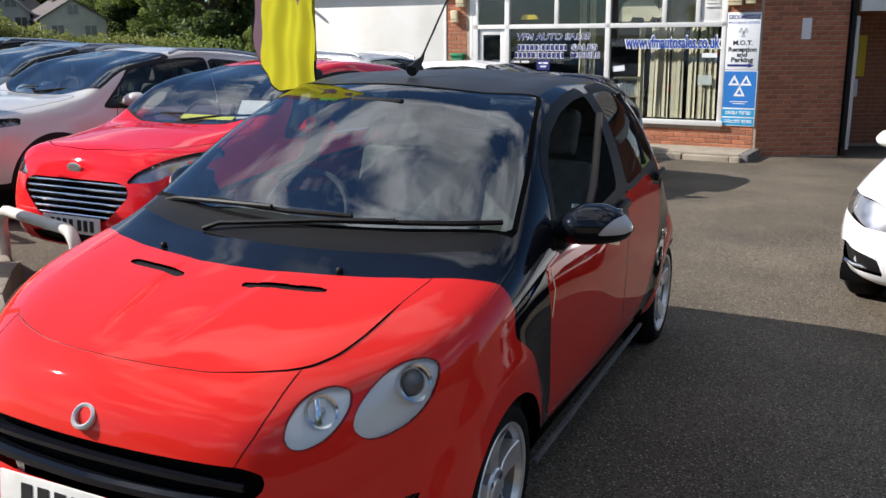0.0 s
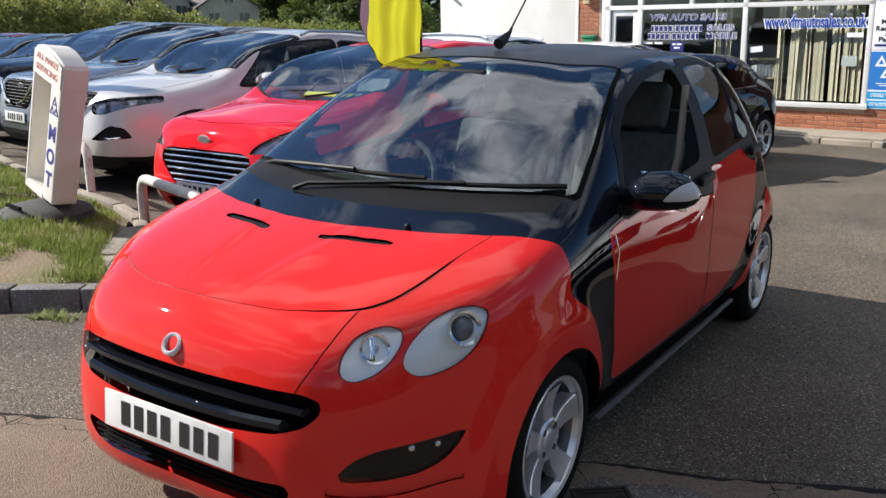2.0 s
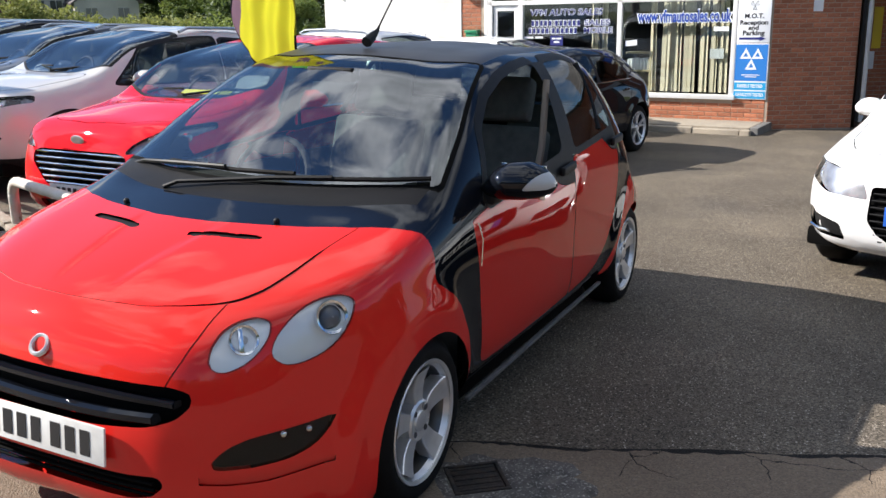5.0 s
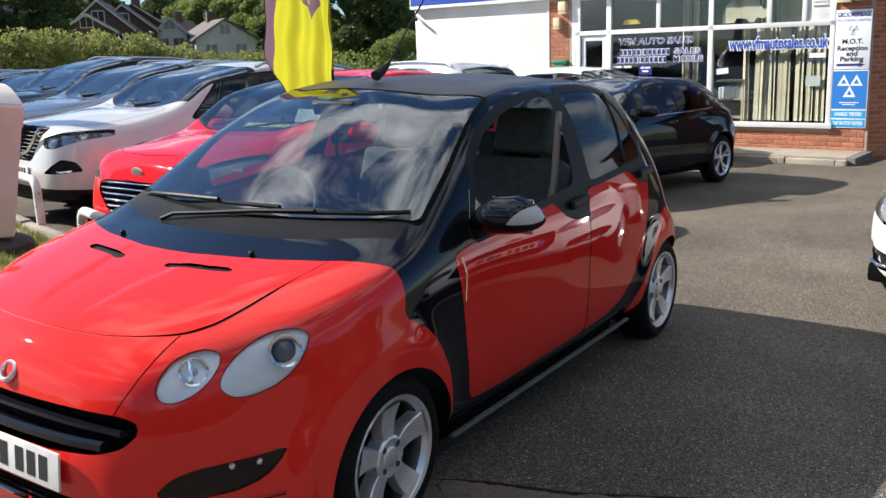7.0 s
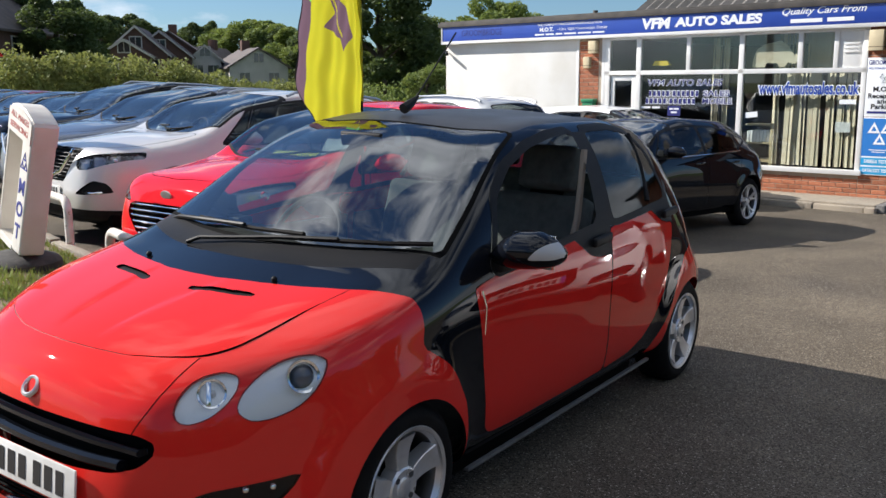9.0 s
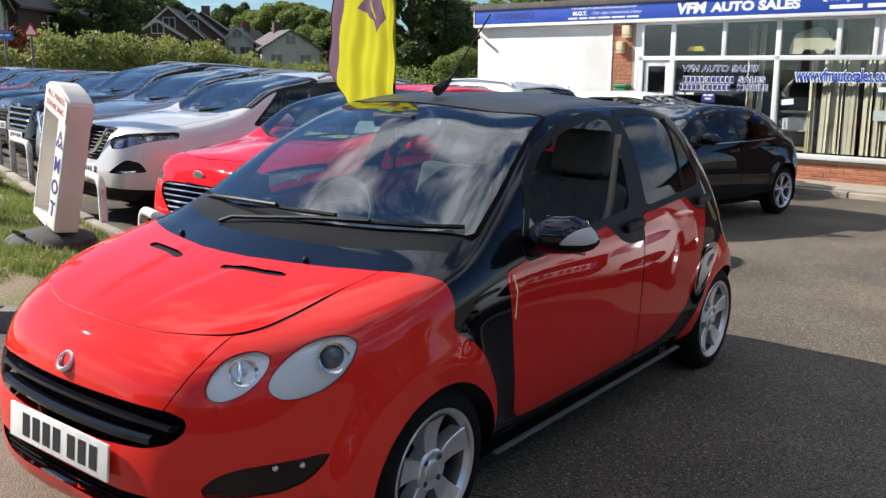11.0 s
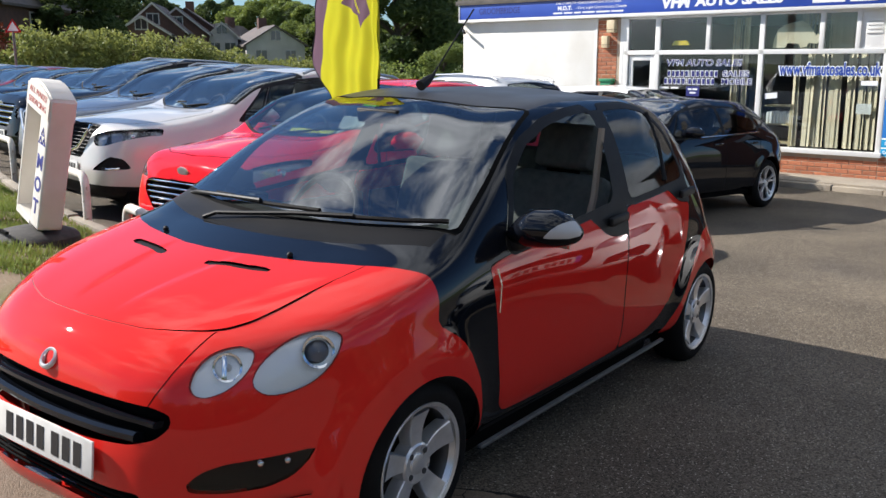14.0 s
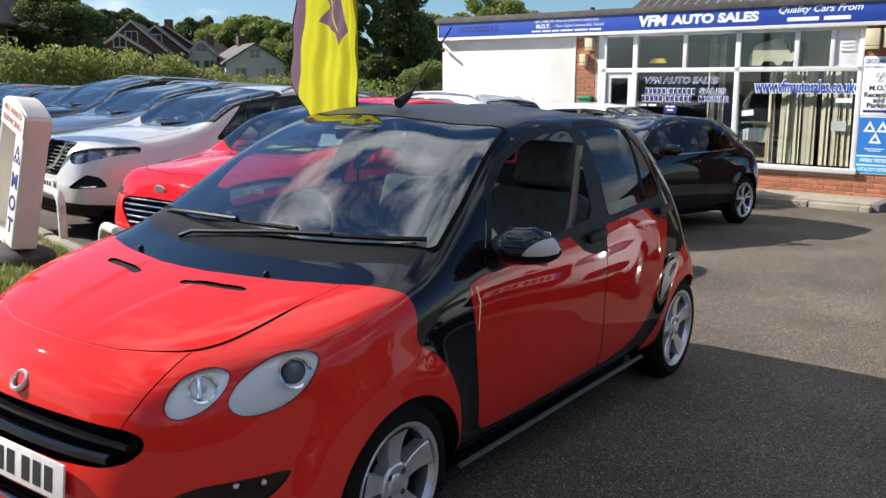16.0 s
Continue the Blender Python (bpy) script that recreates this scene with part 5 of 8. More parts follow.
    for sgn, a in ((1, 0.62), (-1, 0.05)):
        x0 = 0.0 if sgn > 0 else -0.58
        pts = [(x0 + 0.02, cy + 0.03 + 0.26 * ((x0 + 0.02) / 0.65) ** 2, cz + 0.018), (x0 + 0.30, cy + 0.09 + 0.24 * ((x0 + 0.30) / 0.65) ** 2, cz + 0.055), (x0 + 0.55, cy + 0.09 + 0.26 * ((x0 + 0.55) / 0.65) ** 2, cz + 0.06)]
        wiper(car, (pts[:2], pts), 0.008)
    return car


M["lamp_inner"] = mat("lamp_inner", (0.30, 0.31, 0.33), 0.22, metal=0.7, color2=(0.05, 0.05, 0.055), scale=14, lo=0.45, hi=0.55)
M["lamp_clear"] = mat("clear_lamp_inner", (0.55, 0.56, 0.58), 0.25, metal=0.6, color2=(0.25, 0.25, 0.27), scale=9)
M["rail"] = mat("satin_silver_rail", (0.5, 0.5, 0.5), 0.3, metal=0.9)
SUV_LAMP = [(0.47, 0.765), (0.46, 0.835), (0.60, 0.875), (0.76, 0.905), (0.87, 0.93), (0.84, 0.86), (0.76, 0.80), (0.62, 0.735), (0.52, 0.728)]
SUV_GRILLE = [(-0.4, 0.60), (0.30, 0.60), (0.44, 0.88), (0.42, 0.92), (-0.4, 0.92)]
SUV_FOG = [(0.50, 0.50), (0.62, 0.50), (0.80, 0.53), (0.76, 0.62), (0.68, 0.64)]
ROW = "cars parked in a row behind the hoops"
road_car("hatchback_car", "bright red small hatchback with a barred chrome grille", stand(-2.82, 2.66, -4), M["red_dark"], L=3.97, w=0.86, H=1.495, nose_z=0.93, cowl=(0.96, 1.01), screen_top=1.90, roof_end=3.55, belt=0.95, hubs=(0.82, 3.31), R=0.30, rim=0.205,
         lamp=[(0.44, 0.685), (0.50, 0.75), (0.70, 0.87), (0.80, 0.90), (0.75, 0.79), (0.62, 0.70)], grille=[(-0.5, 0.44), (0.30, 0.44), (0.47, 0.60), (0.46, 0.665), (0.38, 0.69), (-0.5, 0.69)], grille_bars=6, bar_mat="chrome", bar_r=0.0075, lamp_in="lamp_clear", intake=[(-0.6, 0.25), (0.40, 0.25), (0.44, 0.33), (-0.6, 0.35)], plate_z=0.40, group=ROW)
suv = dict(lamp=SUV_LAMP, grille=SUV_GRILLE, vee=True, grille_bars=9, bar_mat="trim_black", rails=True, cladding=True, fog=SUV_FOG, fog_lens=False, group=ROW, cowl=(1.20, 1.09), screen_top=2.26)
low = dict(L=4.25, w=0.88, H=1.49, nose_z=0.95, cowl=(1.10, 1.05), screen_top=1.92, roof_end=3.75, belt=0.98, lamp=SUV_LAMP, grille=[(-0.4, 0.52), (0.34, 0.52), (0.42, 0.66), (0.40, 0.74), (-0.4, 0.75)], grille_bars=4, bar_mat="trim_black", group=ROW, ny=64, hubs=(0.88, 3.45))
road_car("suv", "pearl white sport utility car with silver roof rails", stand(-5.75, 3.62, -10), M["pearl_paint"], **suv)
road_car("suv", "steel grey sport utility car with silver roof rails", stand(-7.80, 4.44, -10), M["steel_paint"], **{**suv, "H": 1.63, "belt": 1.05, "cowl": (1.22, 1.13), "nose_z": 1.02})
road_car("suv", "large black sport utility car with a bold chrome grille", stand(-9.90, 5.17, -10), M["gloss_black"], **{**suv, "H": 1.70, "belt": 1.09, "cowl": (1.30, 1.17), "nose_z": 1.08, "vee": False, "grille_bars": 4, "bar_mat": "chrome", "bar_r": 0.016})
road_car("hatchback_car", "dark blue hatchback with black roof bars", stand(-11.9, 6.0, -10), M["navy_paint"], **{**low, "rails": True})
road_car("hatchback_car", "glossy black hatchback in the parked row", stand(-14.0, 6.6, -10), M["gloss_black"], **low)
road_car("hatchback_car", "maroon hatchback in the parked row", stand(-16.1, 7.2, -10), M["maroon_paint"], **low)
road_car("hatchback_car", "black hatchback in the parked row", stand(-18.2, 7.75, -10), M["gloss_black"], **low)
road_car("estate_car", "silver estate car in the parked row", stand(-20.4, 8.35, -10), M["silver_paint"], **{**low, "L": 4.5, "roof_end": 4.05, "hubs": (0.88, 3.55)})
road_car("hatchback_car", "red hatchback at the end of the parked row", stand(-22.7, 8.95, -10), M["red_dark"], **low)
price_card = thing("price_card", "white price card lying on the red car's dashboard", "card", stand(-2.82, 2.66, -4) @ pose(0.34, 1.36, 1.03, 0, 0, 12))
box_part("paper", -0.13, 0.13, 0.0, 0.004, 0.0, 0.17, M["plate"], price_card, 0, matrix=pose(0, 0, 0, -38))
yellow_card = thing("price_card", "yellow strip of card on the red car's dashboard", "card", stand(-2.82, 2.66, -4) @ pose(0.02, 1.22, 1.025, 0, 0, 4))
box_part("paper", -0.24, 0.24, 0.0, 0.003, 0.0, 0.06, mat("yellow_card", (0.70, 0.66, 0.05), 0.7), yellow_card, 0, matrix=pose(0, 0, 0, -60))
# by the shop
road_car("hatchback_car", "black compact hatchback with dark windows and alloy wheels", stand(-2.49, 7.23, -11), M["gloss_black"], L=4.24, w=0.89, H=1.41, nose_z=0.90, cowl=(1.15, 0.99), screen_top=1.95, roof_end=3.66, belt=0.95, hubs=(0.88, 3.58), R=0.315, rim=0.225, lamp=SUV_LAMP, grille=SUV_GRILLE, tail=[(3.92, 0.80), (4.10, 0.97), (4.32, 0.97), (4.32, 0.80)], glass_mat="tint_glass", hatch=0.34)
road_car("hatchback_car", "white compact hatchback with dark grille, facing the road", stand(2.36, 3.94, -16), M["white_paint"], L=4.29, w=0.885, H=1.43, nose_z=0.86, cowl=(1.12, 0.98), screen_top=1.92, roof_end=3.8, belt=0.94, hubs=(0.85, 3.43), R=0.315, rim=0.22,
         lamp=[(0.36, 0.56), (0.40, 0.66), (0.60, 0.735), (0.76, 0.76), (0.84, 0.74), (0.79, 0.64), (0.62, 0.575)], grille=[(-0.4, 0.30), (0.26, 0.30), (0.36, 0.44), (0.35, 0.64), (-0.4, 0.66)], grille_bars=9, bar_mat="trim_black", fog=[(0.48, 0.30), (0.78, 0.33), (0.84, 0.44), (0.76, 0.46), (0.52, 0.40)], band=True, plate_z=0.48, lamp_in="lamp_clear")
road_car("estate_car", "silver estate car with roof rails beside the shop", stand(-8.17, 11.82, 251), M["silver_paint"], L=4.5, w=0.9, H=1.67, nose_z=0.97, cowl=(1.1, 1.08), screen_top=1.9, roof_end=3.80, belt=1.02, hatch=0.55, rails=True, lamp=SUV_LAMP, grille=SUV_GRILLE, ny=64, hubs=(0.88, 3.55))
road_car("hatchback_car", "white hatchback parked by the shop door", stand(-1.9, 12.75, 82), M["white_paint"], L=4.0, w=0.87, H=1.55, nose_z=0.91, cowl=(1.02, 1.02), screen_top=1.83, roof_end=3.6, belt=0.97, lamp=SUV_LAMP, grille=SUV_GRILLE, ny=64, hubs=(0.84, 3.3))


# ---- ground, verge and kerb ----
def asphalt():
    """Two surfacings that meet along a crack: coarse forecourt chippings and an older, browner apron."""
    m = bpy.data.materials.new("worn_asphalt")
    m.use_nodes = True
    nodes, links = m.node_tree.nodes, m.node_tree.links
    bs = nodes["Principled BSDF"]
    bs.inputs["Roughness"].default_value = 0.72
    bs.inputs["Specular IOR Level"].default_value = 0.12
    co = nodes.new("ShaderNodeTexCoord")

    def link(a, b):
        links.new(a, b)

    def tex(kind, scale, detail=6.0):
        n = nodes.new(kind)
        n.inputs["Scale"].default_value = scale
        if kind == "ShaderNodeTexNoise":
            n.inputs["Detail"].default_value = detail
        link(co.outputs["Object"], n.inputs["Vector"])
        return n

    def ramp(src, a, b, c=0.0, d=1.0):
        r = nodes.new("ShaderNodeMapRange")
        for i, v in zip((1, 2, 3, 4), (a, b, c, d)):
            r.inputs[i].default_value = v
        link(src, r.inputs[0])
        return r.outputs[0]

    def mix(f, a, b, kind="MIX"):
        x = nodes.new("ShaderNodeMix")
        x.data_type = "RGBA"
        x.blend_type = kind
        for i, v in ((0, f), (6, a), (7, b)):
            if isinstance(v, tuple):
                x.inputs[i].default_value = (*v, 1)
            elif isinstance(v, float):
                x.inputs[i].default_value = v
            else:
                link(v, x.inputs[i])
        return x.outputs[2]

    def calc(op, a, b):
        x = nodes.new("ShaderNodeMath")
        x.operation = op
        for i, v in ((0, a), (1, b)):
            if isinstance(v, float):
                x.inputs[i].default_value = v
            else:
                link(v, x.inputs[i])
        return x.outputs[0]

    broad = tex("ShaderNodeTexNoise", 0.9, 9.0)
    stain = tex("ShaderNodeTexNoise", 0.42, 7.0)
    stones = tex("ShaderNodeTexVoronoi", 165.0)
    grit = tex("ShaderNodeTexNoise", 260.0, 2.0)
    sep = nodes.new("ShaderNodeSeparateColor")
    link(stones.outputs["Color"], sep.inputs[0])
    per_stone = ramp(sep.outputs[0], 0.0, 1.0, 0.30, 1.70)
    coarse = mix(ramp(broad.outputs[0], 0.35, 0.68), (0.088, 0.074, 0.057), (0.142, 0.118, 0.089))
    old = mix(ramp(broad.outputs[0], 0.35, 0.68), (0.140, 0.108, 0.079), (0.200, 0.154, 0.111))
    xyz = nodes.new("ShaderNodeSeparateXYZ")
    link(co.outputs["Object"], xyz.inputs[0])
    wob = tex("ShaderNodeTexNoise", 3.0, 6.0)
    along = calc("SUBTRACT", xyz.outputs[1], calc("MULTIPLY", xyz.outputs[0], 0.42))
    along = calc("ADD", along, ramp(wob.outputs[0], 0.3, 0.7, -0.025, 0.025))
    side = ramp(along, 0.835, 0.845)
    tone = mix(side, old, coarse)
    tone = mix(ramp(stain.outputs[0], 0.52, 0.72, 0.0, 0.8), tone, (0.062, 0.056, 0.050))
    val = nodes.new("ShaderNodeHueSaturation")
    link(tone, val.inputs["Color"])
    link(mix(side, ramp(per_stone, 0.0, 2.0, 0.70, 1.30), per_stone), val.inputs["Value"])
    speck = mix(calc("MULTIPLY", ramp(sep.outputs[1], 0.965, 0.975), ramp(side, 0.0, 1.0, 0.25, 1.0)), val.outputs[0], (0.36, 0.32, 0.27))
    crack = calc("ABSOLUTE", calc("SUBTRACT", along, 0.84), 0.0)
    width = ramp(tex("ShaderNodeTexNoise", 6.0, 3.0).outputs[0], 0.4, 0.65, 0.004, 0.022)
    is_crack = calc("LESS_THAN", crack, width)
    # finer cracks branch off into the old apron beside the seam
    cells = nodes.new("ShaderNodeTexVoronoi")
    cells.feature = "DISTANCE_TO_EDGE"
    cells.inputs["Scale"].default_value = 2.6
    bend = nodes.new("ShaderNodeVectorMath")
    bend.operation = "MULTIPLY_ADD"
    link(tex("ShaderNodeTexNoise", 4.0, 5.0).outputs["Color"], bend.inputs[0])
    bend.inputs[1].default_value = (0.22, 0.22, 0.0)
    link(co.outputs["Object"], bend.inputs[2])
    link(bend.outputs[0], cells.inputs["Vector"])
    fine = calc("LESS_THAN", cells.outputs["Distance"], ramp(grit.outputs[0], 0.3, 0.7, 0.002, 0.008))
    zone = calc("MULTIPLY", calc("GREATER_THAN", along, 0.62), calc("LESS_THAN", along, 0.84))
    is_crack = calc("MAXIMUM", is_crack, calc("MULTIPLY", fine, zone))
    link(mix(is_crack, speck, (0.012, 0.011, 0.010)), bs.inputs["Base Color"])
    bump = nodes.new("ShaderNodeBump")
    bump.inputs["Strength"].default_value = 0.45
    bump.inputs["Distance"].default_value = 0.006
    hgt = calc("ADD", calc("MULTIPLY", stones.outputs["Distance"], -1.2), calc("MULTIPLY", grit.outputs[0], 0.5))
    link(calc("SUBTRACT", hgt, calc("MULTIPLY", is_crack, 3.0)), bump.inputs["Height"])
    link(bump.outputs[0], bs.inputs["Normal"])
    return m


M["asphalt"] = asphalt()
M["concrete"] = mat("weathered_concrete", (0.25, 0.215, 0.165), 0.9, color2=(0.15, 0.13, 0.10), scale=3, detail=9, speck=(0.42, 0.39, 0.34), speck_scale=90, bump=0.4, bump_scale=60, random_tint=0.12)
M["kerbstone"] = mat("grey_kerbstone", (0.15, 0.145, 0.135), 0.9, color2=(0.09, 0.085, 0.08), scale=6, speck=(0.26, 0.25, 0.23), speck_scale=80, bump=0.4, random_tint=0.15)
M["paving"] = mat("buff_paving", (0.34, 0.29, 0.22), 0.9, color2=(0.26, 0.22, 0.17), scale=2.2, speck=(0.42, 0.37, 0.3), speck_scale=80, bump=0.3)
M["soil"] = mat("dry_soil_and_turf", (0.20, 0.145, 0.09), 0.95, color2=(0.13, 0.12, 0.045), scale=1.6, detail=8, lo=0.42, hi=0.58, bump=0.8, bump_scale=45, speck=(0.24, 0.19, 0.13), speck_scale=60)
axis = np.sinh(np.linspace(-1, 1, 141) * 6.5) / math.sinh(6.5) * 2500


def sheet(name, xs, ys, zf, material, label, category, keep=None, kind="structure"):
    gx, gy = np.meshgrid(xs, ys, indexing="ij")
    gz = zf(gx, gy)
    a, b = gx.shape
    gi = np.arange(a * b).reshape(a, b)
    q = np.stack([gi[:-1, :-1], gi[1:, :-1], gi[1:, 1:], gi[:-1, 1:]], -1).reshape(-1, 4)
    v = np.stack([gx, gy, gz], -1).reshape(-1, 3)
    sk = Skin(v, np.tile((0.0, 0, 1), (len(v), 1)), np.concatenate([q[:, [0, 1, 2]], q[:, [0, 2, 3]]]))
    if keep is not None:
        sk, _ = sk.cut(keep(sk.x, sk.y))
    me = bpy.data.meshes.new(name)
    me.from_pydata(sk.v.tolist(), [], sk.t.tolist())
    me.shade_smooth()
    me.materials.append(material)
    return tagged(new(name, me), label, category, kind=kind)


sheet("ground", axis, axis + 1.0, ground_z, M["asphalt"], "worn grey-brown asphalt forecourt", "ground")
# the verge: a raised grass island in front of the parked row
VERGE = [(-2.15, 1.48), (-2.37, 1.36), (-2.70, 1.15), (-3.35, 0.72), (-4.9, -0.35), (-8.23, -3.2), (-26.6, -6.7), (-26.3, 9.8), (-16.2, 6.9), (-11.5, 5.35), (-9.0, 4.55), (-6.9, 3.75), (-5.1, 3.22), (-4.2, 2.98), (-3.62, 2.72), (-3.30, 2.42), (-2.93, 2.02), (-2.48, 1.72)]


def verge_z(x, y):
    d = np.clip(-poly_field(np.asarray(x, float), np.asarray(y, float), VERGE), 0, 2.0)
    return ground_z(x, y) + 0.105 + 0.10 * np.minimum(d / 0.5, 1) + 0.02 * np.sin(x * 3.1) * np.cos(y * 2.7) * np.minimum(d, 1)


sheet("verge", np.linspace(-26, -2, 240), np.linspace(-8, 9, 160), verge_z, M["soil"], "patchy grass verge with bare trodden soil", "verge", keep=lambda x, y: poly_field(x, y, VERGE) + 0.045)
rnd = random.Random(5)


def kerb_run(name, pts, depth, material, label):
    run = thing(name, label, "kerb", kind="structure")
    for (x0, y0), (x1, y1) in zip(pts, pts[1:]):
        d = math.hypot(x1 - x0, y1 - y0)
        n = max(1, round(d / 0.9))
        for k in range(n):
            a, b = k / n, (k + 1) / n
            cx, cy_ = x0 + (x1 - x0) * (a + b) / 2, y0 + (y1 - y0) * (a + b) / 2
            bm = bmesh.new()
            hl = d / n / 2 - 0.004
            box(bm, -hl, hl, -depth / 2, depth / 2, -0.25, 0.125 + rnd.uniform(-0.006, 0.006), 0.018)
            part("kerbstone", bm, material, run, matrix=Matrix.Translation((cx, cy_, float(ground_z(cx, cy_)))) @ pose(0, 0, 0, rnd.uniform(-1.5, 1.5), 0, math.degrees(math.atan2(y1 - y0, x1 - x0))))
    return run


kerb_run("kerb", [(-2.16, 1.50), (-2.37, 1.37), (-2.70, 1.16), (-3.35, 0.73), (-4.9, -0.34), (-8.23, -3.18), (-16.4, -5.4)], 0.13, M["kerbstone"], "grey stone kerb round the grass verge")
kerb_run("verge_edging", [(-3.40, 2.60), (-3.22, 2.36), (-2.86, 1.98), (-2.52, 1.72), (-2.20, 1.50)], 0.24, M["concrete"], "weathered concrete edging of the verge")
kerb_run("verge_edging", [(-16.2, 6.95), (-11.5, 5.40), (-9.0, 4.60), (-6.9, 3.80), (-5.1, 3.27), (-4.2, 3.03), (-3.62, 2.76), (-3.42, 2.62)], 0.10, M["concrete"], "low concrete edging before the parked cars")


# grass: blades in tufts over the verge
def grass(n, seed, size):
    g = np.random.default_rng(seed)
    cx, cy = -2.2 - 12.8 * g.random(n) ** 1.6, g.uniform(-3, 5.2, n)
    dens = np.array([noise.noise(Vector((a * 0.9, b * 0.9, 3.0))) + 0.3 * noise.noise(Vector((a * 3, b * 3, 1.0))) for a, b in zip(cx, cy)])
    bare = np.exp(-(((cx + 3.0) / 0.75) ** 2 + ((cy - 1.3) / 0.45) ** 2))
    ok = (dens - 0.3 * bare > -0.28 + g.uniform(-0.25, 0.2, n)) & (poly_field(cx, cy, VERGE) < -0.10)
    cx, cy = np.repeat(cx[ok], 10), np.repeat(cy[ok], 10)
    m = len(cx)
    bx, by = cx + g.normal(0, 0.035, m), cy + g.normal(0, 0.035, m)
    ok = poly_field(bx, by, VERGE) < -0.09
    bx, by = bx[ok], by[ok]
    m = len(bx)
    z = verge_z(bx, by) - 0.005
    a, h, lean, w = g.uniform(0, 6.283, m), size * g.uniform(0.5, 1.5, m), g.uniform(0.1, 0.8, m), g.uniform(0.004, 0.006, m)
    c, s = np.cos(a), np.sin(a)
    v = np.stack([np.stack([bx - s * w, by + c * w, z], -1), np.stack([bx + s * w, by - c * w, z], -1), np.stack([bx + c * h * lean, by + s * h * lean, z + h], -1)], 1).reshape(-1, 3)
    me = bpy.data.meshes.new("grass")
    me.from_pydata(v.tolist(), [], np.arange(m * 3).reshape(-1, 3).tolist())
    return me


M["grass"] = mat("grass_blades", (0.14, 0.21, 0.035), 0.7, color2=(0.27, 0.30, 0.08), scale=2.5, spec=0.3)


gr = grass(38000, 3, 0.05)
gr.materials.append(M["grass"])
tagged(new("grass", gr), "patchy green grass on the verge", "grass", kind="stuff")
# a fringe of grass and weeds at the foot of the kerb
fr = np.random.default_rng(11)
v, t = [], []
for k in range(260):
    s = fr.random()
    seg = int(s * 4)
    pts = [(-2.2, 1.19), (-2.69, 1.05), (-3.36, 0.69), (-4.92, -0.37), (-6.93, -1.71)]
    u = s * 4 - seg
    x = pts[seg][0] * (1 - u) + pts[seg + 1][0] * u + fr.normal(0, 0.02)
    y = pts[seg][1] * (1 - u) + pts[seg + 1][1] * u + fr.normal(0, 0.03)
    if noise.noise(Vector((x * 2, y * 2, 0))) < -0.05:
        continue
    z = float(ground_z(x, y))
    for _ in range(9):
        a, h = fr.uniform(0, 6.28), fr.uniform(0.02, 0.06)
        q = len(v)
        v += [(x - 0.004, y, z), (x + 0.004, y, z), (x + math.cos(a) * h, y + math.sin(a) * h, z + h)]
        t.append((q, q + 1, q + 2))
me = bpy.data.meshes.new("weeds")
me.from_pydata(v, [], t)
me.materials.append(M["grass"])
tagged(new("weeds", me), "thin weeds along the foot of the kerb", "weeds", kind="stuff")

# ---- white hoops ----
M["white_tube"] = mat("chipped_white_tube", (0.68, 0.66, 0.62), 0.55, color2=(0.50, 0.46, 0.40), scale=5, detail=9, speck=(0.25, 0.17, 0.11), speck_scale=14, speck_range=(0.66, 0.72), bump=0.1)


def hoop(x, y, turn, width=1.15, h=0.52):
    z = float(verge_z(x, y)) if poly_field(np.array([x]), np.array([y]), VERGE)[0] < 0 else float(ground_z(x, y))
    o = thing("hoop_barrier", "white painted tubular steel hoop, chipped, set in the verge", "barrier", pose(x, y, z, 0, 0, turn), "white hoops before the parked row")
    bm = bmesh.new()
    r = 0.12
    pts = [(-width / 2, 0, -0.15), (-width / 2, 0, h - r)]
    pts += [(-width / 2 + r - r * math.cos(a), 0, h - r + r * math.sin(a)) for a in np.linspace(0.2, math.pi / 2, 6)]
    pts += [(-x_, y_, z_) for x_, y_, z_ in reversed(pts)]
    tube(bm, pts, 0.038, 12)
    part("bent_tube", bm, M["white_tube"], o)
    return o


# legs' line runs along the row
hoop(-3.06, 2.60, -19, 1.10, 0.45)
hoop(-5.37, 3.42, -18, 1.10, 0.50)
hoop(-8.95, 4.74, -18, 1.10, 0.52)
hoop(-11.0, 5.42, -18, 1.10, 0.52)
hoop(-13.1, 6.05, -18, 1.10, 0.52)
hoop(-15.2, 6.70, -18, 1.10, 0.52)

# ---- forecourt sign on its rubber base ----
M["sign_plastic"] = mat("aged_white_plastic", (0.74, 0.71, 0.66), 0.5, color2=(0.62, 0.57, 0.50), scale=2.5, detail=8, bump=0.03)
M["sign_blue"] = mat("sign_blue_print", (0.03, 0.035, 0.22), 0.5)
M["sign_red"] = mat("faded_red_print", (0.50, 0.12, 0.10), 0.6)
base_rubber = mat("black_recycled_rubber", (0.035, 0.034, 0.033), 0.85, color2=(0.06, 0.055, 0.05), scale=20, bump=0.3)


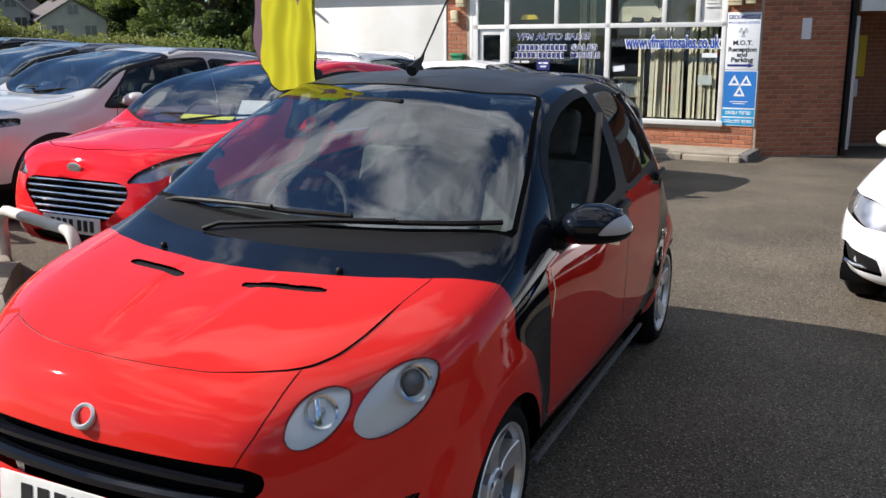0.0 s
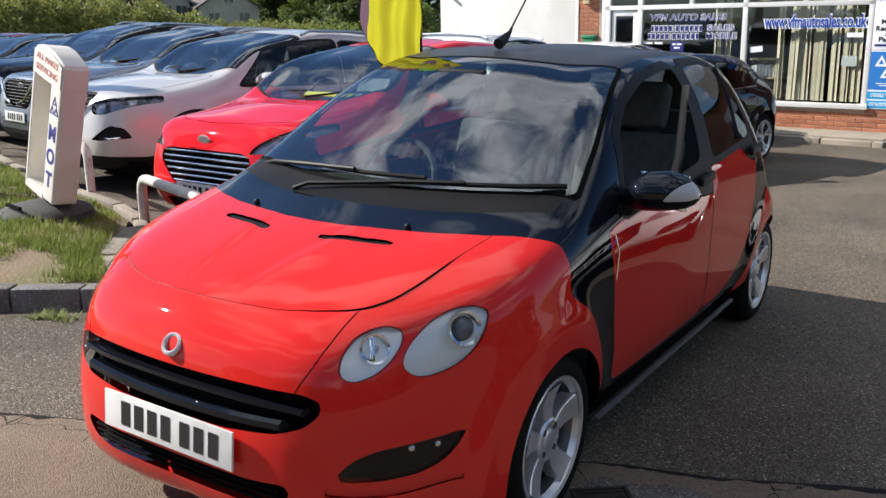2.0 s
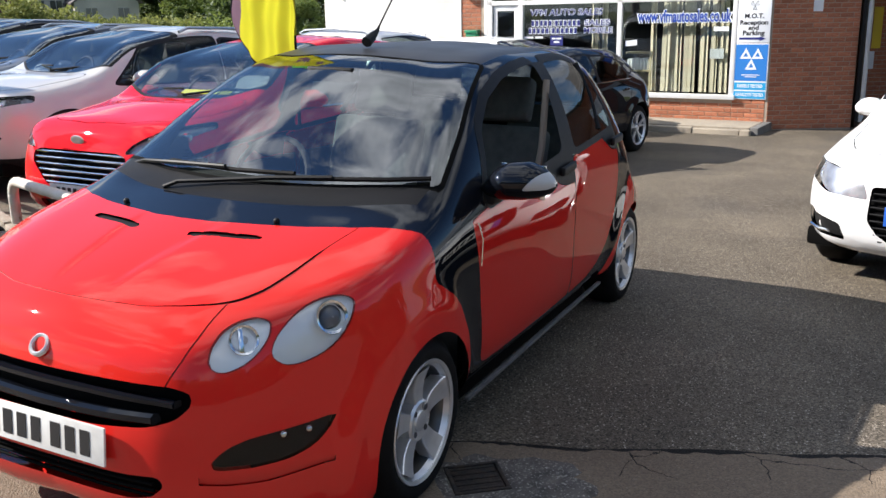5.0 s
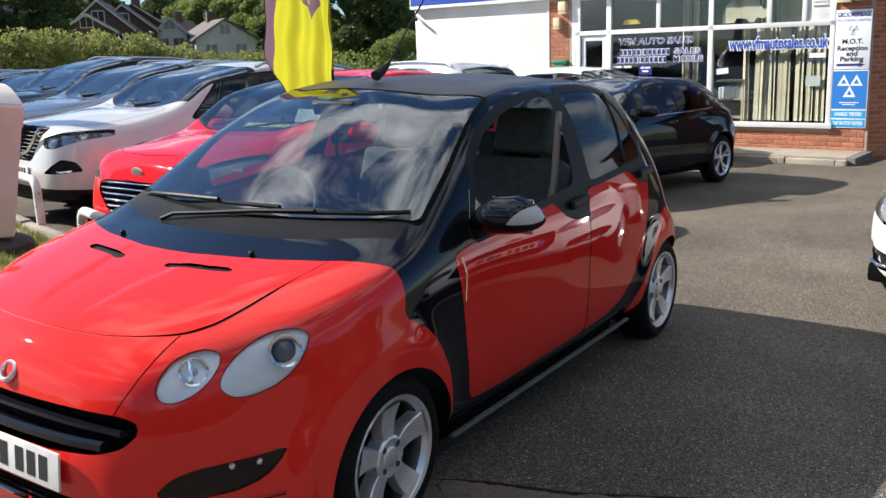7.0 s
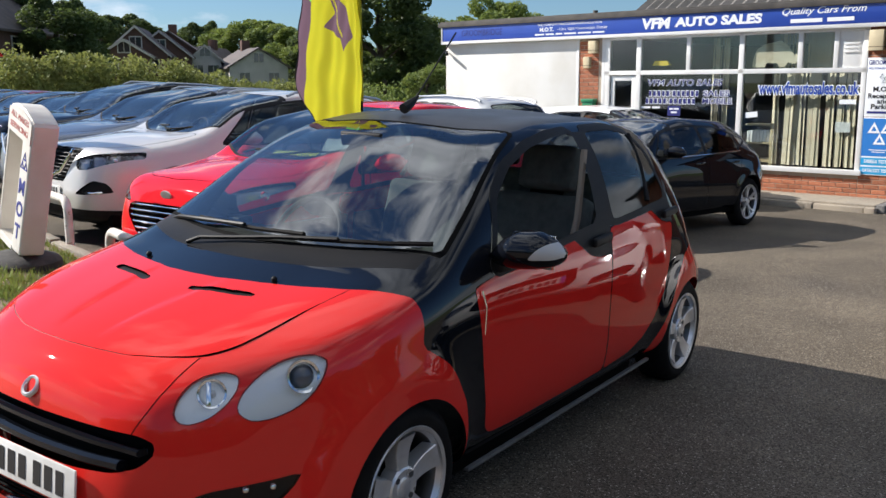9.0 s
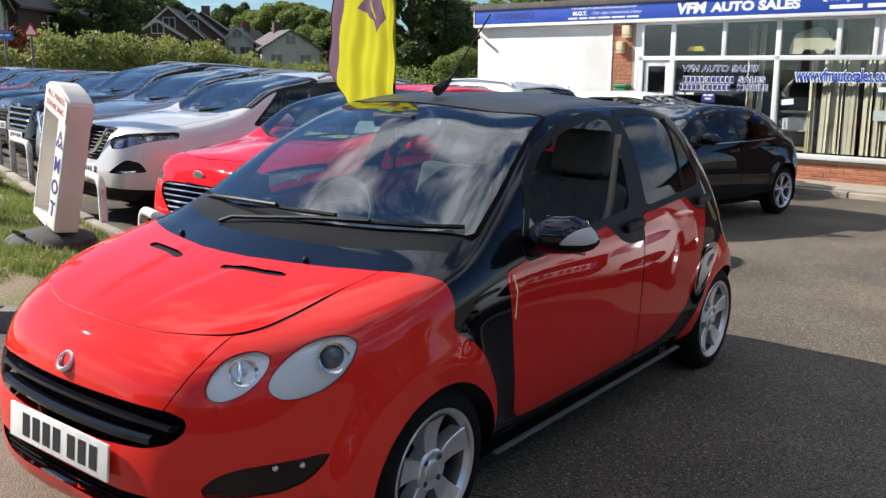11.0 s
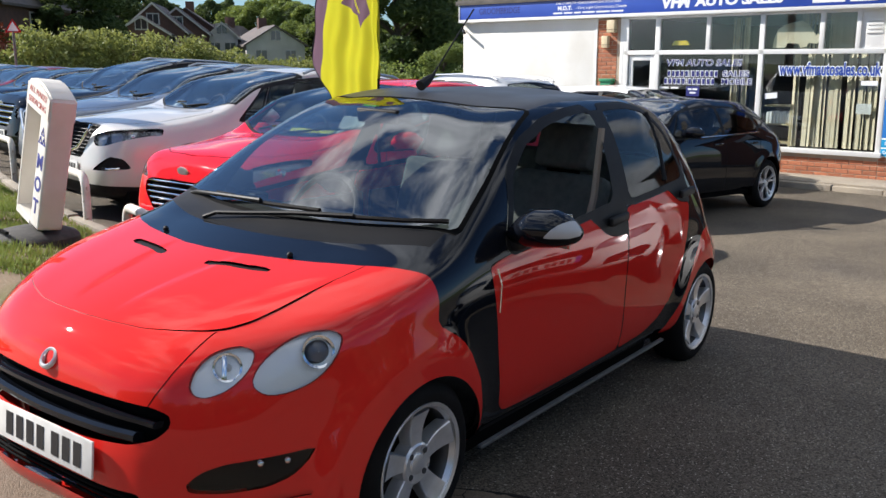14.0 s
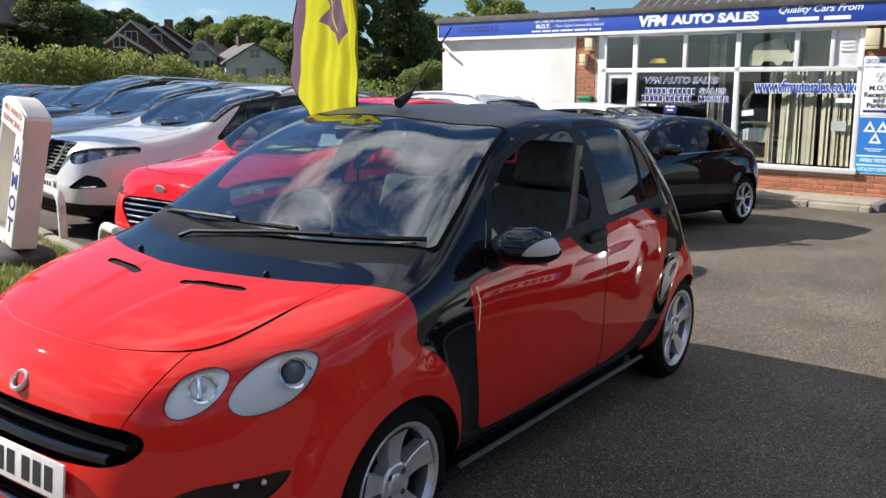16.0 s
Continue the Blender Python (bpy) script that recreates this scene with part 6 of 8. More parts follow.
def forecourt_sign():
    x, y = -3.95, 2.22
    s = thing("forecourt_sign", "white plastic forecourt sign leaning on a black rubber base", "sign", pose(x, y, float(verge_z(x, y)), 0, 0, -12))
    lean = pose(0, 0, -0.10, -6.5, 11.9, 0)
    bm = bmesh.new()
    lathe(bm, [(-0.03, 0.33), (0.02, 0.325), (0.05, 0.295), (0.075, 0.22), (0.10, 0.10), (0.105, 0.001)], 36, "z")
    part("base", bm, base_rubber, s, "black domed rubber base")
    for k in range(7):
        bm = bmesh.new()
        box(bm, 0.035 * k - 0.118, 0.035 * k - 0.100, -0.285, -0.255, 0.035, 0.058, 0.004, m=pose(0.06, 0.02, 0, -10))
        part("moulded_rib", bm, M["rubber"], s)
    bm = bmesh.new()
    tube(bm, [(0, 0, 0.10), (0, 0, 0.30)], 0.035, 14)
    part("post", bm, M["sign_plastic"], s, matrix=lean)
    # an open tray: thin far rail, deep rounded near column, head and foot
    w, d = 0.23, 0.09
    for nm, a, r in (("side_rail", (-w, -w + 0.03, -d, d, 0.30, 1.10), 0.010), ("column", (w - 0.17, w, -d, d, 0.245, 1.12), 0.026)):
        bm = bmesh.new()
        box(bm, *a, r, seg=4)
        part(nm, bm, M["sign_plastic"], s, matrix=lean)
    bm = bmesh.new()
    prism(bm, [(-w - 0.003, 1.08), (w + 0.004, 1.04), (w + 0.004, 1.215), (0.16, 1.25), (0.03, 1.29), (-0.10, 1.298), (-w - 0.003, 1.265)], "y", -d - 0.006, d + 0.006)
    bmesh.ops.bevel(bm, geom=list(bm.edges), offset=0.016, segments=3, affect="EDGES")
    part("head", bm, M["sign_plastic"], s, matrix=lean)
    bm = bmesh.new()
    prism(bm, [(-w, 0.25), (w - 0.16, 0.235), (w - 0.16, 0.285), (-w, 0.32)], "y", -d, d)
    bmesh.ops.bevel(bm, geom=list(bm.edges), offset=0.008, segments=2, affect="EDGES")
    part("foot_rail", bm, M["sign_plastic"], s, matrix=lean)
    bm = bmesh.new()
    box(bm, -w + 0.02, w - 0.16, d - 0.025, d - 0.004, 0.27, 1.10, 0.006)
    part("back_panel", bm, M["sign_plastic"], s, matrix=lean)
    f = -d - 0.0075
    words("ALL MAKES", 0.06, M["sign_red"], s, lean @ pose(0.0, f, 1.205, 0, 4, 0), width=0.34)
    words("SERVICING", 0.06, M["sign_red"], s, lean @ pose(0.0, f, 1.130, 0, 4, 0), width=0.34)
    for k, ch in enumerate("MOT"):
        words(ch, 0.15, M["sign_blue"], s, lean @ pose(0.145, -d - 0.0015, 0.735 - 0.165 * k), bold=0.004)
    for dx, dz in ((-0.032, 0.89), (0.032, 0.89), (0.0, 0.955)):
        bm = bmesh.new()
        ro, ri = 0.040, 0.022
        po, pi_ = ([(0.145 + dx + r * math.cos(a), dz + r * math.sin(a)) for a in (math.pi / 2, math.pi / 2 + 2.094, math.pi / 2 + 4.189)] for r in (ro, ri))
        for k in range(3):
            q = (k + 1) % 3
            prism(bm, [po[k], po[q], pi_[q], pi_[k]], "y", -d - 0.003, -d + 0.0005)
        part("triangle", bm, M["sign_blue"], s, smooth=False, matrix=lean)
    return s


forecourt_sign()

# ---- feather flag ----
def flag():
    f = thing("feather_flag", "yellow feather flag with a purple-grey border and mark", "flag", pose(-1.04, 2.78, float(ground_z(-1.04, 2.78)), 0, 0, 91))
    cloth_y = mat("yellow_flag_cloth", (0.55, 0.52, 0.035), 0.8, color2=(0.48, 0.45, 0.03), scale=3)
    cloth_p = mat("purple_grey_flag_cloth", (0.17, 0.105, 0.14), 0.8, color2=(0.13, 0.08, 0.11), scale=4)
    cloth_g = mat("green_flag_cloth", (0.20, 0.62, 0.12), 0.8)
    hem_m = mat("dark_flag_hem", (0.02, 0.017, 0.02), 0.8)
    for mm, c in ((cloth_y, (0.55, 0.53, 0.03, 1)), (cloth_p, (0.17, 0.105, 0.14, 1)), (cloth_g, (0.2, 0.62, 0.12, 1))):
        nt = mm.node_tree
        tl = nt.nodes.new("ShaderNodeBsdfTranslucent")
        tl.inputs[0].default_value = c
        mx = nt.nodes.new("ShaderNodeMixShader")
        mx.inputs[0].default_value = 0.45
        nt.links.new(nt.nodes["Principled BSDF"].outputs[0], mx.inputs[1])
        nt.links.new(tl.outputs[0], mx.inputs[2])
        nt.links.new(mx.outputs[0], nt.nodes["Material Output"].inputs[0])
    nx, nz = 64, 120
    U, V = np.meshgrid(np.linspace(0, 1, nx), np.linspace(0, 1, nz), indexing="ij")
    low = np.interp(U, [0, 0.43, 1], [0.225, 0.0, 0.02])
    Z = 1.29 + low + (1.28 - low) * V
    left = np.interp(Z, [1.42, 1.595, 2.0, 2.3, 2.45, 2.57], [-0.545, -0.545, -0.46, -0.42, -0.28, -0.03])
    X = left * (1 - U)
    fold = np.clip(1.3 - V, 0.2, 1)
    Y = fold * (0.020 * np.sin(U * 21 + V * 1.5) * U + 0.012 * np.sin(U * 38 - V * 4) * U + 0.03 * np.sin(U * 5.2 + V * 2.0)) + 0.006 * np.sin(V * 26 + U * 6)
    idx = np.arange(nx * nz).reshape(nx, nz)
    q = np.stack([idx[:-1, :-1], idx[1:, :-1], idx[1:, 1:], idx[:-1, 1:]], -1).reshape(-1, 4)
    pts = np.stack([X, Y, Z], -1)
    nr = np.cross(np.gradient(pts, axis=0), np.gradient(pts, axis=1)).reshape(-1, 3)
    cloth = Skin(pts.reshape(-1, 3), nr, np.concatenate([q[:, [0, 1, 2]], q[:, [0, 2, 3]]]))
    inner = [(-0.539, 1.521), (-0.308, 1.297), (-0.004, 1.315), (0.05, 2.7), (-0.04, 2.56), (-0.275, 2.44), (-0.41, 2.3), (-0.451, 2.0)]
    cloth, hem = cloth.cut(poly_field(cloth.x, cloth.z, inner))
    edge, cloth = cloth.cut(cloth.x - np.interp(cloth.z, [1.50, 2.0, 2.12, 2.4, 2.57], [-0.455, -0.377, -0.385, -0.30, -0.02]))
    green, edge = edge.cut(poly_field(edge.x, edge.z, [(-0.36, 1.96), (-0.45, 2.06), (-0.47, 2.30), (-0.30, 2.30)]))
    pole_mark = [(-0.292, 1.855), (-0.180, 1.795), (-0.165, 1.722), (-0.102, 1.805), (-0.145, 1.97), (-0.20, 2.03), (-0.275, 2.05), (-0.235, 1.93), (-0.245, 1.92)]
    mark, cloth = cloth.cut(poly_field(cloth.x, cloth.z, pole_mark))
    line, mark = mark.cut(np.maximum(np.abs((mark.x + 0.205) * 0.93 + (mark.z - 1.90) * 0.36) - 0.005, 1.80 - mark.z))
    mark2, cloth = cloth.cut(poly_field(cloth.x, cloth.z, [(-0.26, 2.30), (-0.17, 2.17), (-0.10, 2.24), (-0.13, 2.36), (-0.20, 2.40)]))
    for nm, s_, mm in (("cloth", cloth, cloth_y), ("border", edge, cloth_p), ("mark", mark, cloth_p), ("mark", mark2, cloth_p), ("mark_line", line, cloth_y), ("corner", green, cloth_g), ("hem", hem, hem_m)):
        skin_part(nm, s_, mm, f)
    bm = bmesh.new()
    tube(bm, [(0.012, 0.0, 0.0), (0.012, 0.0, 1.6), (0.012, 0, 2.6)], 0.014, 8, radii=[0.012, 0.011, 0.008])
    part("pole", bm, M["trim_black"], f)
    bm = bmesh.new()
    tube(bm, [(0.010, 0.0, 1.44), (0.010, 0.0, 2.0), (0.010, 0, 2.55)], 0.014, 8, radii=[0.016, 0.015, 0.012])
    part("sleeve", bm, cloth_y, f)
    bm = bmesh.new()
    box(bm, -0.18, 0.2, -0.2, 0.2, 0.0, 0.035, 0.01)
    part("base_plate", bm, M["trim_black"], f)


flag()


# ---- drain in the apron ----
def drain():
    c = Vector((0.915, 0.943, float(ground_z(0.915, 0.943))))
    o = thing("drain_cover", "square rusty iron drain cover set in broken concrete", "drain cover", Matrix.Translation(c) @ pose(0, 0, 0, 0.6, 0, 38))
    iron = mat("dark_cast_iron", (0.022, 0.020, 0.018), 0.7, metal=0.3, color2=(0.05, 0.035, 0.025), scale=30, bump=0.3, bump_scale=120)
    g = random.Random(2)
    bm = bmesh.new()
    outer = [(0.31 * (1 + 0.35 * noise.noise(Vector((math.cos(a) * 2.6, math.sin(a) * 2.6, 5.0))) + 0.18 * noise.noise(Vector((math.cos(a) * 8, math.sin(a) * 8, 2.0)))) * math.cos(a) + 0.04, 0.20 * (1 + 0.4 * noise.noise(Vector((math.cos(a) * 2.6, math.sin(a) * 2.6, 1.0))) + 0.2 * noise.noise(Vector((math.cos(a) * 9, math.sin(a) * 9, 7.0)))) * math.sin(a) - 0.06) for a in np.linspace(0, 2 * math.pi, 40, endpoint=False)]
    vs = [bm.verts.new((x, y, 0.004)) for x, y in outer]
    vo = [bm.verts.new((x * 1.05, y * 1.05, -0.004)) for x, y in outer]
    vi = []
    for a in np.linspace(0, 2 * math.pi, 40, endpoint=False):
        k = 0.098 / max(abs(math.cos(a)), abs(math.sin(a)))
        vi.append(bm.verts.new((k * math.cos(a), k * math.sin(a), 0.005)))
    for i in range(40):
        j = (i + 1) % 40
        bm.faces.new((vs[i], vs[j], vi[j], vi[i]))
        bm.faces.new((vo[i], vo[j], vs[j], vs[i]))
    bmesh.ops.recalc_face_normals(bm, faces=bm.faces)
    part("concrete_surround", bm, mat("broken_dark_concrete", (0.12, 0.105, 0.09), 0.95, color2=(0.05, 0.045, 0.04), scale=14, detail=8, speck=(0.33, 0.31, 0.27), speck_scale=120, bump=0.9, bump_scale=50), o, "broken concrete surround")
    for a, b in (((-0.098, -0.098), (0.098, -0.084)), ((-0.098, 0.084), (0.098, 0.098)), ((-0.098, -0.084), (-0.084, 0.084)), ((0.084, -0.084), (0.098, 0.084))):
        box_part("frame", a[0], b[0], a[1], b[1], -0.02, 0.010, iron, o, 0.002)
    box_part("grate", -0.083, 0.083, -0.083, 0.083, -0.02, 0.004, iron, o, 0.002)
    for k in range(5):
        box_part("rib", -0.078, 0.078, -0.070 + 0.035 * k - 0.006, -0.070 + 0.035 * k + 0.006, 0.004, 0.0075, iron, o, 0.001)


drain()


# ---- pavement sign on a bent white tube frame ----
def tube_sign():
    x, y = -5.30, 2.30
    o = thing("pavement_sign", "blue panel sign on a bent white tube stand", "sign", pose(x, y, float(verge_z(x, y)), 0, 0, 40))
    blue = mat("bright_blue_panel", (0.02, 0.16, 0.42), 0.4)
    for off in (0.0, 0.28):
        bm = bmesh.new()
        lean = 0.11 if off else -0.11
        pts = [(-0.03, off, 0.03), (0.0, off, 0.035), (0.0, off - lean * 0.1, 0.09), (0.0, off - lean, 0.80), (-0.05, off - lean * 1.05, 0.86), (-0.55, off - lean * 1.05, 0.86), (-0.60, off - lean, 0.80), (-0.60, off - lean * 0.1, 0.09), (-0.60, off, 0.035), (-0.57, off, 0.03)]
        tube(bm, pts, 0.019, 10)
        part("tube_leg", bm, M["white_tube"], o)
    for xx in (0.0, -0.60):
        bm = bmesh.new()
        tube(bm, [(xx - 0.01, 0.0, 0.03), (xx - 0.01, 0.28, 0.03)], 0.016, 8)
        part("foot_bar", bm, M["white_tube"], o)
    box_part("panel", -0.57, -0.03, 0.005, 0.02, 0.16, 0.78, blue, o, 0.004, matrix=pose(0, 0.0, 0, -8))


tube_sign()


# ---- weathered post in its mound of soil ----
def post_in_mound():
    x, y = -7.46, 3.24
    o = thing("wooden_pole", "weathered grey-beige pole standing in a soil mound", "pole", pose(x, y, float(verge_z(x, y)), 0, 0, 0))
    wood = mat("weathered_pole_wood", (0.40, 0.36, 0.31), 0.9, color2=(0.26, 0.23, 0.19), scale=9, detail=9, bump=0.5, bump_scale=30)
    bm = bmesh.new()
    tube(bm, [(0, 0, -0.3), (0, 0, 0.15), (0, 0, 0.8), (0.01, 0, 1.8), (0.0, 0, 2.9)], 0.1, 16, radii=[0.16, 0.14, 0.125, 0.12, 0.10])
    part("shaft", bm, wood, o)
    bm = bmesh.new()
    bmesh.ops.create_uvsphere(bm, u_segments=28, v_segments=14, radius=1.0)
    for v_ in bm.verts:
        k = 1 + 0.25 * noise.noise(v_.co * 2.3) + 0.1 * noise.noise(v_.co * 7)
        v_.co = Vector((v_.co.x * 0.45 * k, v_.co.y * 0.40 * k, v_.co.z * 0.15 * k))
    part("mound", bm, M["soil"], o, "heaped bare soil")


post_in_mound()


# ---- shop building ----
M["mortar"] = mat("sandy_mortar", (0.42, 0.34, 0.26), 0.95, color2=(0.34, 0.28, 0.22), scale=8, bump=0.3, bump_scale=120)
M["brick"] = mat("orange_red_brick", (0.42, 0.15, 0.07), 0.9, color2=(0.30, 0.10, 0.055), scale=9, detail=7, speck=(0.55, 0.26, 0.15), speck_scale=70, bump=0.35, bump_scale=110, random_tint=0.22)
M["white_upvc"] = mat("white_window_frame", (0.78, 0.78, 0.76), 0.4, color2=(0.70, 0.69, 0.66), scale=3)
M["white_wall"] = mat("white_boarding", (0.78, 0.77, 0.73), 0.6, color2=(0.70, 0.68, 0.62), scale=1.2, detail=9, stain=(0.66, 0.63, 0.56), stain_scale=0.6)
M["fascia_blue"] = mat("blue_sign_board", (0.020, 0.065, 0.36), 0.35, coat=0.4, color2=(0.025, 0.075, 0.40), scale=1.5)
M["sign_white"] = mat("white_lettering", (0.80, 0.82, 0.84), 0.5)
M["letter_blue"] = mat("dark_blue_lettering", (0.015, 0.02, 0.16), 0.5)
M["roof_felt"] = mat("dark_roof_edge", (0.06, 0.055, 0.05), 0.85, color2=(0.10, 0.09, 0.08), scale=4)
M["roof_sheet"] = mat("grey_corrugated_sheet", (0.13, 0.12, 0.11), 0.85, color2=(0.085, 0.08, 0.072), scale=2.5, bump=0.2)
M["blind"] = mat("cream_blind", (0.74, 0.67, 0.53), 0.85, color2=(0.62, 0.53, 0.38), scale=4, stain=(0.50, 0.38, 0.22), stain_scale=1.6)
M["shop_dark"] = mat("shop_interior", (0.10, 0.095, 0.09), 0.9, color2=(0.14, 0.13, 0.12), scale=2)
M["cream"] = mat("cream_plastic", (0.66, 0.56, 0.36), 0.5, color2=(0.58, 0.48, 0.30), scale=6)
M["green_box"] = mat("green_plastic", (0.02, 0.22, 0.10), 0.45)
M["sign_print_blue"] = mat("blue_sign_print", (0.03, 0.19, 0.55), 0.4)
M["strip_blue"] = mat("light_blue_sign_print", (0.02, 0.32, 0.62), 0.4)
M["yellow_print"] = mat("yellow_print", (0.75, 0.55, 0.03), 0.5)
M["brown_wood"] = mat("brown_door", (0.10, 0.055, 0.035), 0.6, color2=(0.07, 0.04, 0.025), scale=10)
SHOP = pose(-0.171, 14.27, -0.295, 0, 0, -5.65) @ Matrix.Diagonal((0.97, 1, 1.037, 1))
shop = thing("shop_building", "single-storey brick car showroom with white shop windows", "building", SHOP)


def sh(name, x0, x1, y0, y1, z0, z1, material, bevel=0.004, label="", parent=None, at=None):
    return box_part(name, x0, x1, y0, y1, z0, z1, material, parent or shop, bevel, label, matrix=at)


BRICKS = []


def brick_wall(parent, x0, x1, z0, z1, at, name="wall", seed=1, y=0.0):
    """A mortar slab with proud bricks in stretcher bond on its -y face; the bricks are laid at the end of the file."""
    bm = bmesh.new()
    box(bm, x0, x1, y, y + 0.22, z0, z1)
    w = part(name, bm, M["mortar"], parent, "orange-red brick wall", smooth=False, matrix=at)
    BRICKS.append((w, x0, x1, z0, z1, y, seed))
    return w


I4 = Matrix.Identity(4)
brick_wall(shop, -5.57, -5.04, -0.4, 2.56, I4, "brick_pier", 2)
brick_wall(shop, -4.20, -0.15, -0.4, 0.335, I4, "dwarf_wall", 3)
brick_wall(shop, -0.15, 0.45, -0.4, 2.60, I4, "brick_pier", 4)
ANG = pose(0.45, 0, 0, 0, 0, 32.7)
brick_wall(shop, 0.0, 1.46, -0.5, 3.0, ANG, "side_wall", 5)
brick_wall(shop, 1.46, 6.5, 2.45, 3.0, ANG, "side_wall", 6)
brick_wall(shop, 3.6, 6.5, -0.5, 2.45, ANG, "side_wall", 7)
brick_wall(shop, 1.9, 3.6, -0.5, 2.45, ANG, "porch_wall", 8, y=1.6)
sh("lintel", 1.62, 4.0, -0.06, 0.02, 2.12, 2.45, M["white_upvc"], at=ANG)
sh("porch_side", 1.62, 1.72, 0.22, 1.8, -0.5, 2.45, M["brown_wood"], at=ANG)
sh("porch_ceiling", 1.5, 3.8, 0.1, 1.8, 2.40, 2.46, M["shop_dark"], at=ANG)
pd = thing("porch_door", "white glazed door standing open", "")
pd.parent = shop
pd.matrix_local = ANG @ pose(1.66, 0.10, -0.05, 0, 0, 62)
for a in ((0.0, 0.10, 0, 2.1), (0.55, 0.65, 0, 2.1)):
    box_part("stile", a[0], a[1], -0.025, 0.025, a[2], a[3], M["white_upvc"], pd)
for a in ((0.0, 0.22), (0.60, 0.74), (1.45, 1.60), (2.0, 2.1)):
    box_part("rail", 0.10, 0.55, -0.02, 0.02, a[0], a[1], M["white_upvc"], pd)
box_part("pane", 0.10, 0.55, -0.004, 0.004, 0.2, 2.0, M["shop_glass"], pd, 0)
sh("notice", 2.45, 2.62, 1.585, 1.598, 1.05, 1.75, M["yellow_print"], 0.001, at=ANG)
sh("notice", 2.40, 2.52, 1.585, 1.598, 0.70, 1.0, M["sign_white"], 0.001, at=ANG)
sh("wall_plate", 0.66, 0.82, -0.016, 0.002, 1.70, 2.02, M["sign_white"], 0.003, at=ANG)
bm = bmesh.new()
tube(bm, [(1.50, -0.06, 3.0), (1.50, -0.06, 0.10), (1.50, -0.10, -0.02)], 0.034, 12)
part("drainpipe", bm, M["trim_black"], shop, matrix=ANG)
# white boarded wall with upright joints
bm = bmesh.new()
box(bm, -9.05, -5.60, -0.01, 0.20, -0.4, 2.56, 0.004)
part("boarded_wall", bm, M["white_wall"], shop, "white boarded wall")
sh("corner_post", -5.62, -5.57, -0.02, 0.10, -0.2, 2.56, M["white_upvc"])
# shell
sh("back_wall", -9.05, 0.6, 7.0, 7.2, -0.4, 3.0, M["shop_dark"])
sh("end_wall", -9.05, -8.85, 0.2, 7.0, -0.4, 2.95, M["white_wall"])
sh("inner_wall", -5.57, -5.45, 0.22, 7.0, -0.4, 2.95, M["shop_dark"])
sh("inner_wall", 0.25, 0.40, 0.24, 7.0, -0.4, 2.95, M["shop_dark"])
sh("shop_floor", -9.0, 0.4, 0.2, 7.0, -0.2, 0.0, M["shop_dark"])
sh("shop_ceiling", -9.0, 0.4, 0.2, 7.0, 2.62, 2.70, M["white_wall"])
sh("flat_roof", -9.15, 0.6, -0.10, 7.3, 2.93, 3.02, M["roof_felt"], 0.01, "dark felt roof edge")
sh("roof_trim", -9.15, 0.55, -0.16, -0.10, 2.905, 2.99, M["roof_felt"], 0.008)
sh("flat_roof", 0.4, 7.5, -0.4, 5.0, 3.0, 3.10, M["roof_felt"], 0.01, at=pose(0.1, 0, 0, 0, 0, 32.7))
# pitched sheet roof behind
bm = bmesh.new()
rows = []
for i in range(150):
    x = -4.75 + i * 0.055
    d = 0.03 * math.cos(i * math.pi / 2)
    rows.append((bm.verts.new((x, 0.7, 3.05 + d)), bm.verts.new((x, 5.2, 5.15 + d))))
for a, b in zip(rows, rows[1:]):
    bm.faces.new((a[0], b[0], b[1], a[1]))
part("pitched_roof", bm, M["roof_sheet"], shop, "grey corrugated roof")
bm = bmesh.new()
prism(bm, [(0.75, 3.02), (5.2, 3.02), (5.2, 5.10)], "x", -4.74, -4.66)
part("gable_end", bm, M["roof_felt"], shop)
bm = bmesh.new()
tube(bm, [(-5.6, 0.6, 3.0), (-5.6, 0.6, 3.12)], 0.05, 10)
part("roof_vent", bm, M["roof_felt"], shop)
# fascia
fa = thing("fascia_sign", "long blue shop fascia with white lettering", "sign", SHOP)
sh("board", -9.05, 0.46, -0.13, 0.0, 2.625, 2.905, M["fascia_blue"], 0.004, parent=fa)
sh("white_edge", -9.06, 0.46, -0.14, -0.01, 2.565, 2.622, M["white_upvc"], 0.004, parent=fa)
sh("white_edge", -9.08, -9.05, -0.14, 0.0, 2.565, 2.91, M["white_upvc"], 0.003, parent=fa)
fy = -0.1315
words("VFM", 0.245, M["sign_white"], fa, pose(-3.86, fy, 2.765), bold=0.012, shear=0.12, width=0.58)
words("AUTO SALES", 0.20, M["sign_white"], fa, pose(-2.66, fy, 2.765), bold=0.010, shear=0.05, width=1.62)
words("Quality Cars From", 0.145, M["sign_white"], fa, pose(-0.86, fy, 2.845), shear=0.35, width=1.35, bold=0.002)
bars_text(fa, [0.52, 0.42], 0.06, 0.08, M["sign_white"], pose(-0.86, fy, 2.70))
words("M.O.T.", 0.10, M["sign_white"], fa, pose(-6.28, fy, 2.76), bold=0.005, width=0.34)
words("- Cars, Light Commercials, Diesels", 0.07, M["sign_white"], fa, pose(-5.45, fy, 2.76), width=1.15)
words("THE COMPLETE VEHICLE SERVICING SOLUTION", 0.055, M["sign_white"], fa, pose(-5.75, fy, 2.85), width=1.5, bold=0.001)
bars_text(fa, [0.22, 0.2, 0.16, 0.28, 0.3, 0.26], 0.03, 0.04, M["sign_white"], pose(-5.75, fy, 2.675))
words("GROOMBRIDGE", 0.17, M["letter_blue"], fa, pose(-7.95, fy, 2.765), width=1.1)
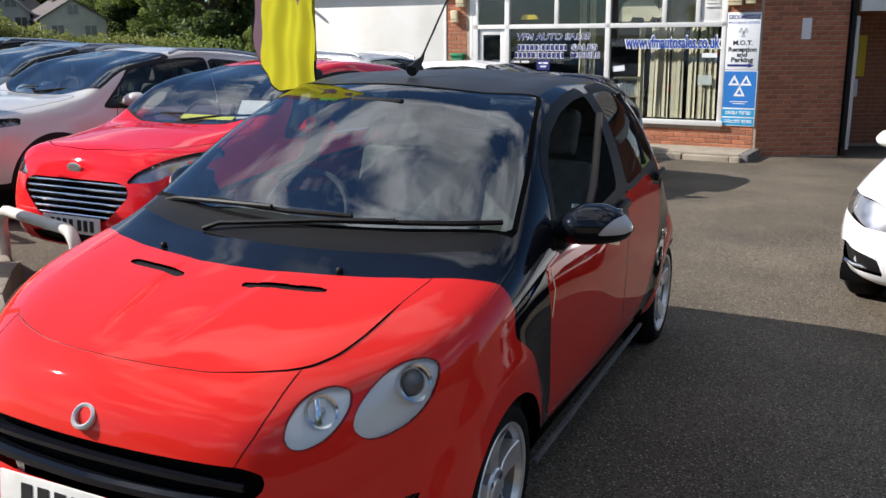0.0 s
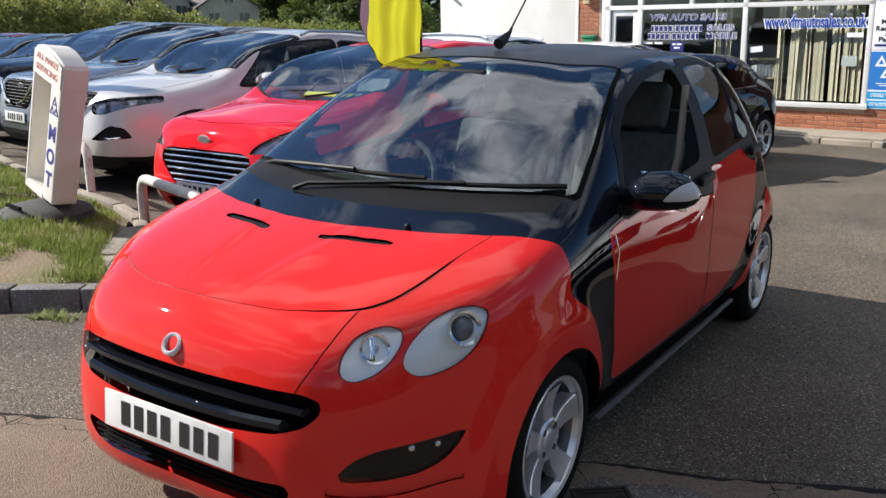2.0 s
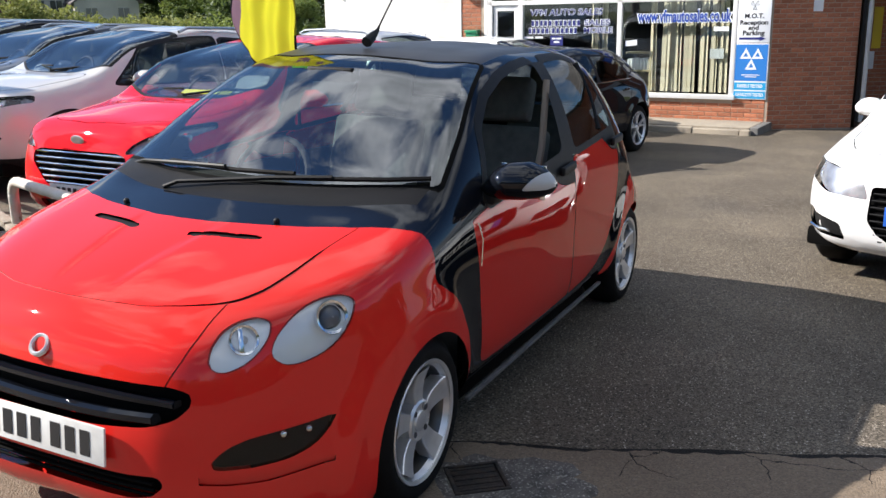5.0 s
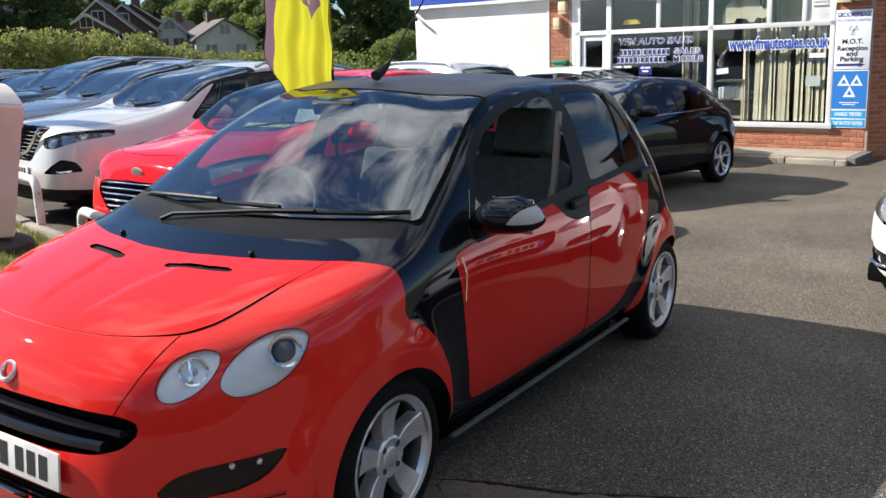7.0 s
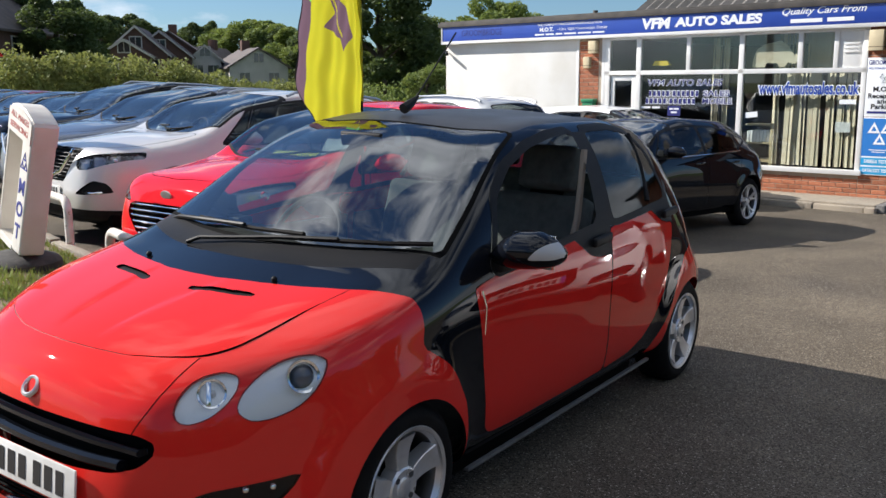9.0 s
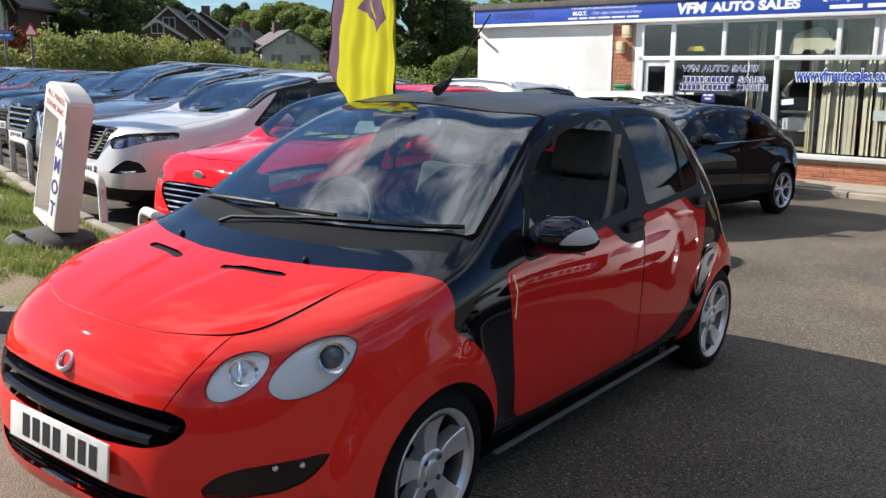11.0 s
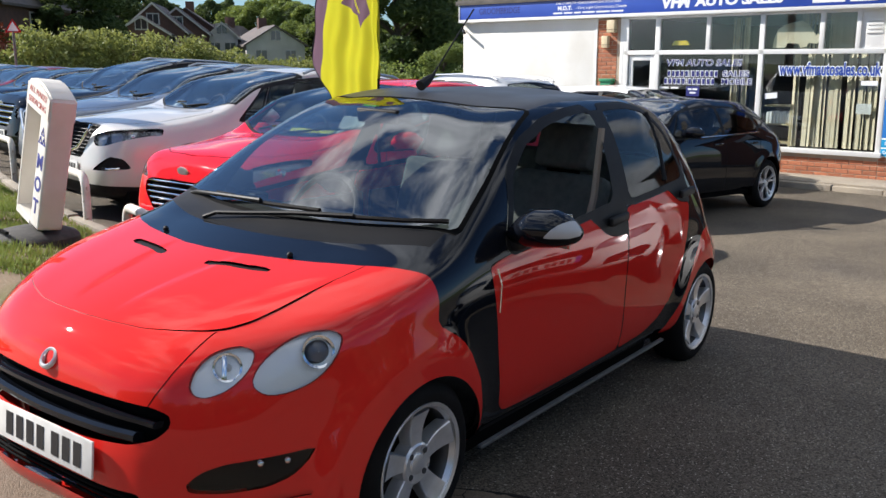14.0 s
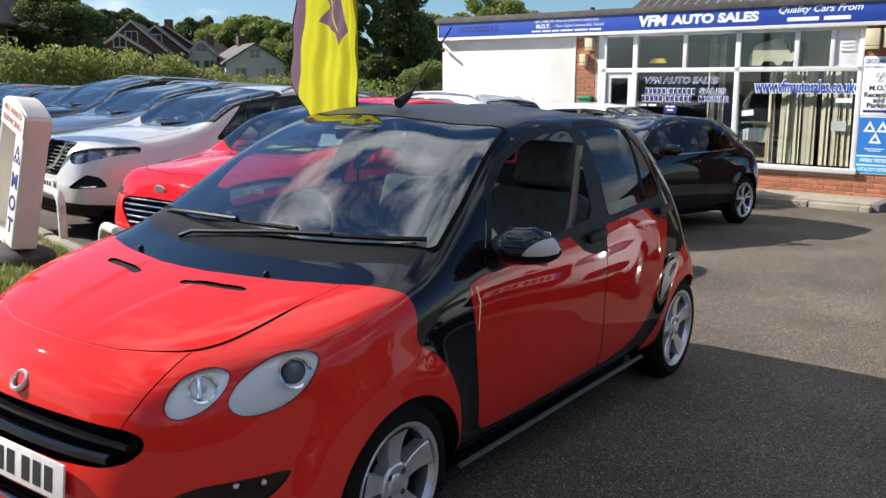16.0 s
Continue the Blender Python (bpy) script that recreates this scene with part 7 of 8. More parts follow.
# windows
fr = thing("shop_window", "white-framed shop window in two tiers", "window", SHOP, kind="")
for nm, x0, x1, z0, z1 in [("transom", -4.96, -0.12, 1.90, 1.975), ("head", -4.96, -0.12, 2.52, 2.57), ("sill", -4.20, -0.10, 0.335, 0.41), ("post", -4.96, -4.86, -0.05, 2.57), ("post", -4.29, -4.19, -0.05, 2.57), ("post", -3.27, -3.19, 1.97, 2.57), ("post", -2.275, -2.185, 0.40, 2.57), ("post", -1.25, -1.17, 1.97, 2.57), ("post", -0.665, -0.59, 1.97, 2.57), ("post", -0.21, -0.13, 0.40, 2.57), ("post", -5.04, -4.96, -0.05, 2.57)]:
    sh(nm, x0, x1, -0.03 if nm != "sill" else -0.07, 0.06, z0, z1, M["white_upvc"], 0.005, parent=fr)
for k, (x0, x1, z0, z1) in enumerate([(-4.86, -4.29, 1.975, 2.52), (-4.19, -3.27, 1.975, 2.52), (-3.19, -2.275, 1.975, 2.52), (-2.185, -1.25, 1.975, 2.52), (-1.17, -0.665, 1.975, 2.52), (-4.19, -2.275, 0.41, 1.90), (-2.185, -0.21, 0.41, 1.90)]):
    sh("pane", x0, x1, 0.012, 0.018, z0, z1, M["shop_glass"], 0, parent=fr).visible_shadow = False
sh("infill_panel", -0.59, -0.21, 0.0, 0.03, 1.975, 2.52, M["white_upvc"], 0.004, parent=fr)
for k in range(4):
    sh("louvre", -0.51, -0.27, -0.018, 0.002, 2.20 + k * 0.06, 2.235 + k * 0.06, M["white_upvc"], 0.004, parent=fr)
# door
dr = thing("shop_door", "white-framed glazed shop door", "door", SHOP)
for x0, x1, z0, z1 in ((-4.84, -4.76, 0.0, 1.89), (-4.39, -4.31, 0.0, 1.89), (-4.76, -4.39, 0.0, 0.2), (-4.76, -4.39, 1.80, 1.89)):
    sh("frame", x0, x1, 0.0, 0.045, z0, z1, M["white_upvc"], 0.004, parent=dr)
sh("pane", -4.76, -4.39, 0.015, 0.022, 0.2, 1.80, M["shop_glass"], 0, parent=dr)
sh("door_handle", -4.83, -4.80, -0.05, 0.0, 0.95, 1.15, M["trim_black"], 0.006, parent=dr)
# blinds: upright slats
gb = random.Random(9)
bl = thing("vertical_blind", "cream vertical blind hanging behind the glass", "blind", SHOP)
x = -1.66
while x < -0.26:
    if gb.random() > 0.05:
        sl = box_part("slat", -0.045, 0.045, -0.002, 0.002, 0.43, 1.93, M["blind"], bl, 0, matrix=pose(x, 0.14 + gb.uniform(-0.01, 0.01), 0, 0, gb.uniform(-1.0, 1.6), -gb.uniform(5, 48)))
    x += gb.uniform(0.055, 0.10)
bl2 = thing("vertical_blind", "bunched cream vertical blind behind the glass", "blind", SHOP)
for x in (-2.86, -2.81, -2.77, -2.72, -2.66, -2.60):
    box_part("slat", -0.045, 0.045, -0.002, 0.002, 0.45, 2.50, M["blind"], bl2, 0, matrix=pose(x, 0.25, 0, 0, 0, -gb.uniform(20, 70)))
bl3 = thing("vertical_blind", "cream vertical blind behind the upper window", "blind", SHOP)
for k in range(9):
    box_part("slat", -0.045, 0.045, -0.002, 0.002, 1.98, 2.55, M["blind"], bl3, 0, matrix=pose(-1.15 + 0.055 * k, 0.22, 0, 0, 0, -gb.uniform(20, 60)))
bl4 = thing("vertical_blind", "narrow cream blind behind the upper window", "blind", SHOP)
for k in range(5):
    box_part("slat", -0.045, 0.045, -0.002, 0.002, 1.98, 2.55, M["blind"], bl4, 0, matrix=pose(-1.66 + 0.07 * k, 0.30, 0, 0, 0, -gb.uniform(20, 60)))
# cut-out animal shape in the upper window: a plain cream outline
an = thing("window_cutout", "plain cream card shape in the upper window", "cut-out", SHOP)
bm = bmesh.new()
prism(bm, [(-2.06, 2.0), (-2.04, 2.16), (-1.98, 2.29), (-1.86, 2.36), (-1.72, 2.39), (-1.58, 2.42), (-1.48, 2.36), (-1.40, 2.27), (-1.33, 2.18), (-1.29, 2.22), (-1.27, 2.08), (-1.33, 2.05), (-1.44, 2.07), (-1.50, 2.0), (-1.58, 2.0), (-1.62, 2.06), (-1.80, 2.07), (-1.84, 2.0)], "y", 0.05, 0.06)
part("card", bm, M["blind"], an, smooth=False)
tx = thing("taxi_sign", "small yellow sign on the window ledge", "sign", SHOP)
bm = bmesh.new()
prism(bm, [(-4.02, 2.06), (-3.66, 2.06), (-3.72, 2.14), (-3.96, 2.14)], "y", 0.10, 0.16)
part("board", bm, M["yellow_print"], tx, smooth=False)
# lettering on the glass
gl = thing("window_lettering", "white-edged blue lettering stuck to the shop window", "lettering", SHOP)
for txt, z, sz, x, wd in (("VFM AUTO SALES", 1.755, 0.15, -3.32, 1.48),):
    words(txt, sz, M["sign_white"], gl, pose(x, 0.0115, z), bold=0.007, shear=0.15, width=wd + 0.01)
    words(txt, sz, M["letter_blue"], gl, pose(x, 0.007, z), bold=0.0, shear=0.15, width=wd)
for z, x, txt, tx_, wd in ((1.575, -3.52, "SALES", -2.68, 0.50), (1.445, -3.58, "MOBILE", -2.66, 0.56)):
    bars_text(gl, [0.072] * 5 + [0.012] + [0.072] * 6, 0.112, 0.018, M["sign_white"], pose(x, 0.0105, z))
    bars_text(gl, [0.052] * 5 + [0] + [0.052] * 6, 0.088, 0.0385, M["letter_blue"], pose(x, 0.0075, z))
    words(txt, 0.13, M["sign_white"], gl, pose(tx_, 0.0105, z), bold=0.010, width=wd + 0.012)
    words(txt, 0.13, M["letter_blue"], gl, pose(tx_, 0.007, z), bold=0.001, width=wd)
bars_text(gl, [0.2, 0.16], 0.035, 0.04, M["sign_white"], pose(-3.98, 0.009, 1.33))
sk_ = thing("window_sticker", "small blue sticker on the shop window", "sticker", SHOP)
box_part("card", -3.62, -3.36, 0.006, 0.010, 1.19, 1.36, M["letter_blue"], sk_, 0)
bars_text(sk_, [0.07, 0.1], 0.03, 0.02, M["sign_white"], pose(-3.49, 0.005, 1.31))
bars_text(sk_, [0.12], 0.03, 0.02, M["sign_white"], pose(-3.49, 0.005, 1.25))
wb = thing("window_banner", "blue web address lettering edged in white on the window", "banner", SHOP)
words("www.vfmautosales.co.uk", 0.27, M["sign_white"], wb, pose(-1.07, 0.0095, 1.655), bold=0.020, width=1.72)
words("www.vfmautosales.co.uk", 0.27, M["fascia_blue"], wb, pose(-1.07, 0.005, 1.655), bold=0.005, width=1.66)
box_part("card", -2.16, -1.94, 0.006, 0.010, 1.60, 1.69, M["sign_white"], wb, 0, matrix=pose(0, 0, 0, 0, -6, 0) @ pose(0.18, 0, -0.21))
st2 = thing("window_sticker", "white paper notice on the shop window", "sticker", SHOP)
box_part("card", -0.53, -0.27, 0.006, 0.010, 1.42, 1.49, M["sign_white"], st2, 0)
st3 = thing("window_sticker", "white paper notice on the shop window", "sticker", SHOP)
box_part("card", -0.60, -0.36, 0.10, 0.104, 0.98, 1.14, M["sign_white"], st3, 0)
# furniture behind the glass
dk = thing("shelf_unit", "shelf with leaflets behind the shop window", "shelf", SHOP)
for z in (0.45, 0.75, 1.05):
    box_part("shelf", -2.15, -1.70, 0.12, 0.40, z, z + 0.03, M["cream"], dk)
for k in range(7):
    box_part("leaflet", -2.13 + 0.06 * k, -2.09 + 0.06 * k, 0.16, 0.34, 0.78, 0.78 + 0.18 + 0.01 * (k % 3), M["sign_white"], dk, 0.001)
box_part("upright", -1.70, -1.66, 0.12, 0.40, 0.0, 1.1, M["cream"], dk)
# signs on the right pier
ms = thing("garage_sign", "white garage reception sign on the brick pier", "sign", SHOP)
box_part("board", -0.125, 0.42, -0.025, -0.002, 1.235, 2.115, M["sign_white"], ms, 0.003)
words("GROOMBRIDGE", 0.095, M["letter_blue"], ms, pose(0.15, -0.026, 2.04), width=0.51, bold=0.002)
words("MOTORING CENTRE", 0.05, M["fascia_blue"], ms, pose(0.15, -0.026, 1.955), width=0.50)
for cx, cz in ((0.11, 1.835), (0.19, 1.835), (0.15, 1.765)):
    bm = bmesh.new()
    pr = [(cx + 0.04 * math.cos(a), cz + 0.04 * math.sin(a)) for a in (math.pi / 2, math.pi / 2 + 2.094, math.pi / 2 + 4.189, math.pi / 2)]
    tube(bm, [(p[0], -0.027, p[1]) for p in pr], 0.004, 5)
    part("triangle", bm, M["ink"], ms, smooth=False)
for tx_, z, wd in (("M.O.T.", 1.645, 0.32), ("Reception", 1.545, 0.46), ("and", 1.465, 0.17), ("Parking", 1.385, 0.36)):
    words(tx_, 0.10, M["ink"], ms, pose(0.15, -0.026, z), bold=0.003, width=wd)
bm = bmesh.new()
prism(bm, [(-0.08, 1.285), (0.26, 1.285), (0.26, 1.265), (0.36, 1.302), (0.26, 1.335), (0.26, 1.318), (-0.08, 1.318)], "y", -0.028, -0.025)
part("arrow", bm, M["letter_blue"], ms, smooth=False)
mt = thing("garage_sign", "blue vehicle testing sign with three white triangles", "sign", SHOP)
box_part("board", -0.135, 0.425, -0.024, -0.002, 0.35, 1.225, M["sign_white"], mt, 0.003)
box_part("blue_panel", -0.12, 0.41, -0.026, -0.023, 0.64, 1.21, M["sign_print_blue"], mt, 0)
for z0 in (0.50, 0.362):
    box_part("strip", -0.12, 0.41, -0.026, -0.023, z0, z0 + 0.115, M["strip_blue"], mt, 0)
words("DIESELS TESTED", 0.07, M["sign_white"], mt, pose(0.145, -0.027, 0.558), width=0.42, bold=0.002)
words("CATALYSTS TESTED", 0.07, M["sign_white"], mt, pose(0.145, -0.027, 0.42), width=0.46, bold=0.002)
for cx, cz in ((0.05, 1.045), (0.245, 1.045), (0.145, 0.875)):
    bm = bmesh.new()
    ro, ri = 0.112, 0.05
    po = [(cx + ro * math.cos(a), cz + ro * math.sin(a)) for a in (math.pi / 2, math.pi / 2 + 2.094, math.pi / 2 + 4.189)]
    pi_ = [(cx + ri * math.cos(a), cz + ri * math.sin(a)) for a in (math.pi / 2, math.pi / 2 + 2.094, math.pi / 2 + 4.189)]
    for k in range(3):
        q = (k + 1) % 3
        prism(bm, [po[k], po[q], pi_[q], pi_[k]], "y", -0.029, -0.026)
    part("triangle", bm, M["sign_white"], mt, smooth=False)
bars_text(mt, [0.3], 0.012, 0, M["sign_white"], pose(0.145, -0.027, 0.735))
bars_text(mt, [0.2], 0.012, 0, M["sign_white"], pose(0.145, -0.027, 0.705))
# small fixtures
for nm, lab, x0, x1, z0, z1, d in (("alarm_box", "weathered cream alarm box on the brick pier", -5.30, -5.13, 2.30, 2.52, 0.13), ("alarm_box", "small cream alarm box on the brick pier", -5.43, -5.29, 2.03, 2.24, 0.10), ("alarm_box", "cream alarm box above the garage sign", -0.10, 0.12, 2.22, 2.52, 0.15), ("alarm_box", "cream alarm box above the garage sign", 0.16, 0.33, 2.24, 2.52, 0.12)):
    al = thing(nm, lab, "alarm box", SHOP)
    box_part("case", x0, x1, -d, 0.0, z0, z1, M["cream"], al, 0.012)
    box_part("lid_line", x0 - 0.003, x1 + 0.003, -d - 0.003, -0.02, z0 + 0.05, z0 + 0.056, M["brown_wood"], al, 0)
pb = thing("post_box", "green plastic box on the brick pier", "box", SHOP)
box_part("case", -5.40, -5.16, -0.14, 0.0, 1.22, 1.46, M["green_box"], pb, 0.012)
box_part("lid", -5.42, -5.14, -0.16, 0.0, 1.42, 1.47, M["green_box"], pb, 0.01)
cv = thing("security_camera", "black security camera on a bracket", "camera", SHOP)
bm = bmesh.new()
tube(bm, [(-9.0, -0.02, 2.42), (-8.97, -0.10, 2.41)], 0.014, 8)
part("bracket", bm, M["trim_black"], cv)
bm = bmesh.new()
tube(bm, [(-8.99, -0.08, 2.41), (-8.88, -0.17, 2.36)], 0.032, 12)
part("case", bm, M["trim_black"], cv)
# pavement before the shop
pv = thing("pavement", "buff concrete pavement before the shop", "pavement", SHOP, kind="structure")
box_part("slab", -9.0, 0.40, -0.92, 0.0, -0.5, 0.0, M["paving"], pv, 0.01)
gk = random.Random(21)
x = -9.0
while x < 0.42:
    ln = gk.uniform(0.75, 0.95)
    x1 = min(x + ln, 0.44)
    box_part("kerbstone", x + 0.004, x1 - 0.004, -1.06 + gk.uniform(-0.01, 0.01), -0.925, -0.5, -0.02 + gk.uniform(-0.025, 0.008), M["paving"], pv, 0.02)
    x = x1
box_part("kerbstone", 0.405, 0.54, -0.92, 0.05, -0.5, 0.0, M["kerbstone"], pv, 0.02)


# ---- hedge, trees, houses and field ----
M["leaf"] = mat("leaves", (0.10, 0.155, 0.04), 0.65, color2=(0.19, 0.235, 0.07), scale=0.6, detail=6, spec=0.3)
M["leaf_dark"] = mat("dark_leaves", (0.05, 0.08, 0.03), 0.65, color2=(0.09, 0.125, 0.045), scale=0.5, detail=6, spec=0.3)
M["hedge_leaf"] = mat("hedge_leaves", (0.13, 0.17, 0.04), 0.65, color2=(0.24, 0.25, 0.08), scale=0.8, detail=8, spec=0.3)
for leaf_mat, tint in ((M["leaf"], (0.26, 0.32, 0.07, 1)), (M["leaf_dark"], (0.14, 0.19, 0.05, 1)), (M["hedge_leaf"], (0.34, 0.36, 0.10, 1)), (M["grass"], (0.24, 0.29, 0.07, 1))):
    # light shines through thin leaves
    nt = leaf_mat.node_tree
    tl = nt.nodes.new("ShaderNodeBsdfTranslucent")
    tl.inputs[0].default_value = tint
    mx = nt.nodes.new("ShaderNodeMixShader")
    mx.inputs[0].default_value = 0.28
    nt.links.new(nt.nodes["Principled BSDF"].outputs[0], mx.inputs[1])
    nt.links.new(tl.outputs[0], mx.inputs[2])
    nt.links.new(mx.outputs[0], nt.nodes["Material Output"].inputs[0])
M["bark"] = mat("bark", (0.08, 0.06, 0.045), 0.9, color2=(0.05, 0.04, 0.03), scale=5, bump=0.6, bump_scale=20)
M["field"] = mat("field_grass", (0.07, 0.11, 0.02), 0.9, color2=(0.12, 0.13, 0.035), scale=0.25, detail=8, bump=0.5, bump_scale=12)
M["house_brick"] = mat("dark_house_brick", (0.12, 0.062, 0.045), 0.9, color2=(0.085, 0.048, 0.04), scale=2.5, bump=0.3, bump_scale=12)
M["house_white"] = mat("white_render", (0.48, 0.46, 0.42), 0.8, color2=(0.40, 0.38, 0.34), scale=0.8)
M["slate"] = mat("roof_slate", (0.075, 0.065, 0.065), 0.8, color2=(0.12, 0.095, 0.085), scale=1.5, bump=0.4, bump_scale=9)
M["house_glass"] = mat("house_window", (0.03, 0.035, 0.04), 0.08, coat=1.0)


def leaf_cloud(name, centres, radii, n, size, seed, flat=1.0):
    """Leaf clumps scattered in the shells of many small balls: quads bent along the middle."""
    g = np.random.default_rng(seed)
    c = np.array(centres)[g.integers(0, len(centres), n)]
    r = np.array(radii)
    which = g.integers(0, len(centres), n)
    c, r = np.array(centres)[which], r[which]
    d = g.normal(size=(n, 3))
    d /= np.linalg.norm(d, axis=1, keepdims=True)
    p = c + d * (r * (0.55 + 0.5 * g.random(n) ** 0.6))[:, None] * np.array([1, 1, flat])
    a = g.normal(size=(n, 3)) + 0.6 * d
    a /= np.linalg.norm(a, axis=1, keepdims=True)
    b = np.cross(a, g.normal(size=(n, 3)))
    b /= np.linalg.norm(b, axis=1, keepdims=True) + 1e-9
    s = size * (0.6 + 0.8 * g.random(n))[:, None]
    v = np.stack([p - b * s, p + a * s * 0.45, p + b * s, p - a * s * 0.45], 1).reshape(-1, 3)
    k = np.arange(n)[:, None] * 4
    f = np.concatenate([k, k + 1, k + 2, k + 3], 1)
    me = bpy.data.meshes.new(name)
    me.from_pydata(v.tolist(), [], f.tolist())
    return me


def tree_parts(seed, h, w, leaves, size, leaf="leaf", trunk=0.35):
    g = random.Random(seed)
    bm = bmesh.new()
    tube(bm, [(0, 0, -0.5), (0.02 * h, 0, h * 0.3), (-0.01 * h, 0.02 * h, h * 0.6), (0.02 * h, 0, h * 0.9)], 0.2, 9, radii=[h * 0.03, h * 0.022, h * 0.013, h * 0.004])
    cs, rs = [], []
    for k in range(22):
        a, u = g.uniform(0, 6.28), g.random()
        z = h * (trunk + (0.95 - trunk) * u)
        rr = w / 2 * math.sqrt(max(0.05, 1 - ((u - 0.42) / 0.62) ** 2)) * g.uniform(0.35, 0.95)
        p = (rr * math.cos(a), rr * math.sin(a), z)
        cs.append(p)
        rs.append(w * g.uniform(0.10, 0.20))
        if k % 2 == 0:
            z0 = z - h * 0.15 - rr * 0.25
            tube(bm, [(0, 0, max(z0, h * 0.2)), (p[0] * 0.5, p[1] * 0.5, (z0 + z) / 2 + 0.1), p], 0.1, 5, radii=[h * 0.009, h * 0.006, h * 0.002])
    tr = bpy.data.meshes.new("trunk")
    bm.to_mesh(tr)
    bm.free()
    tr.materials.append(M["bark"])
    cr = leaf_cloud("crown", cs, rs, leaves, size, seed)
    cr.materials.append(M[leaf])
    return tr, cr


def tree(x, y, h, w, proto, turn, label):
    o = thing("tree", label, "tree", pose(x, y, -0.1, 0, 0, turn))
    th, tw = proto[2], proto[3]
    for nm, me in (("trunk", proto[0]), ("crown", proto[1])):
        ob = new(nm, me)
        ob.parent = o
        ob.matrix_local = Matrix.Diagonal((w / tw, w / tw, h / th, 1))
    return o


P1 = (*tree_parts(1, 12, 8, 17000, 0.19, "leaf"), 12, 8)
P2 = (*tree_parts(2, 12, 7, 17000, 0.19, "leaf_dark", 0.18), 12, 7)
P3 = (*tree_parts(3, 12, 9, 17000, 0.20, "leaf", 0.12), 12, 9)
for k, (x, y, h, w, p) in enumerate([(-68.0, 41.8, 11.5, 7, 2), (-59.9, 38.5, 8, 6.5, 2), (-60.7, 40.9, 7.9, 4.8, 2), (-87.6, 61.7, 9.2, 7, 2), (-103.9, 76.7, 11, 9, 2), (-108.5, 84.0, 10.6, 9, 2), (-108.2, 87.6, 9.6, 10, 1), (-104.2, 89.3, 10.4, 7, 2), (-104.5, 91.9, 10.8, 6, 2), (-99.4, 91.7, 10.2, 9, 1), (-93.1, 89.6, 10.6, 10, 1), (-89.8, 90.2, 10.2, 9, 1), (-86.8, 90.4, 9.2, 10, 2), (-81.1, 87.5, 9, 10, 1), (-75.5, 84.5, 8.8, 10, 2), (-70.0, 81.4, 8.6, 10, 1), (-36.3, 44.4, 6.4, 5, 2), (-31.9, 41.6, 8.2, 6.2, 2), (-32.6, 44.8, 6.6, 5.5, 2), (-33.9, 48.8, 5.9, 5.5, 1), (-32.6, 49.8, 5.8, 5.5, 1), (-32.3, 52.3, 6.2, 5.5, 1), (-29.8, 51.6, 7.2, 6, 1), (-19.7, 29.5, 2.3, 2.4, 3), (-57.1, 27.0, 9.6, 9, 2), (-56.5, 23.6, 9.2, 9, 1)]):
    tree(x, y, h, w, (P1, P2, P3)[p - 1], k * 67, ("broad green deciduous tree beyond the field", "dark evergreen-looking tree with a dense crown", "bushy green tree branching from the ground")[p - 1])
# hedge along the far side of the car park
g = np.random.default_rng(4)
hc, hr = [], []
for k in range(520):
    u = g.random()
    y = 8.7 + 26.7 * u
    x = -28.5 - 1.2 * u + g.normal(0, 0.35)
    top = float(np.interp(y, [8.7, 16.0, 16.5, 21.5, 23.0, 24.5, 25.5, 30.0, 35.5], [2.45, 2.45, 3.1, 2.85, 2.9, 2.75, 2.35, 1.85, 1.8])) - 0.25 + 0.35 * noise.noise(Vector((0, y * 0.5, 0)))
    hc.append((x, y, top * math.sqrt(g.random()) - 0.3))
    hr.append(g.uniform(0.35, 0.6))
me = leaf_cloud("hedge", hc, hr, 60000, 0.085, 8)
me.materials.append(M["hedge_leaf"])
tagged(new("hedge", me), "tall untrimmed mixed hedge behind the parked cars", "hedge", kind="stuff")
# added, unseen woods close the place behind the camera, darkening reflections and low sky
wc, wr = [], []
for k in range(420):
    a = radians(g.uniform(-125, 42))
    d = g.uniform(25, 36)
    wc.append((2 + d * math.cos(a), -2 + d * math.sin(a), g.random() ** 0.8 * (5.0 + 2 * noise.noise(Vector((a * 5, 0, 0))))))
    wr.append(g.uniform(1.3, 2.2))
me = leaf_cloud("far_woods", wc, wr, 34000, 0.62, 12)
me.materials.append(M["leaf_dark"])
tagged(new("far_woods", me), "unseen dark belt of trees, added to darken reflections", "woods", kind="stuff")
# low shrubs at the far end
hc = [(-29.5 + g.normal(0, 1.2), 33 + 14 * g.random(), 1.1 * g.random()) for _ in range(120)]
me = leaf_cloud("shrubs", hc, [0.7] * 120, 9000, 0.12, 9)
me.materials.append(M["leaf"])
tagged(new("shrubs", me), "low green shrubs at the field edge", "shrubs", kind="stuff")
sheet("field", np.linspace(-400, -30.5, 40), np.linspace(-150, 500, 60), lambda x, y: ground_z(x, y) + 0.05 + np.clip((-x - 60) / 340, 0, 1) * 3.0, M["field"], "green field beyond the hedge", "field")
sheet("field", np.linspace(-30.5, 200, 40), np.linspace(34, 500, 60), lambda x, y: ground_z(x, y) + 0.05 + np.clip((y - 60) / 440, 0, 1) * 3.0, M["field"], "green field behind the shop", "field")


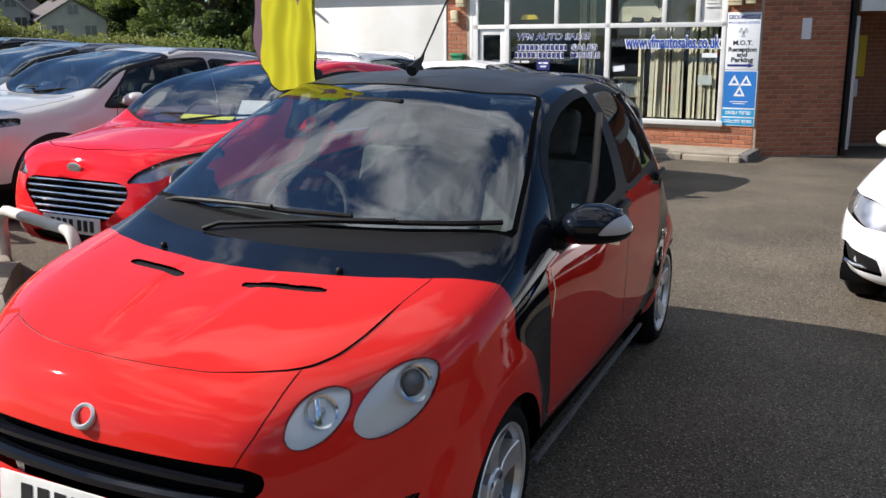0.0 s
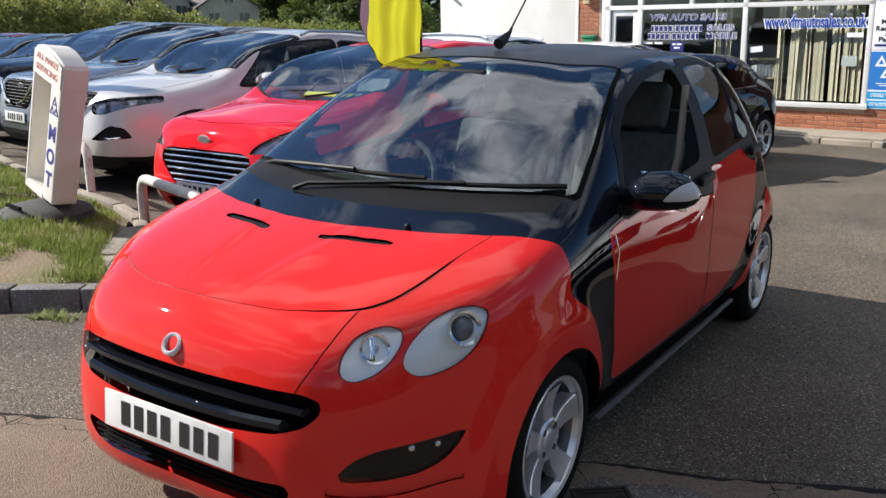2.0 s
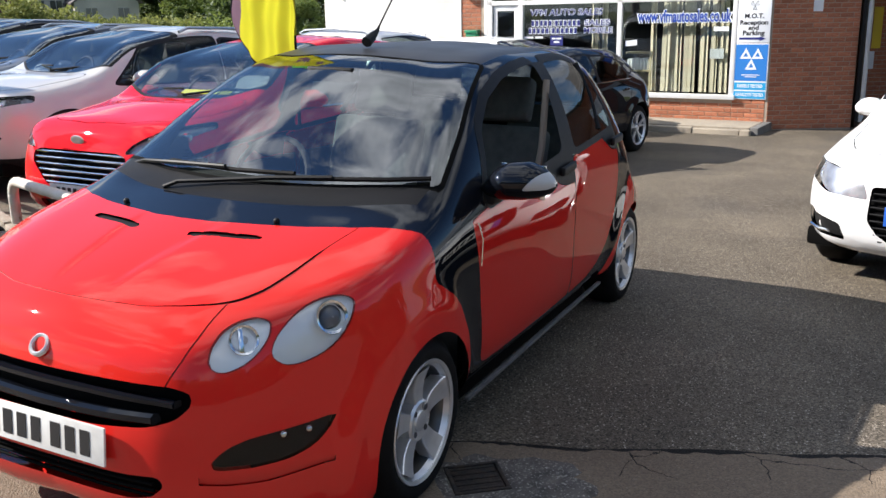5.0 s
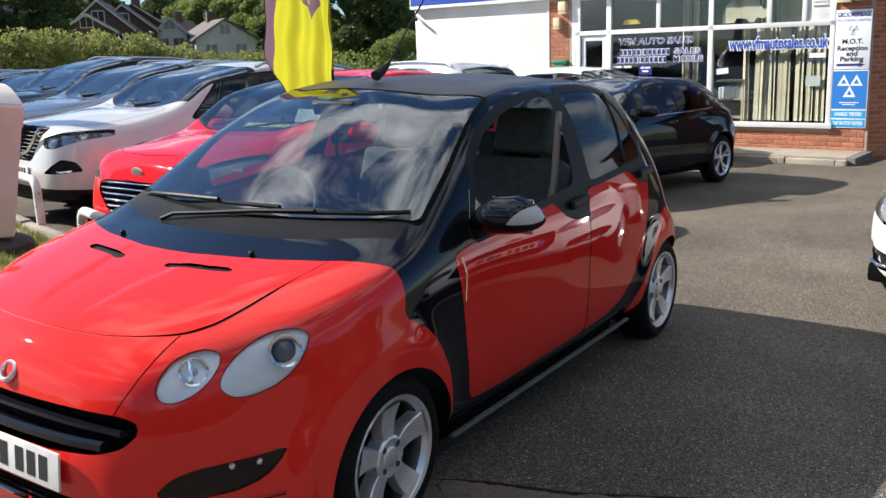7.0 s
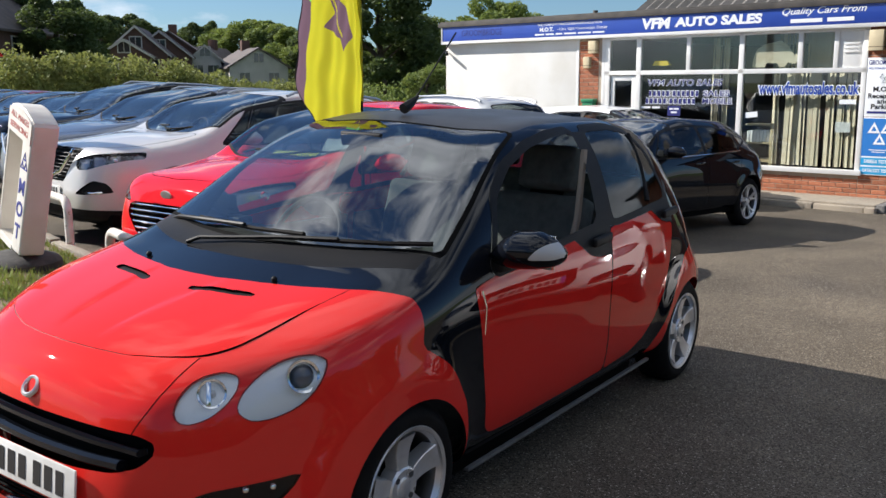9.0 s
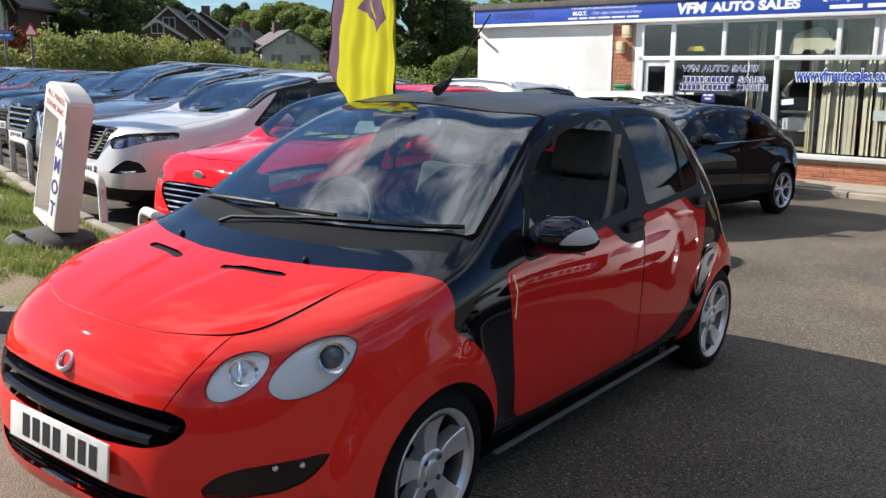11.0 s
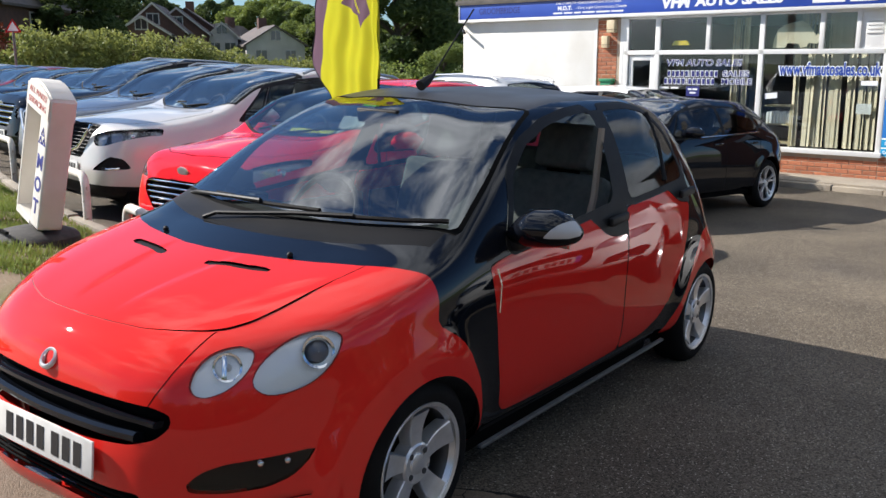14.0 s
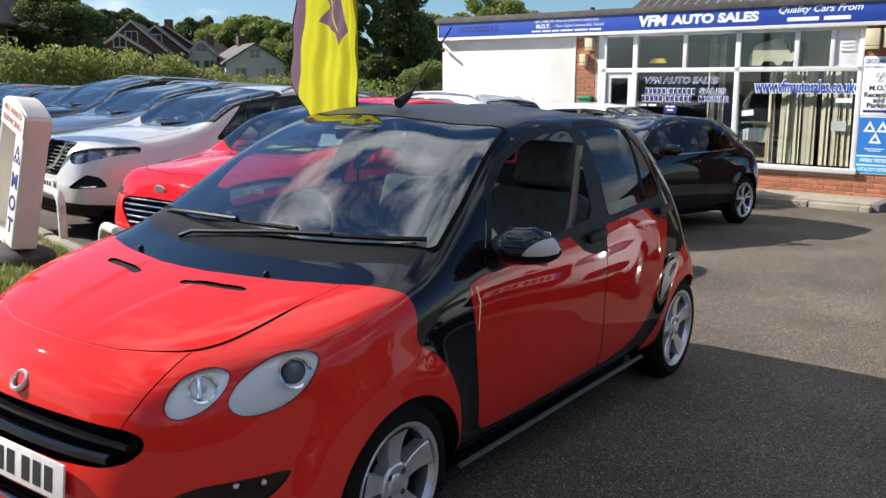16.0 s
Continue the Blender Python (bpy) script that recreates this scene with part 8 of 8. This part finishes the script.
def house(x, y, turn, w, d, eaves, ridge, wall, label, chimney=True, boards=True, gable_front=True, z=0.0):
    """A gabled house, gable towards -y; d is its length along the ridge."""
    o = thing("house", label, "house", pose(x, y, z, 0, 0, turn))
    bm = bmesh.new()
    prism(bm, [(-w / 2, -1), (w / 2, -1), (w / 2, eaves), (0, ridge), (-w / 2, eaves)], "y", 0, d)
    part("wall", bm, wall, o, smooth=False)
    for sgn in (1, -1):
        bm = bmesh.new()
        t = 0.18
        k = (ridge - eaves) / (w / 2)
        prism(bm, [(0, ridge + 0.02), (sgn * (w / 2 + 0.4), eaves - 0.4 * k + 0.02), (sgn * (w / 2 + 0.4), eaves - 0.4 * k + 0.02 + t), (0, ridge + 0.02 + t)], "y", -0.3, d + 0.3)
        roof = part("roof", bm, M["slate"], o, smooth=False)
        if boards:
            bm = bmesh.new()
            prism(bm, [(0, ridge - 0.08), (sgn * (w / 2 + 0.4), eaves - 0.4 * k - 0.08), (sgn * (w / 2 + 0.4), eaves - 0.4 * k + 0.16), (0, ridge + 0.18)], "y", -0.36, -0.30)
            part("bargeboard", bm, M["house_white"], o, smooth=False)
    for wx, wz, ww, wh in ((0, eaves + (ridge - eaves) * 0.25, 1.2, 1.1), (-w * 0.25, eaves - 1.9, 1.3, 1.3), (w * 0.25, eaves - 1.9, 1.3, 1.3)):
        wn_ = thing("window", "", "")
        wn_.parent = o
        wn_.matrix_local = pose(wx, 0, wz)
        box_part("frame", -ww / 2 - 0.08, ww / 2 + 0.08, -0.06, 0.02, -0.08, wh + 0.08, M["house_white"], wn_, 0)
        for q in (-1, 1):
            box_part("pane", q * ww / 4 - ww / 4 + 0.04, q * ww / 4 + ww / 4 - 0.04, -0.075, -0.05, 0.04, wh - 0.04, M["house_glass"], wn_, 0)
    for wy in (d * 0.25, d * 0.7):
        for sgn in (1, -1):
            wn_ = thing("window", "", "")
            wn_.parent = o
            wn_.matrix_local = pose(sgn * w / 2, wy, eaves - 1.8)
            box_part("frame", -0.05, 0.05, -0.75, 0.75, -0.05, 1.3, M["house_white"], wn_, 0)
            box_part("pane", -0.06, 0.06, -0.62, 0.62, 0.06, 1.18, M["house_glass"], wn_, 0)
    if chimney:
        bm = bmesh.new()
        box(bm, -0.5, 0.5, d * 0.6, d * 0.6 + 0.8, ridge - 0.8, ridge + 1.2, 0.03)
        part("chimney", bm, M["house_brick"], o)
    return o


house(-81.5, 61.65, 45, 6.6, 10, 4.9, 7.76, M["house_brick"], "dark brick gabled house with white bargeboards", chimney=False)
house(-80.65, 59.5, 45, 5.4, 6, 4.6, 6.25, M["house_brick"], "low brick front wing with white bargeboards", chimney=False)
house(-83.9, 66.7, 45, 6.6, 10, 4.9, 7.56, M["house_brick"], "second brick gabled house with white bargeboards", chimney=False)
house(-87.2, 70.6, 45, 8.5, 8, 4.8, 7.8, M["house_brick"], "slate-roofed brick house with a tall chimney", boards=False)
house(-82.3, 71.8, 49, 3.6, 8, 4.5, 6.1, M["house_white"], "narrow white gabled house", chimney=False)
house(-89.5, 75.7, 20, 6.0, 9, 4.2, 6.2, M["house_brick"], "low brick house with a slate roof", boards=False)
house(-76.7, 75.0, 62, 7.0, 9, 3.6, 5.7, M["house_white"], "white rendered house with a slate roof", boards=False)
house(-60.4, 29.53, 35, 7.0, 20, 5.6, 8.4, M["house_brick"], "long dark brick terrace behind the hedge", boards=False)
house(-42.8, 20.6, 60, 3.6, 9, 5.0, 7.6, M["house_white"], "white house partly hidden by the hedge", boards=False, chimney=False)
me = leaf_cloud("red_shrub", [(-34.8 + g.normal(0, 0.5), 18.0 + g.normal(0, 0.5), 1.6 + 1.3 * g.random()) for _ in range(24)], [0.45] * 24, 2600, 0.10, 21)
me.materials.append(mat("red_leaves", (0.30, 0.05, 0.03), 0.6, color2=(0.18, 0.06, 0.03), scale=1.5, spec=0.3))
tagged(new("shrub", me), "red-leaved shrub rising behind the hedge", "shrub")


# ---- road signs beyond the parked row ----
def road_sign(x, y, z, kind, label):
    o = thing("road_sign", label, "road sign", pose(x, y, 0.3, 0, 0, 55))
    bm = bmesh.new()
    tube(bm, [(0, 0.03, -0.5), (0, 0.03, z - 0.1)], 0.04, 8)
    part("post", bm, M["kerbstone"], o)
    if kind == "triangle":
        for nm, r, y0, m_ in (("border", 0.27, 0.0, M["tail_red"]), ("face", 0.18, -0.006, M["white_upvc"])):
            bm = bmesh.new()
            prism(bm, rounded([(r * math.cos(a), z - 0.3 + r * math.sin(a)) for a in (math.pi / 2, math.pi / 2 + 2.094, math.pi / 2 + 4.189)], 0.04, 3), "y", y0 - 0.004, y0 + 0.004)
            part(nm, bm, m_, o, smooth=False)
    else:
        box_part("face", -0.22, 0.22, -0.006, 0.006, z - 0.65, z - 0.38, M["sign_print_blue"], o, 0.003)
        bars_text(o, [0.12, 0.15], 0.05, 0.04, M["sign_white"], pose(0, -0.007, z - 0.5))


road_sign(-23.67, 13.3, 2.52, "triangle", "triangular red-edged road sign on a grey post")
road_sign(-26.21, 13.85, 2.67, "blue", "small blue road sign on a grey post")


# ---- bricks, laid last ----
def brick_mesh(L):
    bm = bmesh.new()
    box(bm, -L / 2, L / 2, -0.006, 0.02, -0.0325, 0.0325)
    es = [e for e in bm.edges if all(v.co.y < 0 for v in e.verts)]
    bmesh.ops.bevel(bm, geom=es, offset=0.004, segments=1, affect="EDGES")
    me = bpy.data.meshes.new("brick")
    bm.to_mesh(me)
    bm.free()
    me.materials.append(M["brick"])
    return me


FULL, HALF = brick_mesh(0.215), brick_mesh(0.1025)
for w, x0, x1, z0, z1, y, seed in BRICKS:
    gb = random.Random(seed)
    joined = bmesh.new() if seed >= 6 else None
    row = 0
    z = z0 + 0.0375
    while z + 0.03 < z1:
        x = x0 + 0.005
        if row % 2:
            pieces = [(x + 0.0512, HALF)]
            x += 0.1125
        else:
            pieces = []
        while x + 0.215 <= x1:
            pieces.append((x + 0.1075, FULL))
            x += 0.225
        if x + 0.10 <= x1:
            pieces.append((x + 0.0512, HALF))
        for px, me in pieces:
            if z < -0.16:
                continue
            m = Matrix.Translation((px, y + gb.uniform(-0.0015, 0.002), z))
            if joined is not None:
                n0 = len(joined.verts)
                box(joined, px - (0.1075 if me is FULL else 0.0512), px + (0.1075 if me is FULL else 0.0512), y - 0.006, y + 0.01, z - 0.0325, z + 0.0325)
            else:
                b = new("brick", me)
                b.parent = w
                b.matrix_local = m
        z += 0.075
        row += 1
    if joined is not None:
        tagged(part("bricks", joined, M["brick"], w, smooth=False), kind="stuff")
